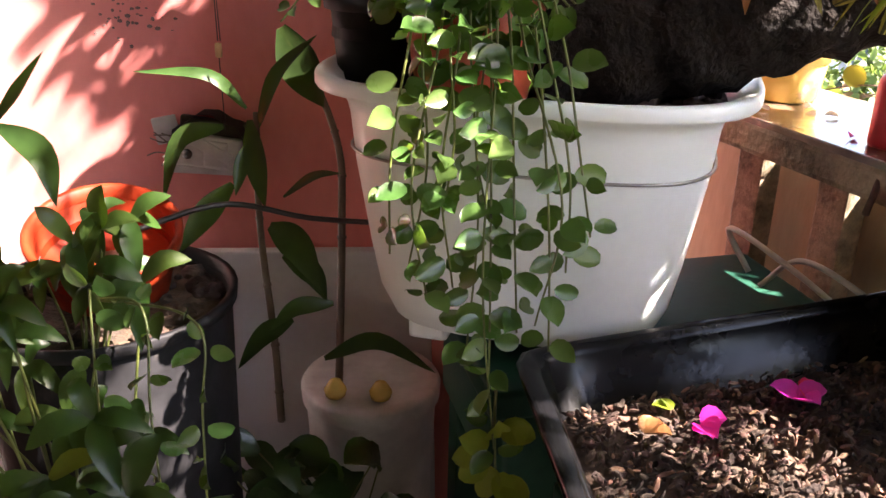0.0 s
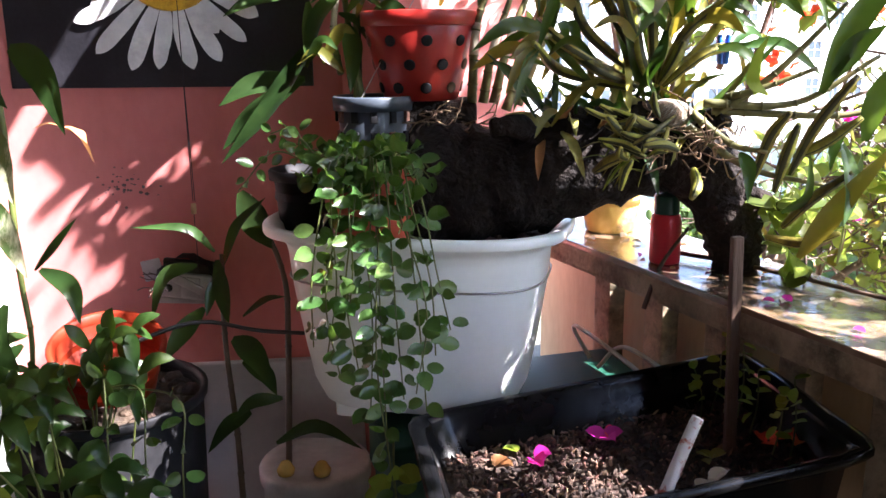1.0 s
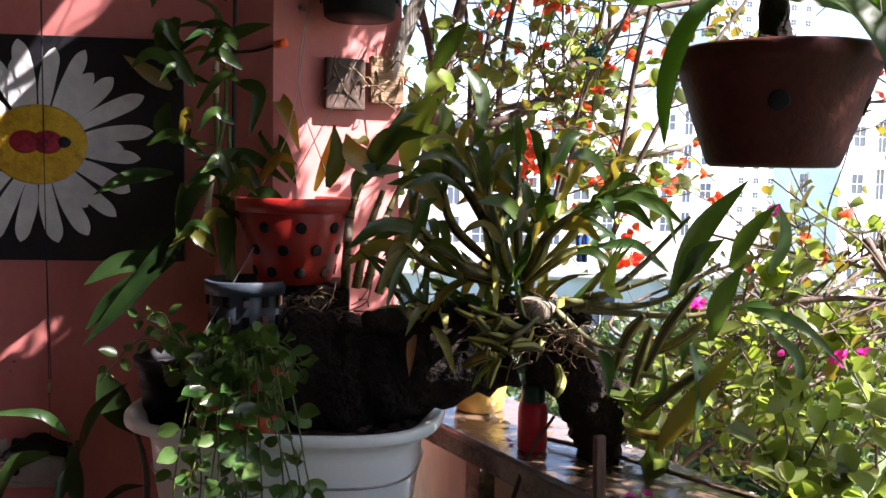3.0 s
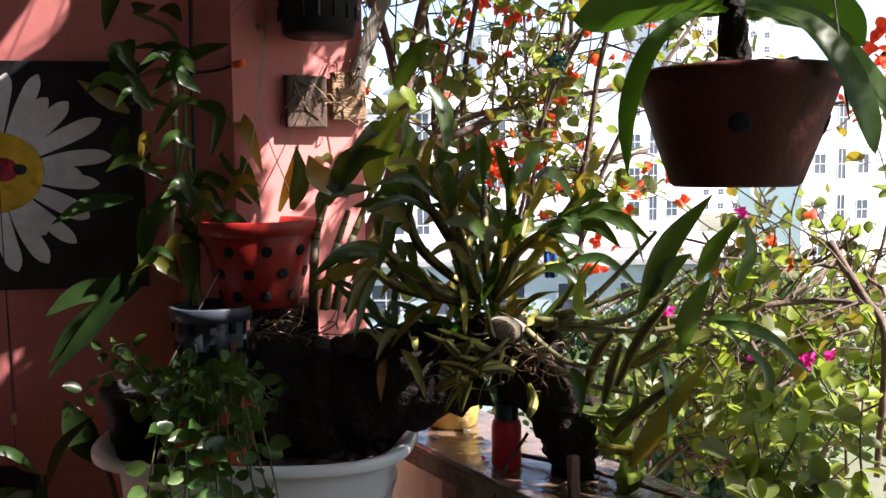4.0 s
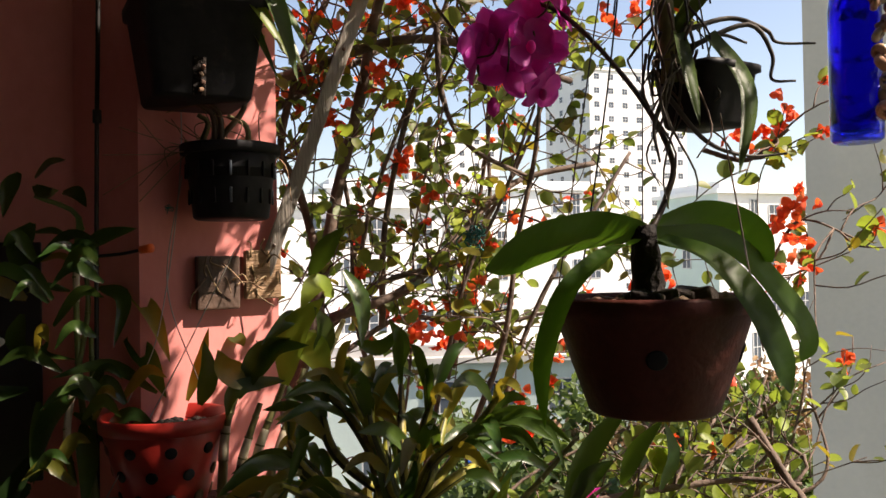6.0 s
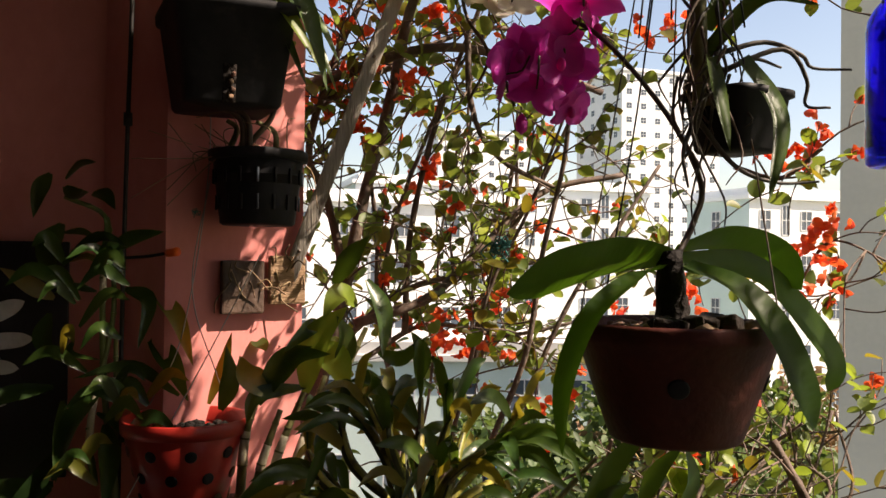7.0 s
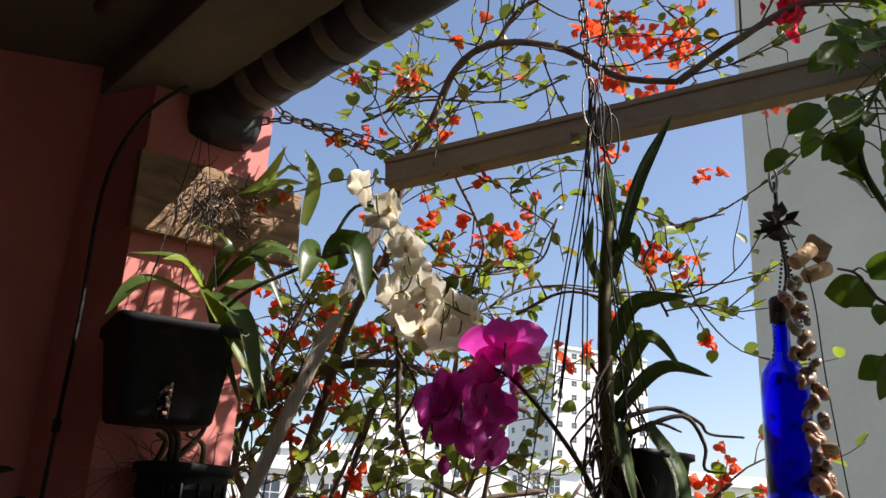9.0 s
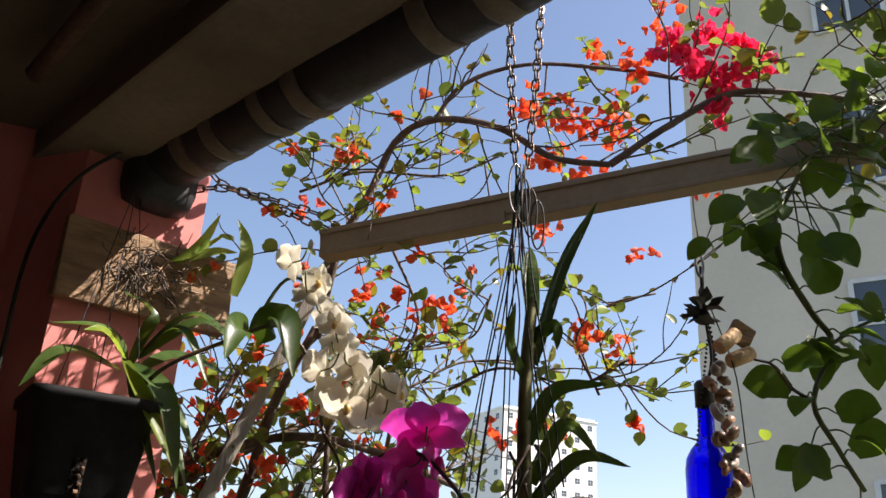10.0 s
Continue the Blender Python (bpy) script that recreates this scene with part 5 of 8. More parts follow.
def petal(b, at, d, z, ln, wd, cup, rng):
    """A broad rounded petal: cupped along and across, with a faint ruffle."""
    side = d.cross(z).normalized()
    rows = []
    ph0 = rng.uniform(0, 6)
    for i in range(7):
        q = i / 6
        w = wd / 2 * max(0.16, math.sin(math.pi * (0.06 + 0.88 * q ** 0.85))) ** 0.6
        row = []
        for j in range(7):
            u = j / 3 - 1
            row.append(b.verts.new(at + d * ln * q * (1 - 0.16 * u * u * q) + side * w * u + z * (cup * ln * q * q + 0.16 * wd * u * u * (0.4 + q * 0.4) + 0.03 * ln * q * math.sin(5 * u + ph0))))
        rows.append(row)
    for a, c in zip(rows, rows[1:]):
        for j in range(6):
            b.faces.new((a[j], a[j + 1], c[j + 1], c[j]))


def orchid_flower(owner, at, face, size, material, rng, roll=None):
    """A moth orchid bloom: three sepals behind two broad petals and a small lip, on a short stalk."""
    b = bmesh.new()
    z = Vector(face).normalized()
    y = (Vector((0, 0, 1)) - z * z.z).normalized()
    y.rotate(Matrix.Rotation(rng.uniform(-0.5, 0.5) if roll is None else roll, 3, z))
    x = y.cross(z)
    at = Vector(at)
    cup = rng.uniform(-0.12, 0.2)
    for a, ln, wd, back in ((90, 0.5, 0.4, 0.012), (215, 0.48, 0.36, 0.012), (325, 0.48, 0.36, 0.012), (8, 0.52, 0.6, 0), (172, 0.52, 0.6, 0)):
        d = math.cos(radians(a)) * x + math.sin(radians(a)) * y
        petal(b, at - z * back * size * 3, d, z, size * ln, size * wd, cup + rng.uniform(-0.1, 0.1), rng)
    part("flower", local(b, owner), material, owner)
    b = bmesh.new()
    bmesh.ops.create_icosphere(b, subdivisions=2, radius=size * 0.085)
    bmesh.ops.transform(b, matrix=Matrix.Translation(at + z * size * 0.07 - y * size * 0.05) @ Matrix.Diagonal((0.8, 1, 1.2, 1)), verts=b.verts)
    part("lip", local(b, owner), BRACT_M if material is PETAL_P else YELLOW, owner)
    b = bmesh.new()
    tube(b, [at - z * size * 0.05, at - z * size * 0.3 + Vector((0, 0, size * 0.1)), at - z * size * 0.42 + Vector((0, 0, size * 0.35))], 0.0011, 0.0013, 5, 6)
    part("stalk", local(b, owner), DSTEM if material is PETAL_P else STEM, owner)


fr = random.Random(51)
b = bmesh.new()
tube(b, [(0.556, 0.912, 1.60), (0.582, 0.93, 1.634), (0.588, 0.93, 1.67), (0.579, 0.98, 1.739), (0.535, 1.03, 1.82), (0.50, 1.06, 1.848), (0.455, 1.07, 1.83), (0.44, 1.07, 1.79), (0.447, 1.06, 1.755)], 0.0032, 0.0018, 7, 40)
part("flower_spike", local(b, ph), DSTEM, ph)
for x, y, z, s, face in ((0.513, 1.04, 1.868, 0.1, (0.15, 0.5, 0.75)), (0.529, 1.055, 1.84, 0.078, (0.8, -0.5, 0.2)), (0.497, 1.05, 1.828, 0.066, (-0.3, 0.8, 0.1)), (0.452, 1.05, 1.806, 0.074, (-0.7, -0.6, 0.1)), (0.432, 1.05, 1.786, 0.066, (-0.8, 0.4, 0.2)),
                         (0.466, 1.045, 1.77, 0.066, (0.2, 0.9, -0.2)), (0.504, 1.05, 1.754, 0.062, (0.5, -0.7, -0.5)), (0.486, 1.04, 1.798, 0.07, (0.2, -0.8, 0.1)), (0.512, 1.06, 1.796, 0.06, (0.6, 0.6, 0.1))):
    orchid_flower(ph, (x, y, z), face, s, PETAL_P, fr)
b = bmesh.new()
lathe(b, [(0.0001, -0.011), (0.006, -0.006), (0.007, 0.002), (0.003, 0.009), (0.0001, 0.011)], 12, Matrix.Translation((0.452, 1.05, 1.735)))
part("bud", local(b, ph), PETAL_P, ph)

# white orchid spray from the square pot
sq = plant("strap_leaved_orchid", "orchid with arching strap leaves and white flower spray", "orchid", (0.18, 1.38, 1.9))


def SQ(p0, p1, p2, width, up=(0, -0.5, 1), material=None):
    b = bmesh.new()
    blade(b, [p0, p1, p2], width, 0.45, 14, up, base=0.5, tip=0.8, widest=0.35, wave=0.02)
    part("leaf", local(b, sq), material or LEAF_VN, sq)


SQ((0.179, 1.38, 1.967), (0.149, 1.36, 2.014), (0.072, 1.33, 2.008), 0.026)
SQ((0.185, 1.38, 1.977), (0.200, 1.37, 2.05), (0.148, 1.35, 2.074), 0.022)
SQ((0.195, 1.38, 1.961), (0.248, 1.35, 1.918), (0.288, 1.33, 1.849), 0.03, (0.6, -0.6, 1))
SQ((0.191, 1.37, 1.961), (0.242, 1.33, 1.900), (0.284, 1.31, 1.805), 0.026, (0.6, -0.6, 1))
SQ((0.192, 1.38, 1.986), (0.256, 1.36, 2.055), (0.328, 1.34, 2.012), 0.022)
SQ((0.171, 1.38, 1.966), (0.102, 1.34, 1.972), (0.060, 1.31, 1.915), 0.036)
SQ((0.195, 1.38, 1.995), (0.243, 1.36, 2.03), (0.292, 1.34, 1.950), 0.024)
SQ((0.308, 1.38, 2.10), (0.316, 1.38, 2.174), (0.298, 1.38, 2.224), 0.024, (0.3, -1, 0), LEAF_LT)
SQ((0.2, 1.38, 1.97), (0.25, 1.40, 2.0), (0.33, 1.40, 1.98), 0.036, (0, -0.5, 1))
SQ((0.185, 1.360, 1.972), (0.235, 1.310, 1.922), (0.270, 1.300, 1.808), 0.034, (0.2, -0.8, 0.9), LEAF_VN)
SQ((0.177, 1.360, 1.976), (0.217, 1.300, 1.903), (0.259, 1.290, 1.834), 0.024, (0.2, -0.8, 0.9), LEAF_LT)
SQ((0.173, 1.370, 1.983), (0.147, 1.330, 2.003), (0.120, 1.310, 1.999), 0.024, (0.2, -0.8, 0.9), LEAF_LT)
SQ((0.192, 1.380, 1.987), (0.269, 1.370, 2.048), (0.325, 1.360, 2.016), 0.024, (0.2, -0.8, 0.9), LEAF_VN)
SQ((0.188, 1.37, 1.965), (0.215, 1.33, 1.93), (0.262, 1.31, 1.875), 0.022, (0.5, -0.7, 1), LEAF_DK)
SQ((0.185, 1.37, 1.96), (0.205, 1.32, 1.90), (0.245, 1.30, 1.81), 0.024, (0.6, -0.8, 0.7), LEAF_DK)
SQ((0.34, 1.3, 2.02), (0.37, 1.27, 2.04), (0.39, 1.25, 1.96), 0.05, (0.3, -1, 0.4), LEAF_OR)
SQ((0.33, 1.3, 2.02), (0.31, 1.27, 2.02), (0.30, 1.25, 1.97), 0.04, (0.3, -1, 0.4), LEAF_OR)
b = bmesh.new()
tube(b, [(0.185, 1.38, 1.91), (0.225, 1.32, 1.961), (0.294, 1.30, 2.003), (0.371, 1.28, 2.034), (0.426, 1.269, 1.969), (0.431, 1.216, 1.89), (0.456, 1.205, 1.841), (0.435, 1.216, 1.788)], 0.0034, 0.0018, 7, 36)
part("flower_spike", local(b, sq), DSTEM, sq)
b = bmesh.new()
tube(b, [(0.33, 1.29, 2.02), (0.371, 1.291, 2.107), (0.414, 1.237, 2.075), (0.467, 1.216, 1.979), (0.509, 1.205, 1.948)], 0.0028, 0.0018, 7, 24)
part("flower_spike", local(b, sq), STEM, sq)
for x, z, s in ((0.360, 2.095, 0.059), (0.397, 2.071, 0.053), (0.386, 2.054, 0.048), (0.418, 2.038, 0.055), (0.440, 2.004, 0.055), (0.426, 2.020, 0.050), (0.417, 1.962, 0.071), (0.456, 1.969, 0.061), (0.503, 1.950, 0.063), (0.452, 1.913, 0.074), (0.480, 1.901, 0.067),
                (0.523, 1.942, 0.057), (0.484, 1.932, 0.063), (0.433, 1.932, 0.067), (0.465, 1.948, 0.053), (0.505, 1.916, 0.053), (0.448, 1.985, 0.053)):
    turn = fr.uniform(-1.0, 1.0)
    away = -1 if fr.random() < 0.4 else 0.8
    orchid_flower(sq, (x, 1.2 + fr.uniform(-0.025, 0.02), z), (turn + 0.3, away * fr.uniform(0.4, 1), fr.uniform(-0.5, 0.25)), s, PETAL_W, fr)

# hanging strap-leaved orchid in the small black basket
va = plant("hanging_vanda", "tall hanging orchid with curled strap leaves and grey roots", "orchid", (0.578, 0.91, 1.77))


def VA(p0, p1, p2, width, up=(0, -1, 0.3), material=None):
    b = bmesh.new()
    blade(b, [p0, p1, p2], width, 0.5, 14, up, base=0.8, tip=2.0, widest=0.3)
    bmesh.ops.solidify(b, geom=b.faces[:], thickness=0.0018)
    part("leaf", local(b, va), material or LEAF_VN, va)


b = bmesh.new()
tube(b, [(0.578, 0.91, 1.735), (0.573, 0.91, 1.86), (0.578, 0.91, 1.978), (0.584, 0.91, 2.03)], 0.0085, 0.005, 9, 16, 0.12, rr)
part("stem", local(b, va), CANE, va)
VA((0.575, 0.91, 1.843), (0.60, 0.9, 1.895), (0.660, 0.89, 1.910), 0.017)
VA((0.580, 0.91, 1.805), (0.612, 0.9, 1.862), (0.648, 0.89, 1.832), 0.017)
VA((0.580, 0.91, 1.783), (0.628, 0.9, 1.832), (0.682, 0.89, 1.828), 0.015)
VA((0.579, 0.91, 1.925), (0.612, 0.91, 2.036), (0.660, 0.91, 2.128), 0.018, (0.5, -1, 0.3), LEAF_DK)
VA((0.578, 0.91, 1.975), (0.57, 0.9, 2.02), (0.572, 0.9, 2.05), 0.02)
VA((0.575, 0.91, 1.90), (0.55, 0.9, 1.94), (0.556, 0.9, 1.985), 0.012)
VA((0.604, 0.89, 1.775), (0.628, 0.87, 1.72), (0.620, 0.87, 1.648), 0.018, (0, -1, 0.5))
VA((0.575, 0.89, 1.775), (0.572, 0.87, 1.735), (0.583, 0.87, 1.69), 0.014, (0, -1, 0.5))
VA((0.58, 0.91, 1.95), (0.60, 0.9, 1.965), (0.604, 0.9, 1.94), 0.016)
for pts in ([(0.585, 0.9, 1.78), (0.633, 0.9, 1.794), (0.663, 0.89, 1.782), (0.675, 0.89, 1.771), (0.707, 0.88, 1.769)], [(0.59, 0.9, 1.765), (0.645, 0.89, 1.786), (0.669, 0.89, 1.760), (0.668, 0.89, 1.737), (0.686, 0.88, 1.734)],
            [(0.585, 0.9, 1.76), (0.62, 0.9, 1.778), (0.65, 0.9, 1.772)], [(0.57, 0.9, 1.72), (0.60, 0.89, 1.68), (0.64, 0.89, 1.667), (0.675, 0.88, 1.668)], [(0.565, 0.9, 1.72), (0.55, 0.89, 1.69), (0.555, 0.89, 1.66)]):
    b = bmesh.new()
    tube(b, pts, 0.0027, 0.0011, 7, 20)
    part("aerial_root", local(b, va), DROOT, va)
for k in range(26):
    b = bmesh.new()
    p = Vector((0.575 + rr.uniform(-0.02, 0.02), 0.905 + rr.uniform(-0.02, 0.01), rr.uniform(1.74, 1.84)))
    q = p + Vector((rr.uniform(-0.03, 0.02), rr.uniform(-0.02, 0.02), rr.uniform(-0.14, -0.04)))
    tube(b, [p, p.lerp(q, 0.35) + rand_dir(rr) * 0.016, p.lerp(q, 0.7) + rand_dir(rr) * 0.016, q], 0.0017, 0.0006, 5, 12)
    part("aerial_root", local(b, va), DROOT if k % 2 else TWIG, va)

# trailing plant over the white pot
ds = plant("trailing_plant", "trailing plant with many small round green leaves", "plant", (0.045, 1.19, 1.19))
dr = random.Random(61)


def strand(pts, step, size, owner=ds, start=0.0):
    b = bmesh.new()
    n = 40
    tube(b, pts, 0.0013, 0.0009, 5, n)
    part("strand", local(b, owner), STEM, owner)
    line = spline(pts, n)
    run, flip = 0.0, 0
    for i in range(1, n + 1):
        run += (line[i] - line[i - 1]).length
        if run > step:
            run, flip = 0.0, flip + 1
            d = (line[i] - line[i - 1]).normalized()
            a = flip * 1.57 + dr.uniform(-0.6, 0.6)
            s = d.orthogonal().normalized()
            s.rotate(Matrix.Rotation(a, 3, d))
            for sg in (1, -1):
                if dr.random() < 0.12:
                    continue
                al = (s * sg + d * 0.35 + Vector((0, -0.25, 0.05))).normalized()
                nr = Vector((dr.uniform(-0.8, 0.8), -1, dr.uniform(-0.2, 1.2)))
                q = size * dr.uniform(0.75, 1.2)
                b = bmesh.new()
                disc_leaf(b, line[i] + al * 0.004, al, nr, q, q * 0.68, 0.16)
                part("leaf", local(b, owner), LEAF_DS, owner)


for x1, z1, st in ((-0.012, 1.012, 0.024), (0.002, 0.998, 0.022), (0.018, 0.975, 0.022), (0.038, 0.985, 0.024), (0.05, 0.925, 0.022), (0.07, 0.89, 0.024), (0.076, 0.842, 0.026), (0.09, 0.952, 0.024), (0.104, 0.958, 0.028), (0.116, 0.937, 0.045), (0.126, 1.0, 0.03), (0.143, 1.03, 0.04), (0.03, 1.05, 0.022), (0.065, 1.04, 0.022)):
    x0 = 0.05 + (x1 - 0.06) * 0.55
    y1 = 1.075 + dr.uniform(-0.012, 0.008)
    strand([(x0 * 0.6 + 0.02, 1.17, 1.2), (x0, 1.13, 1.222), (x0 + (x1 - x0) * 0.4, 1.09, 1.17), (x1 + dr.uniform(-0.016, 0.016), y1 + dr.uniform(-0.01, 0.006), (1.17 + z1) / 2), (x1, y1 + 0.005, z1)], st, 0.0235)
for k in range(16):
    a = k * 0.393
    strand([(0.045, 1.19, 1.2), (0.045 + 0.045 * math.cos(a), 1.18 + 0.035 * math.sin(a), 1.222), (0.045 + 0.08 * math.cos(a), 1.165 + 0.055 * math.sin(a), 1.195)], 0.018, 0.022)
for pts in ([(-0.045, 1.26, 1.2), (-0.08, 1.22, 1.215), (-0.12, 1.2, 1.17)], [(-0.05, 1.25, 1.2), (-0.04, 1.2, 1.235), (-0.01, 1.16, 1.21)], [(-0.045, 1.26, 1.2), (-0.06, 1.27, 1.24), (-0.09, 1.26, 1.235)]):
    strand(pts, 0.018, 0.02)
# the sunlit look is put into the cutting's lighter leaf colour
ds2 = plant("sunlit_cutting", "cutting hanging below white pot, leaf colour brightened for sunlight", "plant", (0.078, 1.08, 0.86))
for k in range(9):
    a = k * 0.75
    b = bmesh.new()
    p = Vector((0.076 + 0.006 * math.cos(a), 1.075, 0.862 - k * 0.007))
    disc_leaf(b, p, Vector((math.cos(a), -0.3, math.sin(a) * 0.7 - 0.2)), Vector((0.3, -0.9, 0.5)), 0.03, 0.023, 0.1)
    part("leaf", local(b, ds2), LEAF_LT, ds2)
b = bmesh.new()
tube(b, [(0.076, 1.08, 0.9), (0.076, 1.076, 0.86), (0.08, 1.075, 0.79)], 0.0014, 0.001, 5, 8)
part("stem", local(b, ds2), STEM, ds2)

# leafy shrub in front of the door
sh_ = plant("leafy_shrub", "leafy green shrub with fingered leaves in dark pot", "shrub", (-0.28, 1.0, 0.6))
hr = random.Random(71)
for k in range(36):
    p = Vector((hr.uniform(-0.40, -0.17), hr.uniform(0.92, 1.1), hr.uniform(0.72, 1.0)))
    p.z -= max(0, p.x + 0.24) * 1.0
    root = Vector((-0.27 + hr.uniform(-0.05, 0.05), 1.03, 0.62))
    b = bmesh.new()
    tube(b, [root, (root + p) / 2 + Vector((hr.uniform(-0.02, 0.02), 0.01, 0.03)), p], 0.0018, 0.0011, 5, 8)
    part("stalk", local(b, sh_), STEM, sh_)
    n = hr.randint(4, 6)
    a0, big = hr.uniform(0, 6), hr.uniform(0.03, 0.058)
    for j in range(n):
        a = a0 + j * 5.2 / n
        d = Vector((math.cos(a), -0.35 + 0.5 * math.sin(a), 0.75 * math.sin(a) - 0.3)).normalized()
        ln = big * hr.uniform(0.75, 1.15)
        leaf_part(sh_, p, p + d * ln * 0.5 + Vector((0, -0.004, 0.006)), p + d * ln + Vector((0, 0, -0.008)), ln * hr.uniform(0.3, 0.42), LEAF_LF if hr.random() < 0.96 else LEAF_LT, fold=0.35, n=8, up=(0.2, -0.8, 0.8))
for k in range(3):
    x = -0.225 + 0.04 * k
    strand([(-0.25, 1.06, 0.97), (x - 0.01, 1.03, 0.985 - 0.008 * k), (x, 1.0, 0.90), (x + hr.uniform(-0.01, 0.01), 0.99, hr.uniform(0.66, 0.78))], 0.026, 0.021, sh_)
for k in range(12):
    p = Vector((hr.uniform(-0.42, -0.24), hr.uniform(1.08, 1.16), hr.uniform(0.94, 1.03)))
    b = bmesh.new()
    root = Vector((-0.3, 1.1, 0.8))
    tube(b, [root, (root + p) / 2 + Vector((0.01, 0, 0.02)), p], 0.0016, 0.001, 5, 6)
    part("stalk", local(b, sh_), STEM, sh_)
    for j in range(4):
        d = (rand_dir(hr) + Vector((0, -0.3, -0.5))).normalized()
        ln = hr.uniform(0.03, 0.055)
        leaf_part(sh_, p, p + d * ln * 0.5 + Vector((0, -0.004, 0.006)), p + d * ln, ln * 0.38, LEAF_LF, fold=0.35, n=8, up=(0.2, -0.8, 0.8))

# dark leafy plant low in the corner
lp = plant("low_leafy_plant", "dark broad-leaved plant filling the low corner", "plant", (-0.1, 1.3, 0.4))
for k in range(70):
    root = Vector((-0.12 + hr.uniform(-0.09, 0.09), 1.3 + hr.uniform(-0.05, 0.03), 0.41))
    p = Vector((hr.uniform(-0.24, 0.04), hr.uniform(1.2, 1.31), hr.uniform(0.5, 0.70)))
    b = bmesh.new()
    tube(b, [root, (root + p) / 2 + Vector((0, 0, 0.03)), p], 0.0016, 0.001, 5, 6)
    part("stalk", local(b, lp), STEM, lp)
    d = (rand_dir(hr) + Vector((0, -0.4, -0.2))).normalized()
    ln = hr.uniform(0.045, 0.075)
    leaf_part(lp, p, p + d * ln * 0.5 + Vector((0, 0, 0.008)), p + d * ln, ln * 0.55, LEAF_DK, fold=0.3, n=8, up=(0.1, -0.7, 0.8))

# ---- bougainvillea over the railing ----
ARMS, SPOTS_O, SPOTS_R, SPOTS_M = [], [], [], []
ARMS.append(([(0.253, 1.620, 1.322), (0.304, 1.620, 1.451), (0.349, 1.620, 1.676), (0.395, 1.600, 1.868), (0.418, 1.580, 1.991), (0.468, 1.550, 2.122)], 0.011))
ARMS.append(([(0.284, 1.700, 1.327), (0.325, 1.680, 1.541), (0.295, 1.660, 1.696), (0.262, 1.620, 1.768), (0.299, 1.600, 1.910), (0.380, 1.600, 2.102)], 0.008))
ARMS.append(([(0.207, 1.600, 1.858), (0.298, 1.580, 1.885), (0.443, 1.550, 1.932), (0.578, 1.550, 1.926), (0.759, 1.600, 1.887)], 0.009))
ARMS.append(([(0.254, 1.600, 1.827), (0.401, 1.650, 1.922), (0.565, 1.700, 2.011), (0.748, 1.750, 2.013)], 0.006))
ARMS.append(([(0.338, 1.600, 1.489), (0.460, 1.600, 1.532), (0.558, 1.650, 1.613), (0.688, 1.700, 1.720), (0.844, 1.700, 1.757)], 0.008))
ARMS.append(([(0.319, 1.700, 1.442), (0.440, 1.720, 1.540), (0.638, 1.750, 1.583), (0.818, 1.750, 1.618)], 0.006))
ARMS.append(([(0.369, 1.700, 1.423), (0.488, 1.750, 1.477), (0.653, 1.800, 1.452), (0.826, 1.800, 1.485)], 0.005))
ARMS.append(([(0.498, 1.500, 1.966), (0.505, 1.500, 1.837), (0.548, 1.500, 1.757), (0.659, 1.520, 1.708)], 0.005))
ARMS.append(([(0.462, 1.500, 2.088), (0.473, 1.450, 2.235), (0.514, 1.420, 2.347), (0.537, 1.380, 2.421), (0.586, 1.320, 2.443), (0.671, 1.250, 2.412), (0.748, 1.200, 2.349), (0.819, 1.150, 2.329)], 0.01))
ARMS.append(([(0.819, 1.150, 2.329), (0.890, 1.100, 2.387), (0.981, 1.050, 2.443), (1.097, 1.000, 2.440), (1.207, 0.950, 2.420)], 0.009))
ARMS.append(([(0.586, 1.320, 2.443), (0.626, 1.300, 2.511), (0.718, 1.250, 2.546), (0.853, 1.200, 2.545), (0.930, 1.120, 2.497)], 0.006))
ARMS.append(([(0.402, 1.500, 2.348), (0.505, 1.480, 2.401), (0.655, 1.450, 2.415), (0.755, 1.400, 2.461)], 0.004))
ARMS.append(([(0.450, 1.500, 2.029), (0.605, 1.500, 2.021), (0.734, 1.500, 2.089), (0.922, 1.500, 2.095)], 0.004))
ARMS.append(([(0.573, 1.500, 2.284), (0.635, 1.500, 2.156), (0.602, 1.500, 2.060)], 0.004))
ARMS.append(([(0.907, 1.350, 2.021), (0.866, 1.350, 2.111), (0.913, 1.320, 2.169), (0.989, 1.300, 2.196)], 0.0035))
ARMS.append(([(0.732, 1.400, 2.183), (0.702, 1.420, 2.104), (0.584, 1.450, 2.094)], 0.003))
ARMS.append(([(0.900, 1.300, 1.345), (0.921, 1.250, 1.274), (0.921, 1.200, 1.224), (0.917, 1.200, 1.034)], 0.0065))
ARMS.append(([(0.670, 1.350, 1.232), (0.865, 1.300, 1.260), (0.947, 1.250, 1.260)], 0.005))
ARMS.append(([(0.719, 1.400, 0.986), (0.832, 1.400, 1.050), (0.945, 1.350, 1.084), (1.051, 1.300, 1.143)], 0.006))
ARMS.append(([(0.735, 1.300, 1.013), (0.832, 1.350, 1.127), (0.831, 1.400, 1.222), (0.936, 1.450, 1.319)], 0.005))
ARMS.append(([(0.644, 1.350, 0.987), (0.741, 1.400, 1.031), (0.882, 1.450, 1.099), (1.054, 1.500, 1.125)], 0.006))
ARMS.append(([(0.564, 1.300, 1.055), (0.703, 1.400, 1.076), (0.779, 1.500, 1.145), (0.755, 1.550, 1.242)], 0.007))
ARMS.append(([(0.895, 1.400, 1.742), (0.941, 1.350, 1.722), (0.975, 1.300, 1.761)], 0.004))
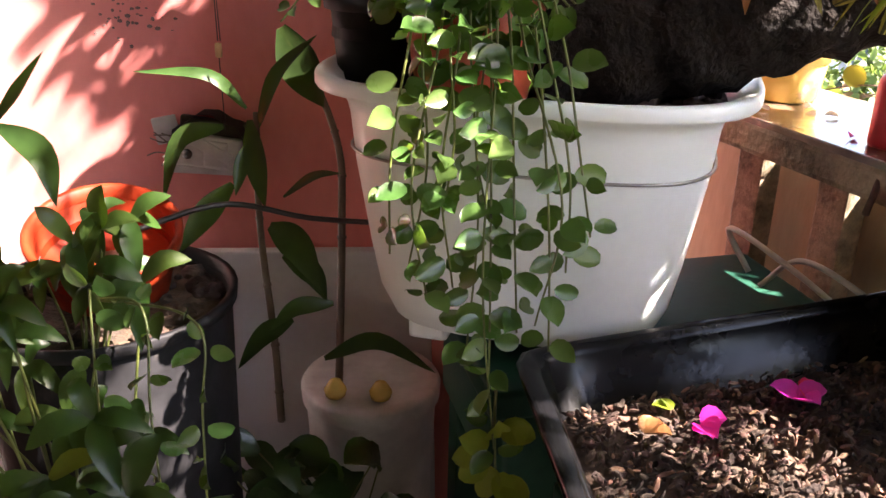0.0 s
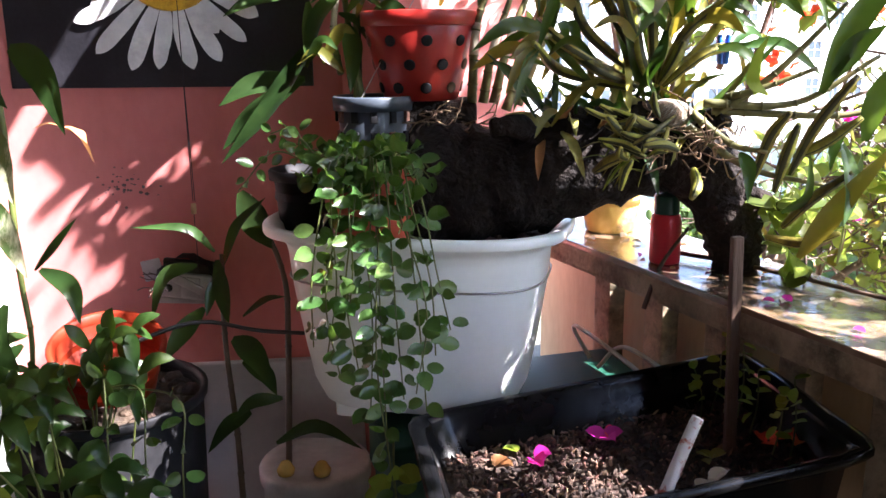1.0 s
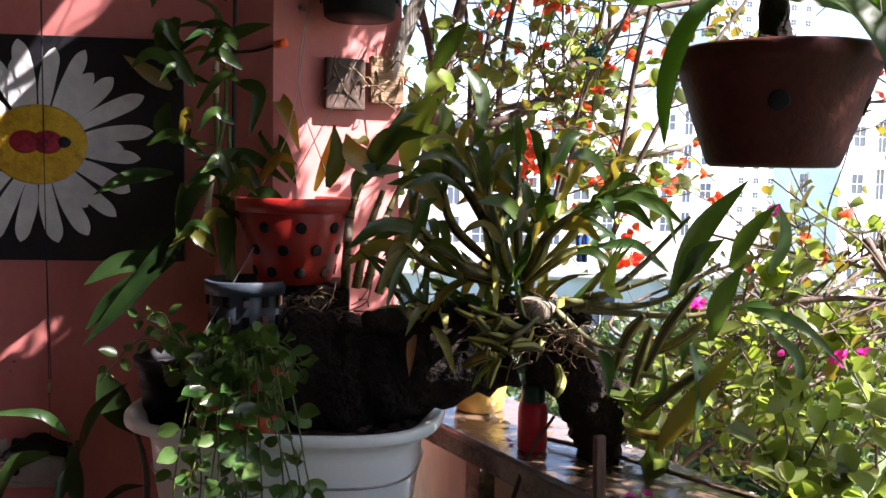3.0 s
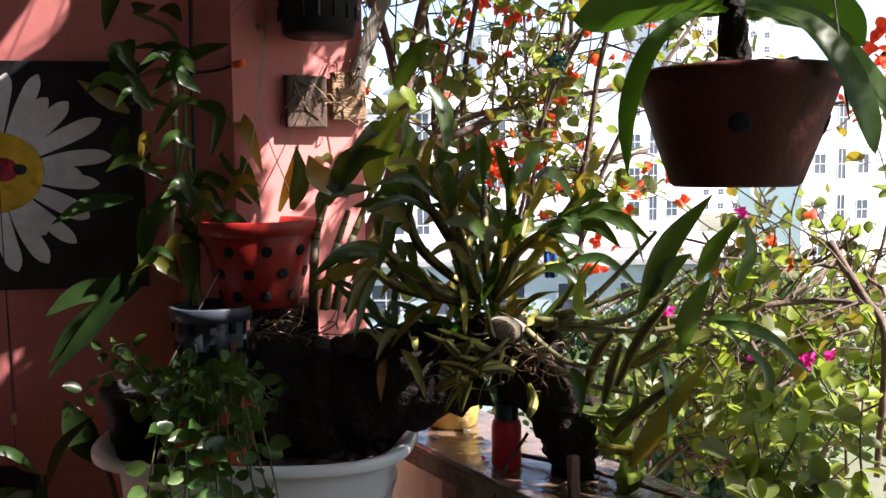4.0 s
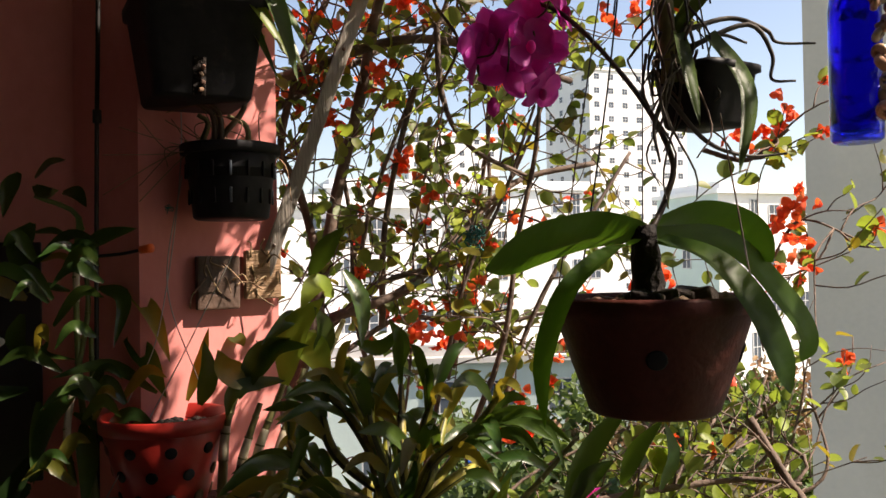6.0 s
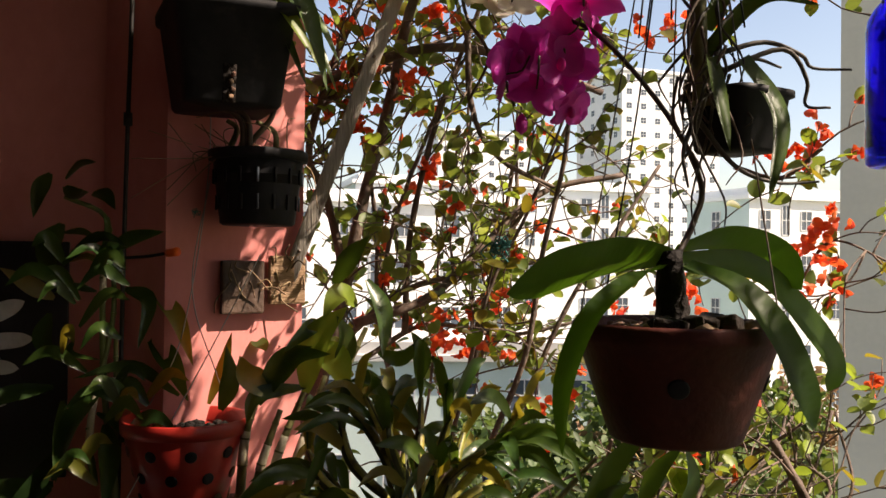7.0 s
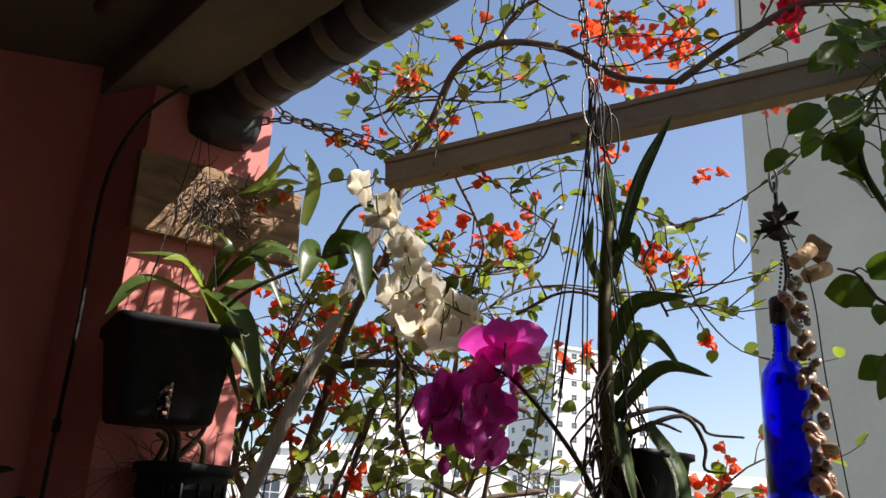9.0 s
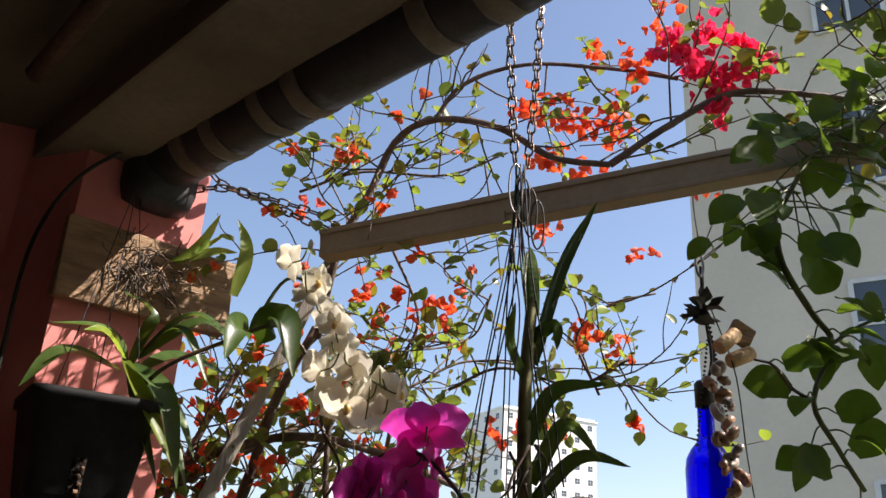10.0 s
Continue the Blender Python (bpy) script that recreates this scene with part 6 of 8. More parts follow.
ARMS.append(([(0.961, 1.450, 1.548), (0.999, 1.400, 1.559), (1.025, 1.350, 1.630), (1.090, 1.300, 1.598)], 0.0024))
ARMS.append(([(0.681, 1.450, 2.021), (0.755, 1.400, 2.057), (0.861, 1.350, 2.032), (0.935, 1.300, 2.074)], 0.004))
# flower spots
SPOTS_O.append((0.295, 1.600, 2.026))
SPOTS_O.append((0.383, 1.600, 1.974))
SPOTS_O.append((0.411, 1.580, 1.874))
SPOTS_O.append((0.348, 1.600, 1.817))
SPOTS_O.append((0.471, 1.600, 1.990))
SPOTS_O.append((0.465, 1.650, 1.740))
SPOTS_O.append((0.510, 1.750, 1.467))
SPOTS_O.append((0.553, 1.750, 1.436))
SPOTS_O.append((0.477, 1.750, 1.488))
SPOTS_O.append((0.841, 1.500, 1.990))
SPOTS_O.append((0.779, 1.500, 1.966))
SPOTS_O.append((0.942, 1.380, 1.778))
SPOTS_O.append((0.977, 1.360, 1.759))
SPOTS_O.append((0.989, 1.320, 1.790))
SPOTS_O.append((1.057, 1.380, 1.657))
SPOTS_O.append((0.999, 1.400, 1.550))
SPOTS_O.append((0.990, 1.400, 1.612))
SPOTS_O.append((0.707, 1.750, 1.310))
SPOTS_O.append((0.929, 1.600, 1.540))
SPOTS_O.append((0.832, 1.700, 1.503))
SPOTS_O.append((0.316, 1.600, 1.969))
SPOTS_O.append((0.629, 1.480, 2.149))
SPOTS_O.append((0.673, 1.460, 2.171))
SPOTS_O.append((0.587, 1.480, 2.173))
SPOTS_O.append((0.526, 1.480, 2.173))
SPOTS_O.append((0.551, 1.480, 2.117))
SPOTS_O.append((0.411, 1.480, 2.319))
SPOTS_O.append((0.898, 1.350, 2.125))
SPOTS_O.append((0.972, 1.320, 2.283))
SPOTS_O.append((0.934, 1.340, 2.099))
SPOTS_O.append((0.793, 1.250, 2.493))
SPOTS_O.append((0.830, 1.220, 2.436))
SPOTS_O.append((0.922, 1.150, 2.592))
SPOTS_O.append((0.878, 1.170, 2.524))
SPOTS_O.append((0.857, 1.170, 2.552))
SPOTS_O.append((0.778, 1.300, 2.268))
SPOTS_O.append((0.405, 1.550, 1.868))
SPOTS_O.append((0.447, 1.500, 1.973))
SPOTS_O.append((1.030, 1.200, 2.351))
SPOTS_O.append((0.821, 1.220, 2.585))
SPOTS_O.append((0.915, 1.120, 2.627))
SPOTS_O.append((0.492, 1.700, 1.486))
SPOTS_O.append((0.549, 1.720, 1.443))
SPOTS_O.append((0.513, 1.750, 1.443))
SPOTS_O.append((0.613, 1.750, 1.515))
SPOTS_O.append((0.650, 1.600, 1.295))
SPOTS_O.append((0.467, 1.650, 1.739))
SPOTS_O.append((0.863, 1.500, 1.269))
SPOTS_O.append((0.983, 1.300, 1.644))
SPOTS_O.append((0.989, 1.320, 1.593))
for k in range(9):
    SPOTS_O.append((0.70 + 0.026 * k, 1.2 + 0.03 * (k % 3), 2.42 + 0.05 * math.sin(k * 2.2)))
SPOTS_R.append((0.960, 1.080, 2.568))
SPOTS_R.append((1.009, 1.060, 2.547))
SPOTS_R.append((0.933, 1.080, 2.484))
SPOTS_R.append((0.981, 1.060, 2.475))
SPOTS_R.append((1.030, 1.050, 2.514))
SPOTS_R.append((0.919, 1.100, 2.536))
SPOTS_R.append((0.961, 1.080, 2.440))
SPOTS_M.append((0.670, 1.350, 1.240))
SPOTS_M.append((0.796, 1.300, 1.168))
SPOTS_M.append((0.863, 1.280, 1.177))
SPOTS_M.append((0.886, 1.260, 1.189))
SPOTS_M.append((0.872, 1.500, 1.378))
SPOTS_M.append((0.719, 1.400, 1.112))
SPOTS_M.append((0.859, 1.300, 1.105))
SPOTS_M.append((0.770, 1.300, 1.036))
# large-leaved vine
VINE = [(0.864, 0.86, 2.125), (0.870, 0.86, 2.070), (0.906, 0.86, 2.015), (0.927, 0.86, 1.985), (0.892, 0.86, 1.916), (0.916, 0.86, 1.870), (0.947, 0.86, 1.826)]
VINE2 = [(0.927, 0.86, 1.985), (0.965, 0.86, 2.01), (1.013, 0.86, 2.032), (1.06, 0.86, 2.04)]
VINE3 = [(1.16, 0.88, 2.42), (1.067, 0.87, 2.332), (0.95, 0.86, 2.25), (0.864, 0.86, 2.125)]
VINE4 = [(0.892, 0.86, 1.916), (0.86, 0.855, 1.925), (0.835, 0.85, 1.945), (0.811, 0.85, 1.948)]
# unseen arms added along the railing, out over the street, to block sun
for s, o, z, up in ((1.0, 0.4, 2.35, 0.1), (1.25, 0.4, 2.05, 0.1), (1.3, 0.45, 1.65, 0.1), (1.5, 0.4, 2.3, 0.0), (1.6, 0.45, 1.85, 0.0)):
    ARMS.append(([tuple(rp(s + k * 0.22, o + 0.05 * math.sin(k * 1.7 + s), z + up * k * 0.3 + 0.05 * math.sin(k * 2.3 + z))) for k in range(4)], 0.006))

# further unseen arms, added to shade shrub, planter and rail
for k in range(14):
    s, o, z = 1.0 + 0.1 * (k % 5), 0.3 + 0.12 * (k % 4), 1.25 + 0.1 * k
    ARMS.append(([tuple(rp(s + j * 0.3, o + 0.07 * math.sin(j * 1.9 + k), z + 0.06 * math.sin(j * 2.1 + k * 1.3))) for j in range(5)], 0.006))
for k in range(8):
    s, o, z = 1.1 + 0.12 * (k % 4), 0.3 + 0.09 * (k % 3), 2.12 + 0.07 * k
    ARMS.append(([tuple(rp(s + j * 0.2, o + 0.06 * math.sin(j * 1.9 + k), z + 0.05 * math.sin(j * 2.1 + k * 1.3))) for j in range(5)], 0.006))
ca = random.Random(83)
for k in range(11):
    x, y, z = ca.uniform(0.27, 0.62), ca.uniform(1.52, 1.8), ca.uniform(1.15, 1.5)
    pts_, lean = [(x, y, z)], ca.uniform(-0.1, 0.45)
    for j in range(4):
        lean += ca.uniform(-0.25, 0.3)
        x, y, z = x + 0.13 * math.sin(lean), y + ca.uniform(-0.03, 0.02), z + 0.16 * math.cos(lean)
        pts_.append((x, y, z))
    ARMS.insert(0, (pts_, ca.uniform(0.003, 0.006)))
# unseen arms farther out, added to keep sun off the white and red pots
for k in range(14):
    x, y, z = 1.1 + 0.05 * (k % 3), 0.58 + 0.11 * (k % 4), 1.6 + 0.08 * k
    ARMS.append(([(x + 0.13 * j, y - 0.05 * j + 0.04 * math.sin(j * 2 + k), z + 0.13 * j + 0.05 * math.sin(j * 1.7 + k)) for j in range(4)], 0.006))
# more unseen arms, added to shade the leafy shrub
for k in range(9):
    ARMS.append(([tuple(rp(1.1 + 0.07 * (k % 4) + 0.15 * j, 0.2 + 0.11 * (k % 4) + 0.04 * math.sin(j * 1.9 + k), 2.26 + 0.07 * k + 0.04 * math.sin(j * 2.1 + k))) for j in range(4)], 0.005))
for k in range(12):
    a = ca.uniform(0, 1)
    ARMS.insert(0, ([(0.62 + 0.5 * a + ca.uniform(-0.03, 0.03), 1.3 + ca.uniform(0, 0.35), 0.95 + ca.uniform(0, 0.08)), (0.68 + 0.4 * a, 1.35 + ca.uniform(0, 0.3), 1.08 + ca.uniform(-0.03, 0.05)), (0.62 + 0.5 * ca.random(), 1.35 + ca.uniform(0, 0.3), 1.2 + ca.uniform(-0.03, 0.06)), (0.66 + 0.5 * ca.random(), 1.35 + ca.uniform(0, 0.3), 1.3 + ca.uniform(0, 0.06))], 0.0038))
bg = plant("bougainvillea", "sprawling bougainvillea with bare twigs, green leaves and orange bracts", "climber", (0.5, 1.62, 1.0))
br = random.Random(81)
LEAF_SPOTS = []
for pts, r in ARMS:
    b = bmesh.new()
    tube(b, pts, r * (0.7 if pts[0][2] > 2.0 else 1.05), r * (0.5 if pts[0][2] > 2.0 else 0.65), 8, 26, 0.12, br)
    part("branch", local(b, bg), TWIG, bg)
TW = bmesh.new()


# sun spots set on the end wall to fit the camera's view, cleared of growth: x, z and half sizes
WALL_SUN = [(-0.287, 1.241, 0.04, 0.034), (-0.205, 1.224, 0.013, 0.036), (-0.355, 1.237, 0.013, 0.013), (-0.316, 1.175, 0.012, 0.016), (-0.411, 1.111, 0.025, 0.027), (-0.368, 1.091, 0.012, 0.011),
            (-0.485, 1.129, 0.022, 0.022), (-0.474, 1.004, 0.054, 0.04), (-0.503, 1.2, 0.02, 0.04), (-0.497, 0.899, 0.014, 0.014), (-0.504, 1.25, 0.062, 0.024), (-0.472, 1.126, 0.02, 0.02), (-0.56, 1.107, 0.027, 0.054),
            (-0.586, 1.2, 0.027, 0.08), (-0.568, 0.947, 0.022, 0.022), (-0.237, 1.655, 0.055, 0.05), (-0.269, 1.557, 0.06, 0.05), (-0.168, 1.568, 0.011, 0.04), (-0.302, 1.491, 0.02, 0.03)]
# streaks of sun wanted on the white pot, in the same layout
POT_SUN = [(0.183, 1.035, 0.006, 0.024), (0.209, 1.039, 0.008, 0.022), (0.166, 0.958, 0.008, 0.018), (0.133, 1.024, 0.007, 0.014)]


def falls(p, y):
    """Where the shadow of a point falls on an upright plane across the balcony."""
    return p - sun_dir * ((p.y - y) / sun_dir.y)


def sun_gap(p, wide=1.0):
    """True where growth is left out so that sun lands on chosen spots of the end wall, the pillar and the plants."""
    if p.y > 1.45:
        return False
    w = falls(p, 1.495)
    if -1.15 < w.x < -0.61 and w.z > 0.4:
        return True
    if any(((w.x - x) / (rx * wide + 0.008)) ** 2 + ((w.z - z) / (rz * wide + 0.006)) ** 2 < 1 for x, z, rx, rz in WALL_SUN):
        return True
    w = falls(p, 1.42)
    if 0.1 < w.x < 0.28 and 1.3 < w.z < 2.3 and noise.noise((w.x * 19, w.z * 19, 3)) > 0.18:
        return True
    if p.y > 1.1:
        return False
    w = p - sun_dir * ((p.z - 0.89) / sun_dir.z)
    if 0.1 < w.x < 0.55 and 0.8 < w.y < 1.05 and noise.noise((w.x * 15, w.y * 15, 9)) > -0.05:
        return True
    w = falls(p, 1.13)
    if any(abs(w.x - x - 0.35 * (w.z - z)) < rx + 0.002 and abs(w.z - z) < rz for x, z, rx, rz in POT_SUN):
        return True
    if 0.26 < w.x < 0.7 and 1.12 < w.z < 1.58 and noise.noise((w.x * 13, w.z * 13, 7)) > -0.12:
        return True
    return False


def light_wanted(p):
    """True where the outer growth is left out to keep sun on the blooms and the hanging pots."""
    w = falls(p, 1.08)
    if 0.32 < w.x < 0.66 and 1.68 < w.z < 2.12:
        return True
    w = falls(p, 0.87)
    if 0.36 < w.x < 0.72 and 1.5 < w.z < 1.64:
        return True
    return 0.34 < w.x < 0.78 and 1.44 < w.z < 2.0 and noise.noise((w.x * 11, w.z * 11, 5)) > -0.2


def twig(p, d, ln, r, depth, leaf_p):
    if sun_gap(p, 0.8) or (p.x > 1.1 and light_wanted(p)):
        return
    pts = [p]
    for k in range(3):
        d = (d + rand_dir(br) * 0.45 + Vector((0, 0, 0.06))).normalized()
        pts.append(pts[-1] + d * ln / 3)
    tube(TW, pts, r, r * 0.55, 5, 9)
    line = spline(pts, 10)
    for i in range(2, 11):
        if br.random() < leaf_p:
            LEAF_SPOTS.append((line[i], (line[i] - line[i - 1]).normalized()))
    if depth:
        for k in range(br.randint(1, 3)):
            i = br.randint(3, 9)
            twig(line[i], (d + rand_dir(br) * 0.9).normalized(), ln * 0.6, r * 0.7, depth - 1, leaf_p)


for j, (pts, r) in enumerate(ARMS):
    line = spline(pts, 30)
    total = sum((line[i + 1] - line[i]).length for i in range(30))
    # the unseen arms carry denser leaves, since they serve to block sun
    outer, street, sun_blocker = 12 <= j < 23, j >= len(ARMS) - 50, j >= len(ARMS) - 23
    for k in range(int(total / (0.12 if outer else 0.11 if j < 12 else 0.024 if sun_blocker else 0.034))):
        i = br.randint(1, 29)
        d = (line[i + 1] - line[i]).normalized()
        twig(line[i], (d * 0.5 + rand_dir(br)).normalized(), br.uniform(0.09, 0.24), 0.0018, 1, 0.4 if outer else 0.8 if sun_blocker else (0.65 if line[i].z > 2.08 else 0.5 if line[i].z > 1.75 else 0.28) if street else 0.3 if line[i].z < 1.35 else 0.25 + 0.16 * (line[i].z > 2.05))
part("twig_growth", local(TW, bg), TWIG, bg, kind="stuff")


def near_view(p):
    """Keeps leaves out of the near part of the camera's view, where the pots hang."""
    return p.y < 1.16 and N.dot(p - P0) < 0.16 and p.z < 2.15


LEAF_SPOTS = [q for q in LEAF_SPOTS if not near_view(q[0]) and not sun_gap(q[0]) and not (q[0].x > 0.95 and light_wanted(q[0]))]
br.shuffle(LEAF_SPOTS)
BG_MESH = []
for k in range(4):
    b = bmesh.new()
    ln = (0.03, 0.026, 0.033, 0.022)[k]
    disc_leaf(b, Vector((0, 0, 0)), Vector((1, 0, 0)), Vector((0, 0, 1)), ln, ln * 0.8, 0.1 + 0.05 * k)
    BG_MESH.append(mesh_of("leaf", b, LEAF_LT if k == 3 else LEAF_BG))
rest = bmesh.new()
for k, (p, d) in enumerate(LEAF_SPOTS):
    al = (d * 0.4 + rand_dir(br)).normalized()
    nr = (Vector((0, 0, 1)) + rand_dir(br) * 0.9).normalized()
    if k < 230 and p.y > 1.0:
        sd = al.cross(nr).normalized()
        nz = sd.cross(al)
        o = new("leaf", BG_MESH[k % 4])
        o.parent = bg
        m = Matrix((al, -sd, nz)).transposed().to_4x4()
        m.translation = p - Vector(bg.location)
        o.matrix_local = m @ Matrix.Scale(br.uniform(0.7, 1.15), 4)
    else:
        ln = br.uniform(0.016, 0.033) if p.z < 2.05 or br.random() < 0.3 else br.uniform(0.011, 0.022)
        disc_leaf(rest, p, al, nr, ln, ln * br.uniform(0.7, 0.9), 0.15, br.choice((0, 0, 0, 0, 0, 0, 0, 1, 2, 2)))
part("leaves", local(rest, bg), [LEAF_BG, LEAF_LT, LEAF_YL], bg, kind="stuff")
# young shoots with broad fresh leaves over the low branches
SHOOTS = [((0.79, 1.32, 1.245), (0.83, 1.32, 1.325)), ((0.76, 1.33, 1.235), (0.79, 1.31, 1.30)), ((0.85, 1.31, 1.255), (0.90, 1.31, 1.19)), ((0.81, 1.31, 1.25), (0.87, 1.31, 1.21)), ((0.93, 1.25, 1.25), (0.985, 1.27, 1.20)),
          ((0.92, 1.22, 1.15), (0.97, 1.27, 1.17)), ((0.80, 1.36, 1.04), (0.84, 1.33, 1.15)), ((0.86, 1.36, 1.06), (0.90, 1.33, 1.10)), ((0.98, 1.33, 1.10), (1.02, 1.32, 1.06)), ((0.74, 1.36, 1.03), (0.75, 1.32, 1.15)), ((0.90, 1.37, 1.06), (0.93, 1.34, 1.13))]
sh = random.Random(17)
YOUNG = []
for ln in (0.036, 0.03, 0.041):
    b = bmesh.new()
    disc_leaf(b, Vector((0, 0, 0)), Vector((1, 0, 0)), Vector((0, 0, 1)), ln, ln * 0.78, 0.16)
    YOUNG.append(mesh_of("leaf", b, LEAF_LT))
for base, tip in SHOOTS:
    base, tip = Vector(base), Vector(tip)
    line = spline([base, base.lerp(tip, 0.5) + rand_dir(sh) * 0.012, tip], 9)
    b = bmesh.new()
    tube(b, line, 0.0016, 0.0009, 5, 9)
    part("shoot", local(b, bg), TWIG, bg)
    for i in range(2, 10):
        al = ((line[i] - line[i - 1]).normalized() * 0.5 + rand_dir(sh) + Vector((0, 0, -0.2))).normalized()
        nr = (Vector((0.3, -0.5, 0.8)) + rand_dir(sh) * 0.6).normalized()
        sd = al.cross(nr).normalized()
        o = new("leaf", YOUNG[i % 3])
        o.parent = bg
        m = Matrix((al, -sd, sd.cross(al))).transposed().to_4x4()
        m.translation = line[i] - Vector(bg.location)
        o.matrix_local = m @ Matrix.Scale(sh.uniform(0.75, 1.15), 4)


BRACT_MESH = {}


def bract_cluster(at, spread, count, size, material, label):
    """Three-leaved papery bracts, each a part of its own."""
    if material.name not in BRACT_MESH:
        BRACT_MESH[material.name] = []
        for v in range(3):
            b = bmesh.new()
            for j in range(3):
                d = Vector((math.cos(j * 2.094), math.sin(j * 2.094), 0))
                q = br.uniform(0.8, 1.15)
                disc_leaf(b, Vector((0, 0, 0)), (d + Vector((0, 0, 0.45 + 0.3 * v))).normalized(), Vector((0, 0, 1)) - d, q, q * 0.9, 0.2)
            BRACT_MESH[material.name].append(mesh_of("bract", b, material))
    for k in range(count):
        o = tagged(new("bract", BRACT_MESH[material.name][k % 3]), label)
        o.parent = bg
        c = Vector(at) - Vector(bg.location) + rand_dir(br) * spread * br.random() ** 0.6
        o.matrix_local = Matrix.Translation(c) @ rand_dir(br).to_track_quat("Z", "Y").to_matrix().to_4x4() @ Matrix.Scale(size * br.uniform(0.75, 1.15), 4)


for p in SPOTS_O:
    bract_cluster(p, 0.034, br.randint(6, 10), 0.0145, BRACT_O, "orange papery bract")
for p, d in br.sample([q for q in LEAF_SPOTS if q[0].y > 1.2 and q[0].z > 1.3], 190):
    bract_cluster(p + d * 0.01, 0.012, br.randint(1, 3), 0.014, BRACT_O, "orange papery bract")
for p in SPOTS_R:
    bract_cluster(p, 0.036, 24, 0.0165, BRACT_R, "crimson papery bract")
for p in SPOTS_M:
    bract_cluster(p, 0.016, 4, 0.0125, BRACT_M, "magenta papery bract")

# large-leaved vine hanging at the open side
vi = plant("large_leaved_vine", "hanging vine with large round green leaves", "climber", (0.98, 0.86, 2.0))
for line_, r, count, spread in ((VINE, 0.0042, 22, 0.024), (VINE2, 0.0025, 9, 0.022), (VINE3, 0.0045, 84, 0.065), (VINE4, 0.0022, 2, 0.012)):
    b = bmesh.new()
    tube(b, line_, r, r * 0.6, 8, 24, 0.08, br)
    part("stem", local(b, vi), STEM if line_ is not VINE4 else TWIG, vi)
    pts = spline(line_, 40)
    for i in range(count):
        d = (Vector((1 if i % 2 else -1, 0, 0)) + rand_dir(br) * 0.9 + Vector((0, -0.1, -0.15))).normalized()
        q = pts[int((i + 0.5) / count * 40)]
        p = q + d * spread * br.uniform(0.6, 1.3) + Vector((0, 0, -0.004))
        b = bmesh.new()
        tube(b, [q, (p + q) / 2 + Vector((0, 0, 0.005)), p], 0.0012, 0.0009, 5, 5)
        part("leaf_stalk", local(b, vi), STEM, vi)
        ln = br.uniform(0.032, 0.052)
        d = (d + rand_dir(br) * 0.5 + Vector((0, 0, -0.25))).normalized()
        b = bmesh.new()
        blade(b, [p, p + d * ln * 0.5 + Vector((0, 0, 0.003)), p + d * ln + Vector((0, 0, -0.006))], ln * 0.8, 0.22, 12, (Vector((0, -0.9, 0.6)) + rand_dir(br) * 0.7), base=0.5, tip=1.5, widest=0.42, wave=0.05)
        part("leaf", local(b, vi), LEAF_VI, vi)

# bright shrub with young leaves along the rail
ys = plant("rail_shrub", "bright green young shoots growing over the rail", "shrub", (0.66, 1.05, 1.0))
yr = random.Random(91)
for k in range(38):
    p0 = rp(yr.uniform(0.42, 1.0), yr.uniform(0.1, 0.36), yr.uniform(1.06, 1.09))
    p1 = p0 + Vector((yr.uniform(-0.05, 0.08), yr.uniform(-0.05, 0.05), yr.uniform(0.04, 0.13)))
    b = bmesh.new()
    mid = (p0 + p1) / 2 + rand_dir(yr) * 0.02
    tube(b, [p0, mid, p1], 0.0018, 0.001, 5, 8)
    part("shoot", local(b, ys), STEM if k % 2 else TWIG, ys)
    line = spline([p0, mid, p1], 8)
    for i in range(3, 9):
        for sg in range(2):
            d = rand_dir(yr)
            ln = yr.uniform(0.018, 0.038)
            b = bmesh.new()
            disc_leaf(b, line[i], d, Vector((0, -0.4, 1)) + rand_dir(yr) * 0.7, ln, ln * 0.72, 0.2)
            part("leaf", local(b, ys), LEAF_LT if yr.random() < 0.3 else LEAF_BG, ys)

# seedlings in the planter
for k in range(7):
    sp = plant("seedling", "small green seedling sprouting in the planter soil", "seedling")
    x, y = yr.uniform(0.09, LX - 0.05), yr.uniform(-0.06, LY - 0.05)
    sp.matrix_world = PLM @ pose(x, y, -0.05)
    b = bmesh.new()
    top = Vector((yr.uniform(-0.03, 0.03), yr.uniform(-0.02, 0.02), yr.uniform(0.06, 0.11)))
    tube(b, [(0, 0, 0), top * 0.5 + Vector((0.005, 0, 0)), top], 0.0012, 0.0008, 5, 6)
    part("stem", b, STEM, sp)
    for j in range(7):
        b = bmesh.new()
        q = top * (0.4 + 0.6 * j / 6)
        disc_leaf(b, q, rand_dir(yr, 0.4), Vector((0, 0, 1)) + rand_dir(yr) * 0.4, 0.017, 0.012, 0.15)
        part("leaf", b, LEAF_LT, sp)

# ---- blind, beam, chains and hanging things ----
bl = thing("roller_blind", "rolled dark blind with tan bands under the edge beam", "blind", (0.2, 1.46, 2.3))
BD = Vector((math.sin(radians(27)), -math.cos(radians(27)), 0))
B0 = Vector((0.172, 1.452, 2.325))
k, pos_ = 0, 0.0
lengths = [0.10, 0.03, 0.05, 0.03, 0.09, 0.025, 0.05, 0.03, 0.2, 0.03, 0.06, 0.035, 0.22, 0.03, 0.07, 0.03, 0.3, 0.04, 0.06, 0.04, 0.5]
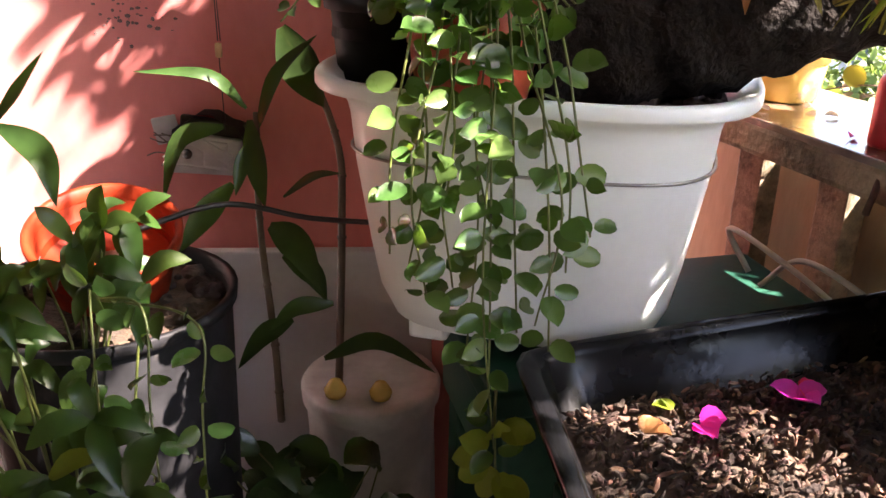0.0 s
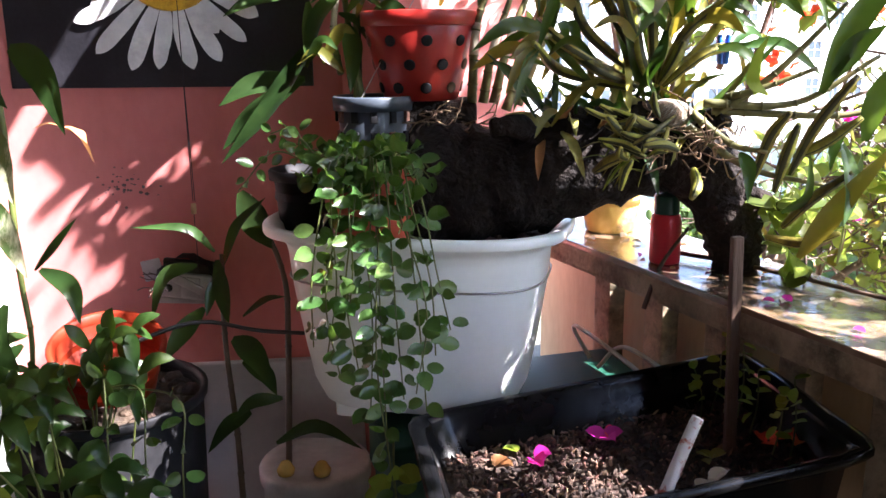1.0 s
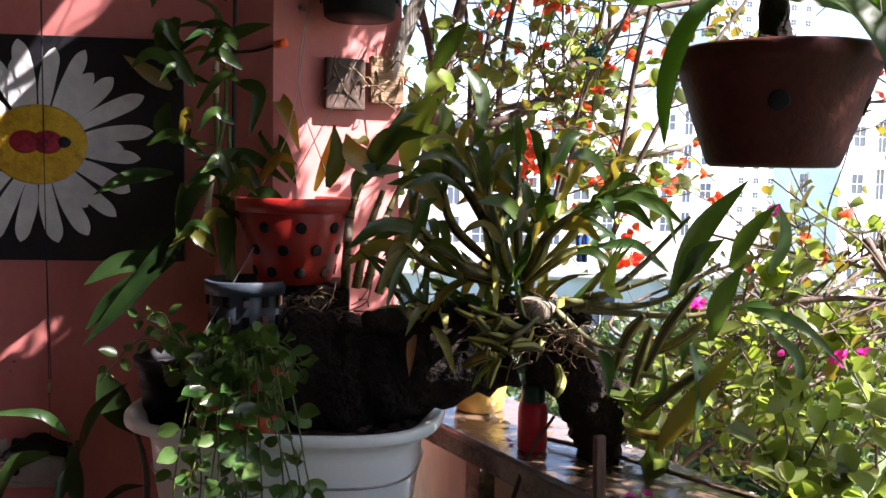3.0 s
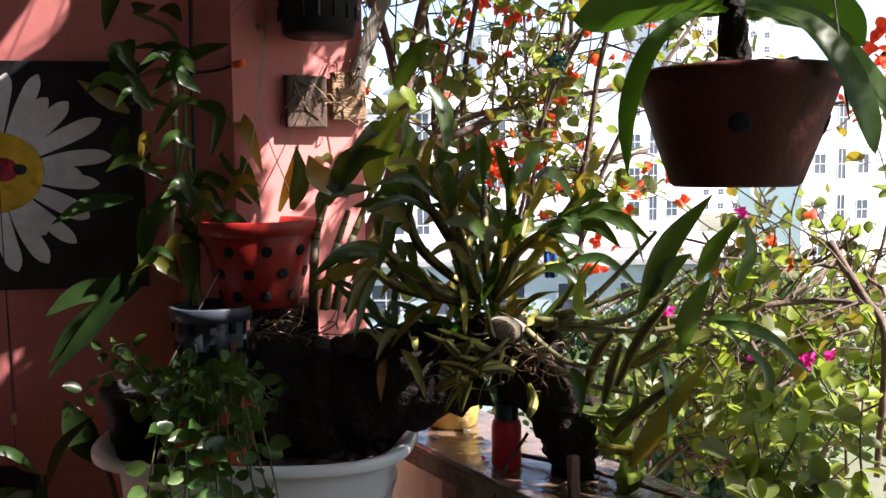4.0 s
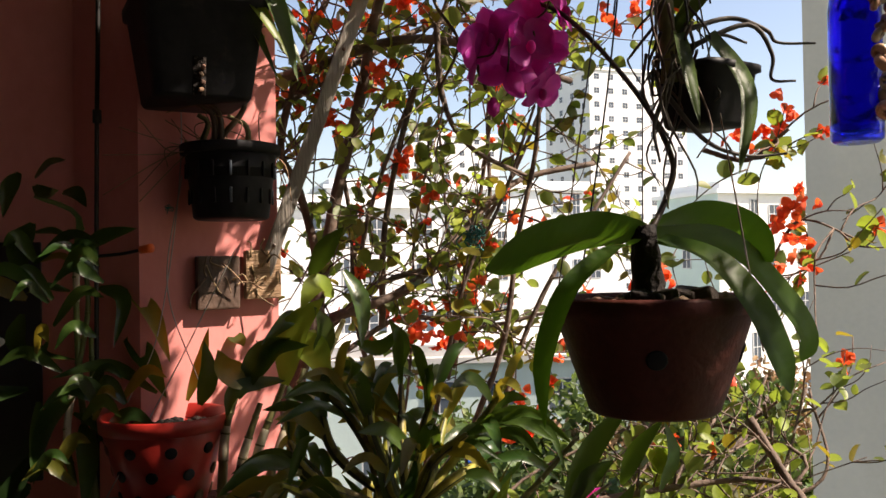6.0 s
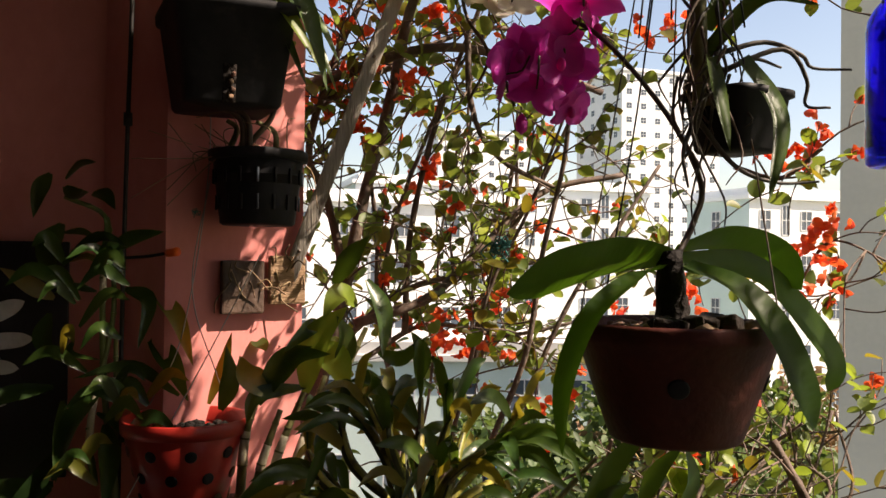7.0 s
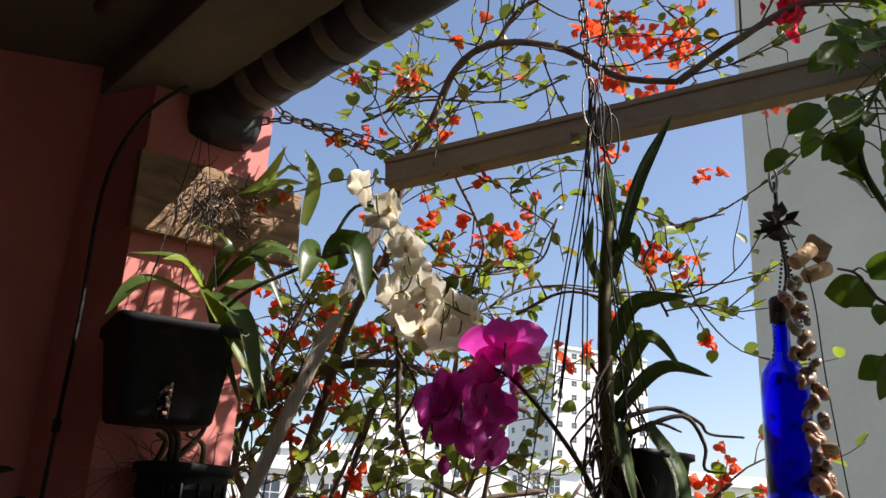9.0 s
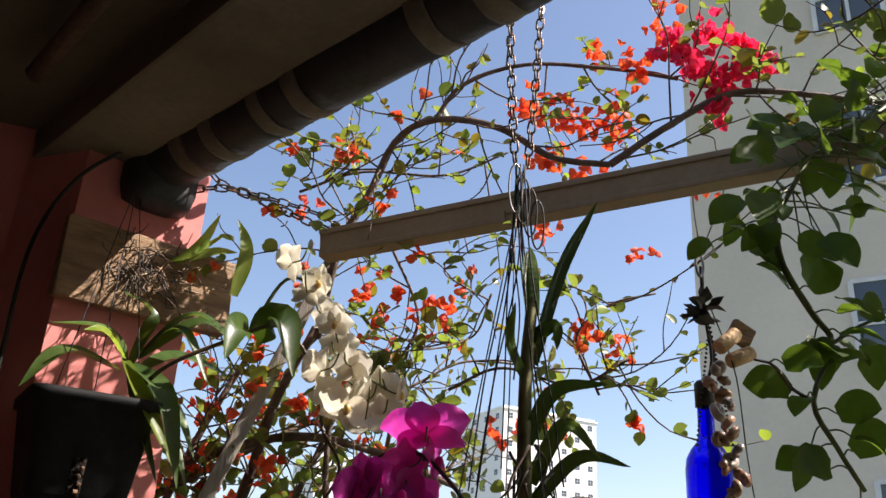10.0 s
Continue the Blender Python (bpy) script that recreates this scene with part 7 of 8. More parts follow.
for k, ln in enumerate(lengths):
    b = bmesh.new()
    rad = 0.049 + (0.0015 if k % 2 else 0.0)
    a, c = B0 + BD * pos_, B0 + BD * (pos_ + ln)
    tube(b, [a, (a + c) / 2, c], rad, rad * 0.99, 22, 6, 0.02, random.Random(k))
    part("roll_band", local(b, bl), BLIND_L if k % 2 else BLIND_D, bl)
    pos_ += ln
b = bmesh.new()
box(b, (0.115, 0.09, 0.145), Matrix.Translation(B0 - BD * 0.005 + Vector((0, 0, -0.012))) @ Matrix.Rotation(radians(27), 4, "Z"), 0.035)
part("end_bracket", local(b, bl), BLIND_D, bl)

bm = bmesh.new()
BA, BB = Vector((0.44, 1.413, 2.218)), Vector((0.94, 0.98, 2.275))
BE = BA + (BB - BA) * 2.6
xx = (BE - BA).normalized()
yy = Vector((0, 0, 1)).cross(xx).normalized()
M = Matrix((xx, yy, xx.cross(yy))).transposed().to_4x4()
M.translation = (BA + BE) / 2
bar = thing("outer_bar", "dirty beige metal bar hung out beyond the railing", "bar", (BA + BE) / 2)
for name_, size_, dz_ in (("web", ((BE - BA).length, 0.026, 0.04), 0), ("flange", ((BE - BA).length, 0.032, 0.01), 0.019), ("flange", ((BE - BA).length, 0.032, 0.01), -0.019)):
    box(bm, size_, M @ pose(0, 0, dz_), 0.002)
    part(name_, local(bm, bar), BEIGE, bar, smooth=False)
    bm = bmesh.new()
bm.free()


def link_mesh(name, ln, wd, r, material):
    b = bmesh.new()
    pts = []
    for i in range(17):
        a = 2 * math.pi * i / 16
        x = (ln / 2 - wd / 2) * (1 if math.cos(a) > 0 else -1) * min(1, abs(math.cos(a)) * 3) + wd / 2 * math.cos(a)
        pts.append((x, wd / 2 * math.sin(a), 0))
    tube(b, pts, r, r, 6, 32)
    return mesh_of(name, b, material)


def chain(label, pts, ln, wd, r, material=CHAIN, name="chain"):
    t = thing(name, label, "chain", pts[0])
    me = link_mesh("link", ln, wd, r, material)
    fine = spline(pts, 200)
    step, run, k = ln - 2.3 * r, 0.0, 0
    last = fine[0]
    for p in fine[1:]:
        run = (p - last).length
        if run >= step:
            d = (p - last).normalized()
            s = d.orthogonal().normalized()
            if k % 2:
                s = d.cross(s)
            m = Matrix((d, s, d.cross(s))).transposed().to_4x4()
            m.translation = (p + last) / 2 - Vector(t.location)
            o = new("link", me)
            o.parent = t
            o.matrix_local = m
            last, k = p, k + 1
    return t


chain("dark iron chain running from blind bracket to outer bar", [(0.205, 1.45, 2.285), (0.275, 1.448, 2.303), (0.332, 1.446, 2.293), (0.40, 1.44, 2.272), (0.465, 1.40, 2.235)], 0.022, 0.012, 0.0018)
chain("dark iron chain running from blind bracket to outer bar", [(0.25, 1.45, 2.325), (0.275, 1.45, 2.308), (0.35, 1.448, 2.30), (0.43, 1.44, 2.285), (0.468, 1.41, 2.25)], 0.02, 0.011, 0.0016)
chain("thin steel chain hanging from the edge beam", [(0.546, 0.915, 2.37), (0.55, 0.912, 2.25), (0.556, 0.91, 2.15)], 0.017, 0.009, 0.0013, CHAIN)
chain("thin steel chain hanging from the edge beam", [(0.583, 0.905, 2.37), (0.578, 0.908, 2.25), (0.571, 0.91, 2.15)], 0.017, 0.009, 0.0013, CHAIN)
for x, y in ((0.546, 0.915), (0.583, 0.905)):
    bm = bmesh.new()
    tube(bm, [(x, y, 2.36), (x, y, 2.375), (x - 0.05, y - 0.02, 2.378), (x - 0.14, y - 0.06, 2.378)], 0.0025, seg=6)
    solo("ceiling_hook", bm, WIRE, "bent steel hook fixed to the edge beam", "hook")

# strings and loops that carry the small basket and clay pot
hs = thing("hanging_strings", "bundle of dark strings and wire loops on chain ends", "string", (0.563, 0.91, 2.14))
sr = random.Random(101)
for k in range(9):
    b = bmesh.new()
    a = k * 0.7
    top = Vector((0.563 + 0.006 * math.cos(a), 0.91 + 0.006 * math.sin(a), 2.15))
    end = Vector((0.562 + (-0.075, -0.03, 0.0, 0.03, 0.055, -0.05, 0.02, 0.04, -0.01)[k], 0.91 + 0.03 * math.sin(a), (1.56, 1.80, 1.82, 1.79, 1.77, 1.79, 1.78, 1.80, 1.9)[k]))
    tube(b, [top, top.lerp(end, 0.35) + Vector((sr.uniform(-0.012, 0.012), sr.uniform(-0.006, 0.006), 0)), top.lerp(end, 0.7) + Vector((sr.uniform(-0.006, 0.006), 0, 0)), end], 0.0009, seg=5, n=16)
    part("string", local(b, hs), STRING, hs)
for k in range(4):
    b = bmesh.new()
    c = Vector((0.555 + 0.01 * k, 0.905, 2.12 - 0.012 * k))
    tube(b, [c + Vector((0.008 * math.sin(i * 0.785), 0.002 * k, 0.03 * math.cos(i * 0.785))) for i in range(9)], 0.0012, seg=5, n=24)
    part("wire_loop", local(b, hs), CABLE if k % 4 else WIRE, hs)
b = bmesh.new()
box(b, (0.006, 0.006, 0.016), pose(0.555, 0.91, 2.04), 0.0015)
part("clip", local(b, hs), CABLE, hs)

bk = thing("hanging_basket", "small black square plastic basket hung on strings", "basket", (0.615, 0.915, 1.695))
b = bmesh.new()
lathe(b, [(0.0001, 0), (0.027, 0), (0.029, 0.003), (0.035, 0.047), (0.039, 0.049), (0.039, 0.055), (0.035, 0.055), (0.027, 0.01)], 40, None, superell(7))
part("body", b, BPLAST, bk)
bk.rotation_euler = (0, 0, radians(20))

# square black pot on the pillar, and the round one below
sp_ = thing("square_pot", "square black nursery pot with slots hung on the pillar", "pot", (0.142, 1.355, 1.785))
sp_.rotation_euler = (0, 0, radians(14))
b = bmesh.new()
lathe(b, [(0.0001, 0), (0.058, 0), (0.061, 0.004), (0.076, 0.114), (0.081, 0.116), (0.082, 0.128), (0.079, 0.129), (0.073, 0.112), (0.06, 0.03)], 56, None, superell(11))
part("body", b, BPLAST, sp_)
b = bmesh.new()
soil_top(b, 0.07, 0.115, superell(11), 12, 60, 0.01)
part("filling", b, CHIP, sp_)
# solid dark block on the face, in place of a shaded notch
b = bmesh.new()
box(b, (0.017, 0.004, 0.048), pose(-0.008, -0.0625, 0.0245, 8), 0.0018)
part("drain_slot", b, BARK, sp_, "dark block standing for the shade in a drain notch")
for k in range(4):
    b = bmesh.new()
    box(b, (0.006, 0.004, 0.005), pose(-0.006 + 0.002 * (k % 2), -0.0645 - 0.0011 * k, 0.008 + 0.009 * k, 20 * k, 15 * k, 30 * k), 0.0012)
    part("bark_bit", b, CHIP, sp_)
for dx, top in ((-0.05, (0.155, 1.42, 2.25)), (0.06, (0.165, 1.42, 2.25)), (0.0, (0.16, 1.43, 2.25))):
    b = bmesh.new()
    tube(b, [(0.142 + dx, 1.33, 1.91), top], 0.0008, seg=5, n=3)
    part("hanger_wire", local(b, sp_), STRING, sp_)
rn = round_pot("round_nursery_pot", "round black slotted nursery pot with wiry roots on pillar", (0.185, 1.395, 1.638), 0.066, 0.05, 0.1, BPLAST, soil=CHIP)
for row in range(2):
    for i in range(16):
        a = i * 2 * math.pi / 16
        z = 0.03 + 0.035 * row
        r = 0.05 + 0.011 * z / 0.09 + 0.001
        b = bmesh.new()
        box(b, (0.003, 0.0035, 0.02), Matrix.Translation((r * math.cos(a), r * math.sin(a), z)) @ Matrix.Rotation(a, 4, "Z"), 0.001)
        part("slot", b, BPLAST if i % 6 else NET, rn)
wr = plant("bare_orchid", "bare orchid canes and wiry roots in nursery pot", "orchid", (0.185, 1.395, 1.73))
for k in range(34):
    b = bmesh.new()
    a = sr.uniform(0, 6.28)
    p = Vector((0.185 + 0.04 * math.cos(a), 1.39 + 0.035 * math.sin(a), 1.735))
    if k < 6:
        q = p + Vector((sr.uniform(-0.03, 0.05), -0.01, sr.uniform(0.04, 0.075)))
        tube(b, [p, (p + q) / 2 + Vector((0.012, 0, 0.01)), q], 0.0045, 0.003, 7, 8)
        part("cane", local(b, wr), CANE if k % 2 else DSTEM, wr)
    else:
        q = p + Vector((sr.uniform(-0.13, 0.05), sr.uniform(-0.03, 0.02), sr.uniform(-0.08, 0.05)))
        tube(b, [p, (p + q) / 2 + rand_dir(sr) * 0.03, q], 0.0009, 0.0006, 5, 10)
        part("root", local(b, wr), ROOT, wr)

# mounted plank with moss, two small plates on the pillar
PLX = Matrix.Rotation(radians(22), 4, "Z")


def on_pillar(x, z, off):
    """A frame on the pillar's face: x along it from its left edge, off away from it."""
    return Matrix.Translation(Vector((0.0635, 1.419, z)) + PLX @ Vector((x, -off, 0))) @ PLX


mp_ = thing("mounted_plank", "weathered wooden plank with mossy air plant roots", "plank")
mp_.matrix_world = on_pillar(0.125, 2.13, 0.014)
b = bmesh.new()
pr = random.Random(111)
box(b, (0.27, 0.022, 0.125), None, 0.003)
for v in b.verts:
    v.co.x += pr.uniform(-0.004, 0.004)
    v.co.z += pr.uniform(-0.003, 0.003)
part("plank", b, WOOD, mp_, smooth=False)
for k in range(90):
    b = bmesh.new()
    p = Vector((pr.gauss(-0.01, 0.035), -0.014, pr.gauss(0.015, 0.02)))
    q = p + Vector((pr.uniform(-0.035, 0.035), -pr.uniform(0.005, 0.035), pr.uniform(-0.055, 0.02)))
    tube(b, [p, (p + q) / 2 + rand_dir(pr) * 0.008, q], 0.0013, 0.0008, 4, 5)
    part("moss_root", b, (ROOT, TWIG, DROOT)[k % 3], mp_)
for p0, p1, p2, w in (((0.03, -0.02, 0.03), (0.06, -0.03, 0.07), (0.085, -0.03, 0.13), 0.016), ((0.03, -0.02, 0.03), (0.08, -0.035, 0.06), (0.12, -0.04, 0.07), 0.014), ((0.02, -0.02, 0.03), (0.05, -0.03, 0.05), (0.1, -0.03, 0.1), 0.012)):
    b = bmesh.new()
    blade(b, [p0, p1, p2], w, 0.4, 8, (0, -1, 0.2))
    part("leaf", b, LEAF_LT, mp_)
for x, z, w, h, m, lab in ((0.105, 1.553, 0.062, 0.075, PLATE, "rusted square plate hung on the pillar"), (0.172, 1.563, 0.055, 0.07, WOOD, "small weathered wooden plate with roots on pillar")):
    t = thing("mounting_plate", lab, "plate")
    t.matrix_world = on_pillar(x, z, 0.01)
    b = bmesh.new()
    box(b, (w, 0.012, h), None, 0.003)
    part("plate", b, m, t, smooth=False)
    for k in range(9):
        b = bmesh.new()
        p = Vector((pr.uniform(-w, w) / 2.4, -0.008, pr.uniform(-h, h) / 2.6))
        q = p + Vector((pr.uniform(-0.03, 0.03), -0.012, pr.uniform(-0.05, 0.03)))
        tube(b, [p, (p + q) / 2 + rand_dir(pr) * 0.01, q], 0.0014, 0.0009, 5, 6)
        part("root", b, ROOT, t)

# trellis lath and wires
bm = bmesh.new()
d0, d1 = Vector((0.224, 1.478, 1.55)), Vector((0.475, 1.478, 2.24))
xx = (d1 - d0).normalized()
m = Matrix((xx, Vector((0, 1, 0)), xx.cross(Vector((0, 1, 0))))).transposed().to_4x4()
m.translation = (d0 + d1) / 2
box(bm, ((d1 - d0).length, 0.012, 0.022), m, 0.002)
lath = thing("trellis_lath", "slanting weathered wooden lath outside railing, darkened for shadow", "lath", (d0 + d1) / 2)
part("lath", local(bm, lath), GREYW, lath, smooth=False)
for f in (0.08, 0.5, 0.92):
    b = bmesh.new()
    lathe(b, [(0.0001, 0.0015), (0.0025, 0.001), (0.003, -0.001)], 8, Matrix.Translation(d0.lerp(d1, f) + Vector((0, -0.0065, 0))) @ Matrix.Rotation(radians(90), 4, "X"))
    part("nail", local(b, lath), CHAIN, lath, "rusty nail head")

# cable with sprinkler nozzle on the wall
cb = thing("irrigation_cable", "black irrigation tube with orange sprinkler nozzle on wall", "hose", (0.01, 1.47, 1.6))
b = bmesh.new()
tube(b, [(0.13, 1.405, 2.33), (0.055, 1.415, 2.254), (0.014, 1.43, 2.14), (0.013, 1.435, 1.943), (0.010, 1.435, 1.78), (0.007, 1.435, 1.547), (0.005, 1.435, 1.2)], 0.0032, seg=7, n=50)
part("tube", local(b, cb), CABLE, cb)
b = bmesh.new()
tube(b, [(0.010, 1.435, 1.772), (0.010, 1.435, 1.79)], 0.006, seg=8, n=2)
part("knot", local(b, cb), CABLE, cb)
b = bmesh.new()
tube(b, [(0.006, 1.434, 1.592), (0.04, 1.43, 1.595), (0.07, 1.40, 1.6)], 0.0024, seg=7, n=8)
part("branch_tube", local(b, cb), CABLE, cb)
b = bmesh.new()
tube(b, [(0.068, 1.402, 1.5995), (0.082, 1.39, 1.6015)], 0.0055, 0.0062, 10, 3)
part("nozzle", local(b, cb), NOZZLE, cb, "orange sprinkler nozzle")
for pts in ([(0.10, 1.43, 1.98), (0.12, 1.42, 1.75), (0.09, 1.41, 1.5), (0.05, 1.39, 1.4)], [(0.12, 1.42, 1.7), (0.1, 1.41, 1.55), (0.14, 1.4, 1.42)], [(0.19, 1.41, 1.6), (0.10, 1.36, 1.42), (-0.02, 1.29, 1.2)]):
    bm = bmesh.new()
    tube(bm, pts, 0.0008, seg=5, n=24)
    solo("thin_wire", bm, WIRE, "thin slack wire in front of the pillar", "wire", "slack wires")

# ceiling pole
bm = bmesh.new()
tube(bm, [(-0.01, 1.27, 2.335), (0.11, 0.98, 2.34), (0.29, 0.55, 2.345)], 0.013, 0.014, 10, 10, 0.05, pr)
solo("ceiling_pole", bm, STAKE, "dark wooden pole fixed under the ceiling", "pole")

# ---- blue bottle with shells ----
BX = Vector((0.928, 1.10, 1.712))
bo = thing("blue_bottle", "cobalt blue glass bottle hung upright with shells", "bottle", BX)
b = bmesh.new()
lathe(b, [(0.0001, 0.004), (0.03, 0.0), (0.0355, 0.004), (0.0365, 0.012), (0.0365, 0.178), (0.034, 0.194), (0.026, 0.208), (0.0165, 0.218), (0.0135, 0.228), (0.0128, 0.288), (0.0145, 0.29), (0.0145, 0.299), (0.0125, 0.3), (0.0105, 0.298), (0.0105, 0.225), (0.024, 0.2), (0.0335, 0.178), (0.0335, 0.014), (0.0001, 0.012)], 40, Matrix.Diagonal((0.84, 0.84, 0.91, 1)))
part("glass", b, BLUEG, bo)
b = bmesh.new()
lathe(b, [(0.0001, 0.246), (0.0132, 0.246), (0.0132, 0.278), (0.010, 0.282), (0.0001, 0.282)], 20)
part("stopper", b, CABLE, bo)
for pts in ([(0.932, 1.097, 1.99), (0.940, 1.095, 2.03), (0.925, 1.085, 2.09), (0.92, 1.08, 2.155)], [(0.93, 1.1, 1.99), (0.948, 1.1, 2.03), (0.93, 1.09, 2.09), (0.922, 1.08, 2.155)]):
    b = bmesh.new()
    tube(b, pts, 0.0022, seg=6, n=10)
    part("cord", local(b, bo), CABLE, bo)
for dx in (-0.035, 0.028):
    for k in range(28):
        b = bmesh.new()
        f = k / 27
        bmesh.ops.create_icosphere(b, subdivisions=1, radius=0.0022, matrix=Matrix.Translation((0.925 + dx * f * 0.9 - 0.928, 1.075 - 1.10, 2.07 - 0.17 * f - 1.712)))
        part("bead", b, CABLE, bo)
bm = bmesh.new()
tube(bm, [(0.915 + 0.006 * math.sin(i * 0.785), 1.075, 2.155 + 0.018 * math.cos(i * 0.785)) for i in range(9)], 0.002, seg=6, n=24)
tube(bm, [(0.918, 1.075, 2.172), (0.9, 1.06, 2.24), (0.885, 1.035, 2.29)], 0.0011, seg=5, n=6)
tube(bm, [(0.918, 1.075, 2.172), (0.935, 1.04, 2.25), (0.93, 1.01, 2.30)], 0.0011, seg=5, n=6)
solo("wire_hanger", bm, WIRE, "wire loop and link tied over the outer bar", "hanger")


def shell_mesh(turns, r_end, seed):
    b = bmesh.new()
    n = 30
    pts = []
    for i in range(n + 1):
        f = i / n
        a = turns * 2 * math.pi * f
        q = r_end * (0.06 + 0.78 * f ** 1.2)
        pts.append((q * math.cos(a), q * math.sin(a), r_end * 0.9 * (1 - f)))
    tube(b, pts, r_end * 0.14, r_end * 0.62, 10, 44)
    return mesh_of("snail_shell", b, SHELL_D if seed % 4 == 0 else SHELL)


SH = [shell_mesh(2.2, r, k) for k, r in enumerate((0.0105, 0.0092, 0.0115, 0.0098, 0.0086))]
zr = random.Random(121)
for k in range(24):
    z = 2.0 - 0.27 * k / 23
    x = 0.92 + 0.014 * math.sin(k * 2.2) + 0.024 * k / 23
    o = tagged(new("snail_shell", SH[k % 5]), "brown snail shell threaded on string beside blue bottle", "shell", "shells on string")
    o.matrix_world = pose(x, 1.058 + zr.uniform(-0.008, 0.006), z, zr.uniform(0, 360), zr.uniform(0, 360), zr.uniform(0, 360))
bm = bmesh.new()
tube(bm, [(0.93, 1.075, 2.09), (0.95, 1.06, 2.0), (0.96, 1.06, 1.88), (0.98, 1.06, 1.72)], 0.001, seg=5, n=20)
solo("shell_string", bm, STRING, "thin string that carries snail shells", "string")
for x, z, rx in ((0.945, 2.045, 50), (0.965, 2.025, 65)):
    bm = bmesh.new()
    lathe(bm, [(0.0001, -0.02), (0.0095, -0.02), (0.0105, -0.018), (0.0105, 0.018), (0.0095, 0.02), (0.0001, 0.02)], 18)
    o = solo("cork", bm, CORK, "wine cork tied above the blue bottle", "cork", "corks")
    o.matrix_world = pose(x, 1.065, z, 0, rx, 0)
bm = bmesh.new()
for k in range(18):
    p = Vector((0.91, 1.07, 2.085)) + rand_dir(zr) * 0.008
    d = Vector((-1 + zr.uniform(-0.3, 1.6), zr.uniform(-0.5, 0.2), zr.uniform(-0.5, 0.5))).normalized()
    blade(bm, [p, p + d * 0.014 + rand_dir(zr) * 0.006, p + d * 0.03], 0.015, 0.4, 6, rand_dir(zr), wave=0.15)
solo("dry_foliage", bm, DROOT, "crumpled dry grey leaves tied above bottle", "leaves")
bm = bmesh.new()
box(bm, (0.035, 0.012, 0.03), pose(0.972, 1.07, 2.06, 10, 25, 0), 0.003)
solo("driftwood_chip", bm, WOOD, "pale wood chip tied above blue bottle", "wood", smooth=False)

# ---- painting on the pink wall ----
pn = thing("painting", "black canvas painted with large white daisy and yellow centre", "painting", (-0.308, 1.503, 1.449))
b = bmesh.new()
box(b, (0.468, 0.008, 0.33), pose(0, -0.008, 0), 0.0015)
part("canvas", b, CANVAS_B, pn, smooth=False)
DC = Vector((0.027, -0.013, 0.006))
dz = random.Random(131)
for ring, cnt in ((1, 20), (0, 7)):
    for k in range(cnt):
        a = 2 * math.pi * (k + 0.5 * ring + dz.uniform(-0.12, 0.12)) / cnt
        d = Vector((math.cos(a), 0, math.sin(a)))
        r = dz.uniform(0.11, 0.135) if ring == 0 else dz.uniform(0.142, 0.172)
        b = bmesh.new()
        p0, p2 = DC + d * 0.045, DC + d * r
        p2.x = max(-0.228, min(0.228, p2.x))
        p2.z = max(-0.158, min(0.158, p2.z))
        p0.y = p2.y = -0.0135 - 0.0012 * ring - 0.0001 * k
        blade(b, [p0, (p0 + p2) / 2 + Vector((d.z, 0, -d.x)) * dz.uniform(-0.004, 0.004), p2], dz.uniform(0.021, 0.028), 0.02, 26, (0, -1, 0), base=0.45, tip=5.0, widest=0.6)
        part("painted_petal", b, CANVAS_W, pn)
b = bmesh.new()
lathe(b, [(0.0001, 0.003), (0.03, 0.0027), (0.06, 0.002), (0.064, 0.0)], 40, Matrix.Translation(DC + Vector((0, -0.003, 0))) @ Matrix.Rotation(radians(90), 4, "X") @ Matrix.Diagonal((1.1, 0.92, 1, 1)))
part("painted_centre", b, CANVAS_Y, pn, "yellow dabbed paint")
for dx, w_, m_ in ((-0.018, 0.019, CANVAS_R), (0.014, 0.019, CANVAS_R), (0.037, 0.009, CANVAS_B)):
    b = bmesh.new()
    lathe(b, [(0.0001, 0.0015), (w_ * 0.85, 0.0012), (w_, 0.0)], 24, Matrix.Translation(DC + Vector((dx, -0.006, 0.004))) @ Matrix.Rotation(radians(90), 4, "X") @ Matrix.Diagonal((1.15, 0.9, 1, 1)))
    part("painted_spot", b, m_, pn, "dark red dabbed paint" if m_ is CANVAS_R else "black dab of paint")

# wire with bead in front of the painting, socket box below
wb = thing("hanging_wire", "thin twisted wire with small bead hanging on wall", "wire", (-0.264, 1.468, 1.7))
for dx in (0.0, 0.003):
    b = bmesh.new()
    tube(b, [(-0.268 + dx, 1.466, 1.9), (-0.266, 1.466, 1.4), (-0.265 + dx, 1.466, 1.11)], 0.0007, seg=5, n=6)
    part("wire", local(b, wb), STRING, wb)
b = bmesh.new()
lathe(b, [(0.0001, -0.009), (0.004, -0.008), (0.0045, 0), (0.004, 0.008), (0.0001, 0.009)], 10, Matrix.Translation((-0.265, 1.466, 1.099)))
part("bead", local(b, wb), CORK, wb)
b = bmesh.new()
tube(b, [(-0.265, 1.466, 1.09), (-0.265, 1.468, 1.0)], 0.0007, seg=5, n=3)
part("wire", local(b, wb), STRING, wb)
sk = thing("socket_box", "battered grey socket box with loose wires on wall", "socket", (-0.294, 1.485, 0.972))
sk.rotation_euler = (0, radians(6), 0)
b = bmesh.new()
box(b, (0.088, 0.03, 0.042), None, 0.004)
part("box", b, SOCKET, sk)
b = bmesh.new()
box(b, (0.03, 0.006, 0.034), pose(0.014, -0.017, 0), 0.003)
part("switch", b, SOCKET, sk)
b = bmesh.new()      # bent dark cover that stands over the open top
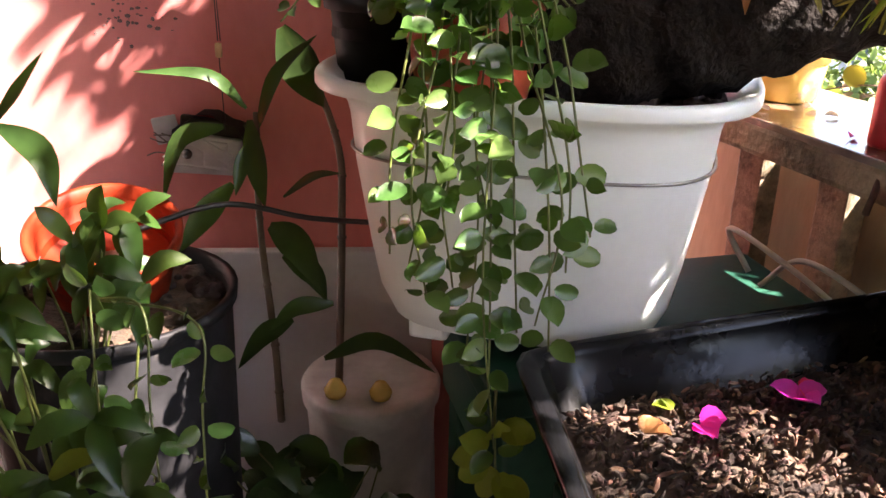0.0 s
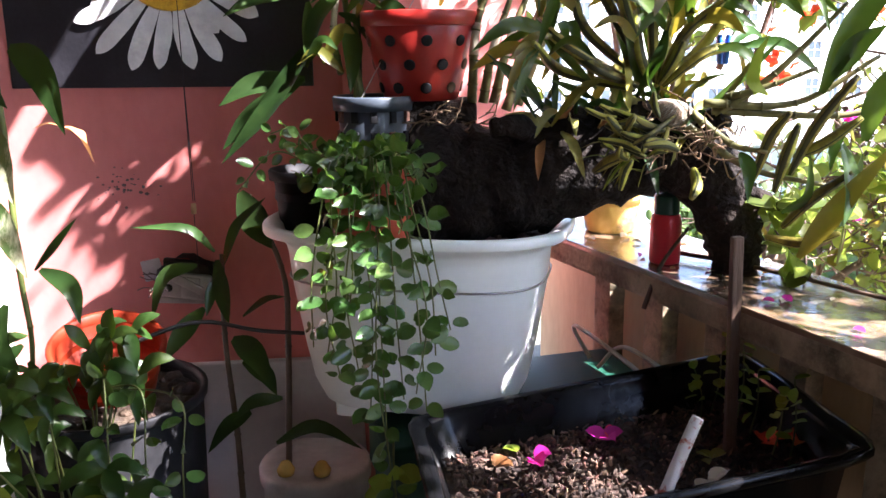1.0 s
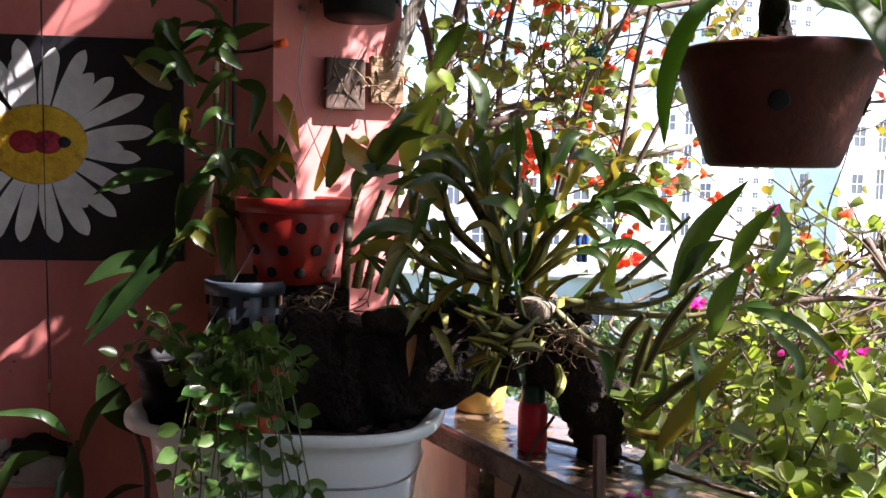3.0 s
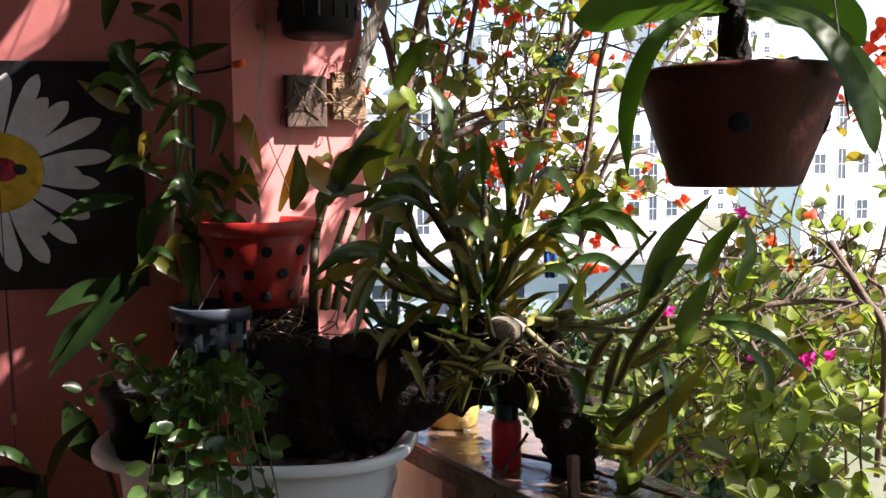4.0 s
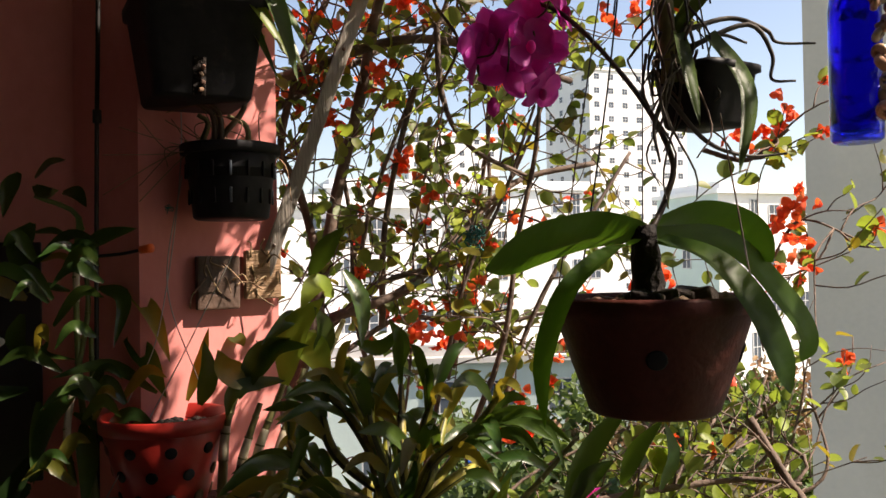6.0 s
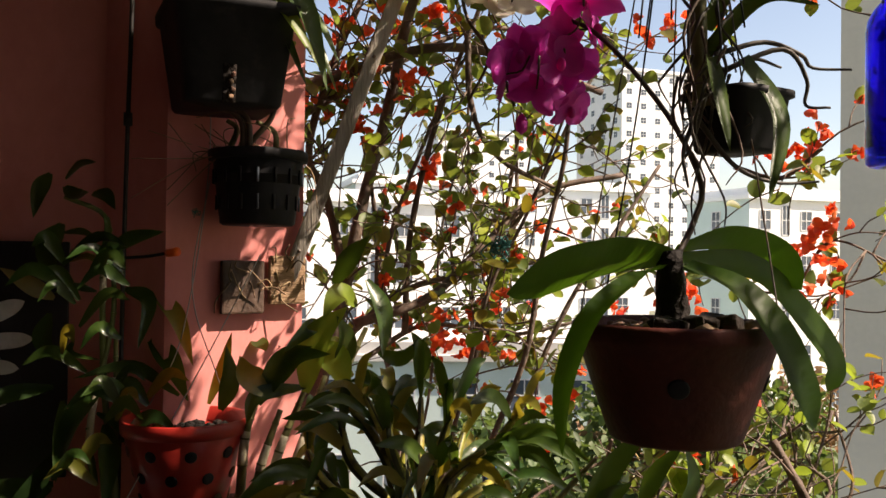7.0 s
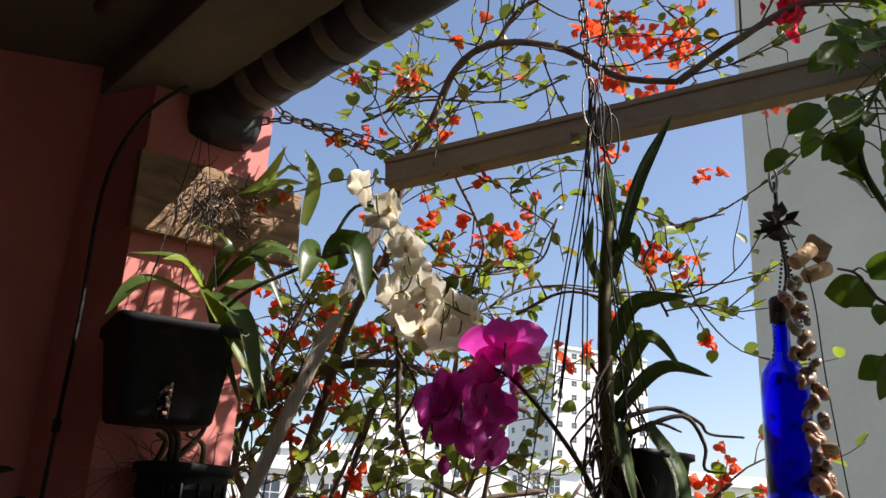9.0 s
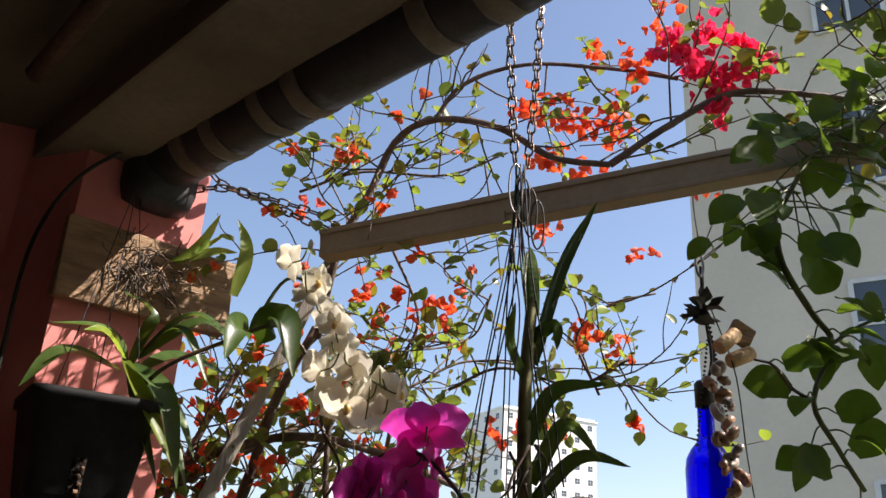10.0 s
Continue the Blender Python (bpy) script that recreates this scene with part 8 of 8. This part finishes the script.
for i in range(9):
    a = math.pi * i / 8
    for y in (0.008, -0.024):
        b.verts.new((0.008 - 0.048 * math.cos(a), y - 0.006 * math.sin(a * 3), 0.014 + (0.034 + 0.005 * math.sin(i * 2.3)) * math.sin(a)))
b.verts.ensure_lookup_table()
for i in range(8):
    b.faces.new((b.verts[2 * i], b.verts[2 * i + 2], b.verts[2 * i + 3], b.verts[2 * i + 1]))
bmesh.ops.solidify(b, geom=b.faces[:], thickness=0.002)
part("cover", b, CABLE, sk, "bent black plastic cover")
# solid black block stands for the shade in the box's open top
b = bmesh.new()
box(b, (0.088, 0.012, 0.03), pose(0.008, 0.0, 0.026), 0.004)
part("hollow_block", b, CABLE, sk)
b = bmesh.new()
box(b, (0.062, 0.004, 0.014), pose(0.006, -0.0225, 0.009, 4, 22, 0), 0.0015)
part("strap", b, SOCKET, sk)
b = bmesh.new()
lathe(b, [(0.0001, 0.0), (0.006, 0.0), (0.0065, 0.003), (0.0001, 0.004)], 12, pose(-0.022, -0.015, -0.004, 90, 0, 0))
part("plug_hole", b, CABLE, sk)
b = bmesh.new()
box(b, (0.03, 0.006, 0.034), pose(-0.052, -0.006, 0.02, 0, -16, 14), 0.002)
part("broken_lid", b, SOCKET, sk)
b = bmesh.new()
box(b, (0.092, 0.008, 0.01), pose(-0.002, -0.004, -0.026, 0, -5, 0), 0.002)
part("rim", b, SOCKET, sk)
for k in range(8):
    b = bmesh.new()
    p = Vector((-0.035, -0.014, dz.uniform(-0.015, 0.015)))
    q = p + Vector((-dz.uniform(0.01, 0.035), -0.012, dz.uniform(-0.02, 0.03)))
    tube(b, [p, (p + q) / 2 + rand_dir(dz) * 0.008, q], 0.0009, seg=5, n=6)
    part("loose_wire", b, CHAIN, sk)

# ---- low corner: panel, bucket, pots ----
bm = bmesh.new()
box(bm, (0.36, 0.018, 0.84), pose(-0.175, 1.482, 0.42, -1, -3, 0), 0.003)
solo("leaning_board", bm, TILEW, "off-white board leaning on the pink wall", "board", smooth=False)
for pts in ([(-0.33, 1.36, 0.8), (-0.3, 1.35, 0.72), (-0.285, 1.35, 0.55), (-0.29, 1.36, 0.3)],):
    bm = bmesh.new()
    tube(bm, pts, 0.007, seg=8, n=24)
    solo("garden_hose", bm, HOSE, "pale plastic hose hanging beside the panel", "hose")
# the bucket's grey stands for the deep shade in this corner
bu = thing("white_bucket", "white lidded bucket greyed for deep shade, orange clips, in the corner", "bucket", (-0.08, 1.4, 0.39))
b = bmesh.new()
lathe(b, [(0.0001, 0), (0.066, 0), (0.07, 0.004), (0.082, 0.29), (0.087, 0.294), (0.088, 0.312), (0.084, 0.318), (0.07, 0.316), (0.0001, 0.319)], 40)
part("body", b, SOCKET, bu)
for x in (-0.035, 0.02):
    b = bmesh.new()
    lathe(b, [(0.0001, 0), (0.012, 0.002), (0.014, 0.01), (0.007, 0.022), (0.0001, 0.025)], 12, pose(x, -0.055, 0.32))
    part("clip", b, YELLOW, bu)
st = thing("black_stool", "low black stool under the white bucket", "stool", (-0.08, 1.4, 0))
b = bmesh.new()
box(b, (0.2, 0.16, 0.03), pose(0, 0, 0.375), 0.005)
part("top", b, BPLAST, st)
for sx in (-1, 1):
    for sy in (-1, 1):
        b = bmesh.new()
        box(b, (0.02, 0.02, 0.36), pose(sx * 0.08, sy * 0.06, 0.18), 0.002)
        part("leg", b, BPLAST, st)
op = round_pot("orange_pot", "orange plastic pot tipped above dark pot", (-0.33, 1.26, 0.868), 0.075, 0.055, 0.1, ORANGE, fill=False)
op.rotation_euler = (radians(18), radians(8), 0)
round_pot("dark_floor_pot", "tall black plastic pot standing on the floor", (-0.32, 1.22, 0), 0.13, 0.1, 0.9, BPLAST)
round_pot("dracaena_pot", "black plastic pot holding the dracaena", (-0.1, 1.36, 0), 0.11, 0.085, 0.4, BPLAST)
bm = bmesh.new()
tube(bm, [(-0.28, 1.2, 0.97), (-0.2, 1.25, 0.985), (-0.12, 1.3, 0.955), (0.0, 1.36, 0.93)], 0.003, seg=6, n=20)
solo("black_tube", bm, CABLE, "thin black irrigation tube running from orange pot", "hose")
for off in (0, 1):
    bm = bmesh.new()
    tube(bm, [(-0.42 + 0.01 * off, 1.0, 0.9), (-0.35, 0.98, 0.98 + 0.01 * off), (-0.325, 0.97, 1.0), (-0.33, 0.97, 0.96), (-0.4, 0.95, 0.88)], 0.004, seg=7, n=24)
    solo("looped_tube", bm, HOSE if off else CABLE, "looped thin plastic tube beside the shrub", "hose", "looped tubes")
for pts in ([(0.33, 1.29, 0.92), (0.31, 1.31, 0.96), (0.36, 1.25, 0.94), (0.42, 1.2, 0.9)], [(0.34, 1.28, 0.91), (0.37, 1.25, 0.95), (0.43, 1.17, 0.93)]):
    bm = bmesh.new()
    tube(bm, pts, 0.003, seg=6, n=20)
    solo("pale_tube", bm, HOSE, "pale thin plastic tube by the balusters", "hose", "pale tubes")

# fallen petals on the rail
for k in range(34):
    bm = bmesh.new()
    s = zr.uniform(0.008, 0.018)
    disc_leaf(bm, Vector((0, 0, 0.001)), Vector((1, 0, 0.15)), Vector((0, 0.2, 1)), s, s * 0.8, 0.25)
    m_, w_ = ((PETAL_W, "pale"), (BRACT_M, "magenta"), (DRYLEAF, "brown"), (PETAL_W, "pale"))[k % 4]
    o = solo("fallen_petal", bm, m_, w_ + " fallen petal on the wet rail", "petal", "fallen petals")
    o.matrix_world = Matrix.Translation(rp(zr.uniform(0.15, 1.0), zr.uniform(0.02, 0.18), 1.077)) @ pose(0, 0, 0, 0, 0, zr.uniform(0, 360))


# teal string ties on wires and on a branch of the climber
for c, size, cnt in (((0.104, 1.425, 1.655), 0.008, 5), ((0.335, 1.6, 1.68), 0.009, 5), ((0.545, 1.48, 1.615), 0.02, 16)):
    t = thing("string_tie", "knotted teal string tie on a thin stem", "string", c, "string ties")
    for k in range(cnt):
        b = bmesh.new()
        p = rand_dir(zr) * size * 0.6
        q = rand_dir(zr) * size
        tube(b, [p, p.lerp(q, 0.4) + rand_dir(zr) * size * 0.7, p.lerp(q, 0.7) + rand_dir(zr) * size * 0.5, q + Vector((0, 0, -size * 0.5))], size * 0.07, seg=5, n=12)
        part("strand", b, TEALT, t)

# dark sticks by the rail
for pts, lab in (([rp(0.3, 0.06, 1.083), rp(0.42, 0.10, 1.085), rp(0.62, 0.14, 1.084)], "dark dry stick lying on the rail"), ([(0.372, 1.15, 1.035), (0.395, 1.175, 1.08), (0.43, 1.19, 1.125)], "thin dry stem leaning by red bottle")):
    bm = bmesh.new()
    tube(bm, pts, 0.0032, 0.0022, 6, 14, 0.1, zr)
    solo("dry_stick", bm, STAKE, lab, "stick", "dry sticks")

# flaked spots of the pink paint
for k in range(44):
    bm = bmesh.new()
    s = zr.uniform(0.0008, 0.0028)
    lathe(bm, [(0.0001, 0.0002), (s * 0.8, 0.0002), (s, -0.0008)], 7, Matrix.Rotation(radians(90), 4, "X") @ Matrix.Diagonal((zr.uniform(0.6, 1.6), zr.uniform(0.5, 1.2), 1, 1)))
    o = part("flaked_spot", bm, SCUFF, bpy.data.objects["wall_back"], smooth=False)
    o.location = (-0.385 + zr.gauss(0, 0.026), 1.4995, 1.128 + zr.gauss(0, 0.016))

# small blue peg among the orchid leaves
pg_ = thing("clothes_peg", "small blue plastic peg clipped among orchid leaves", "peg", (0.461, 1.2, 1.335))
for sx in (-1, 1):
    b = bmesh.new()
    box(b, (0.005, 0.008, 0.034), pose(sx * 0.0042, 0, 0, 0, sx * 5, 15), 0.0018)
    part("peg_half", b, BLUEP, pg_)
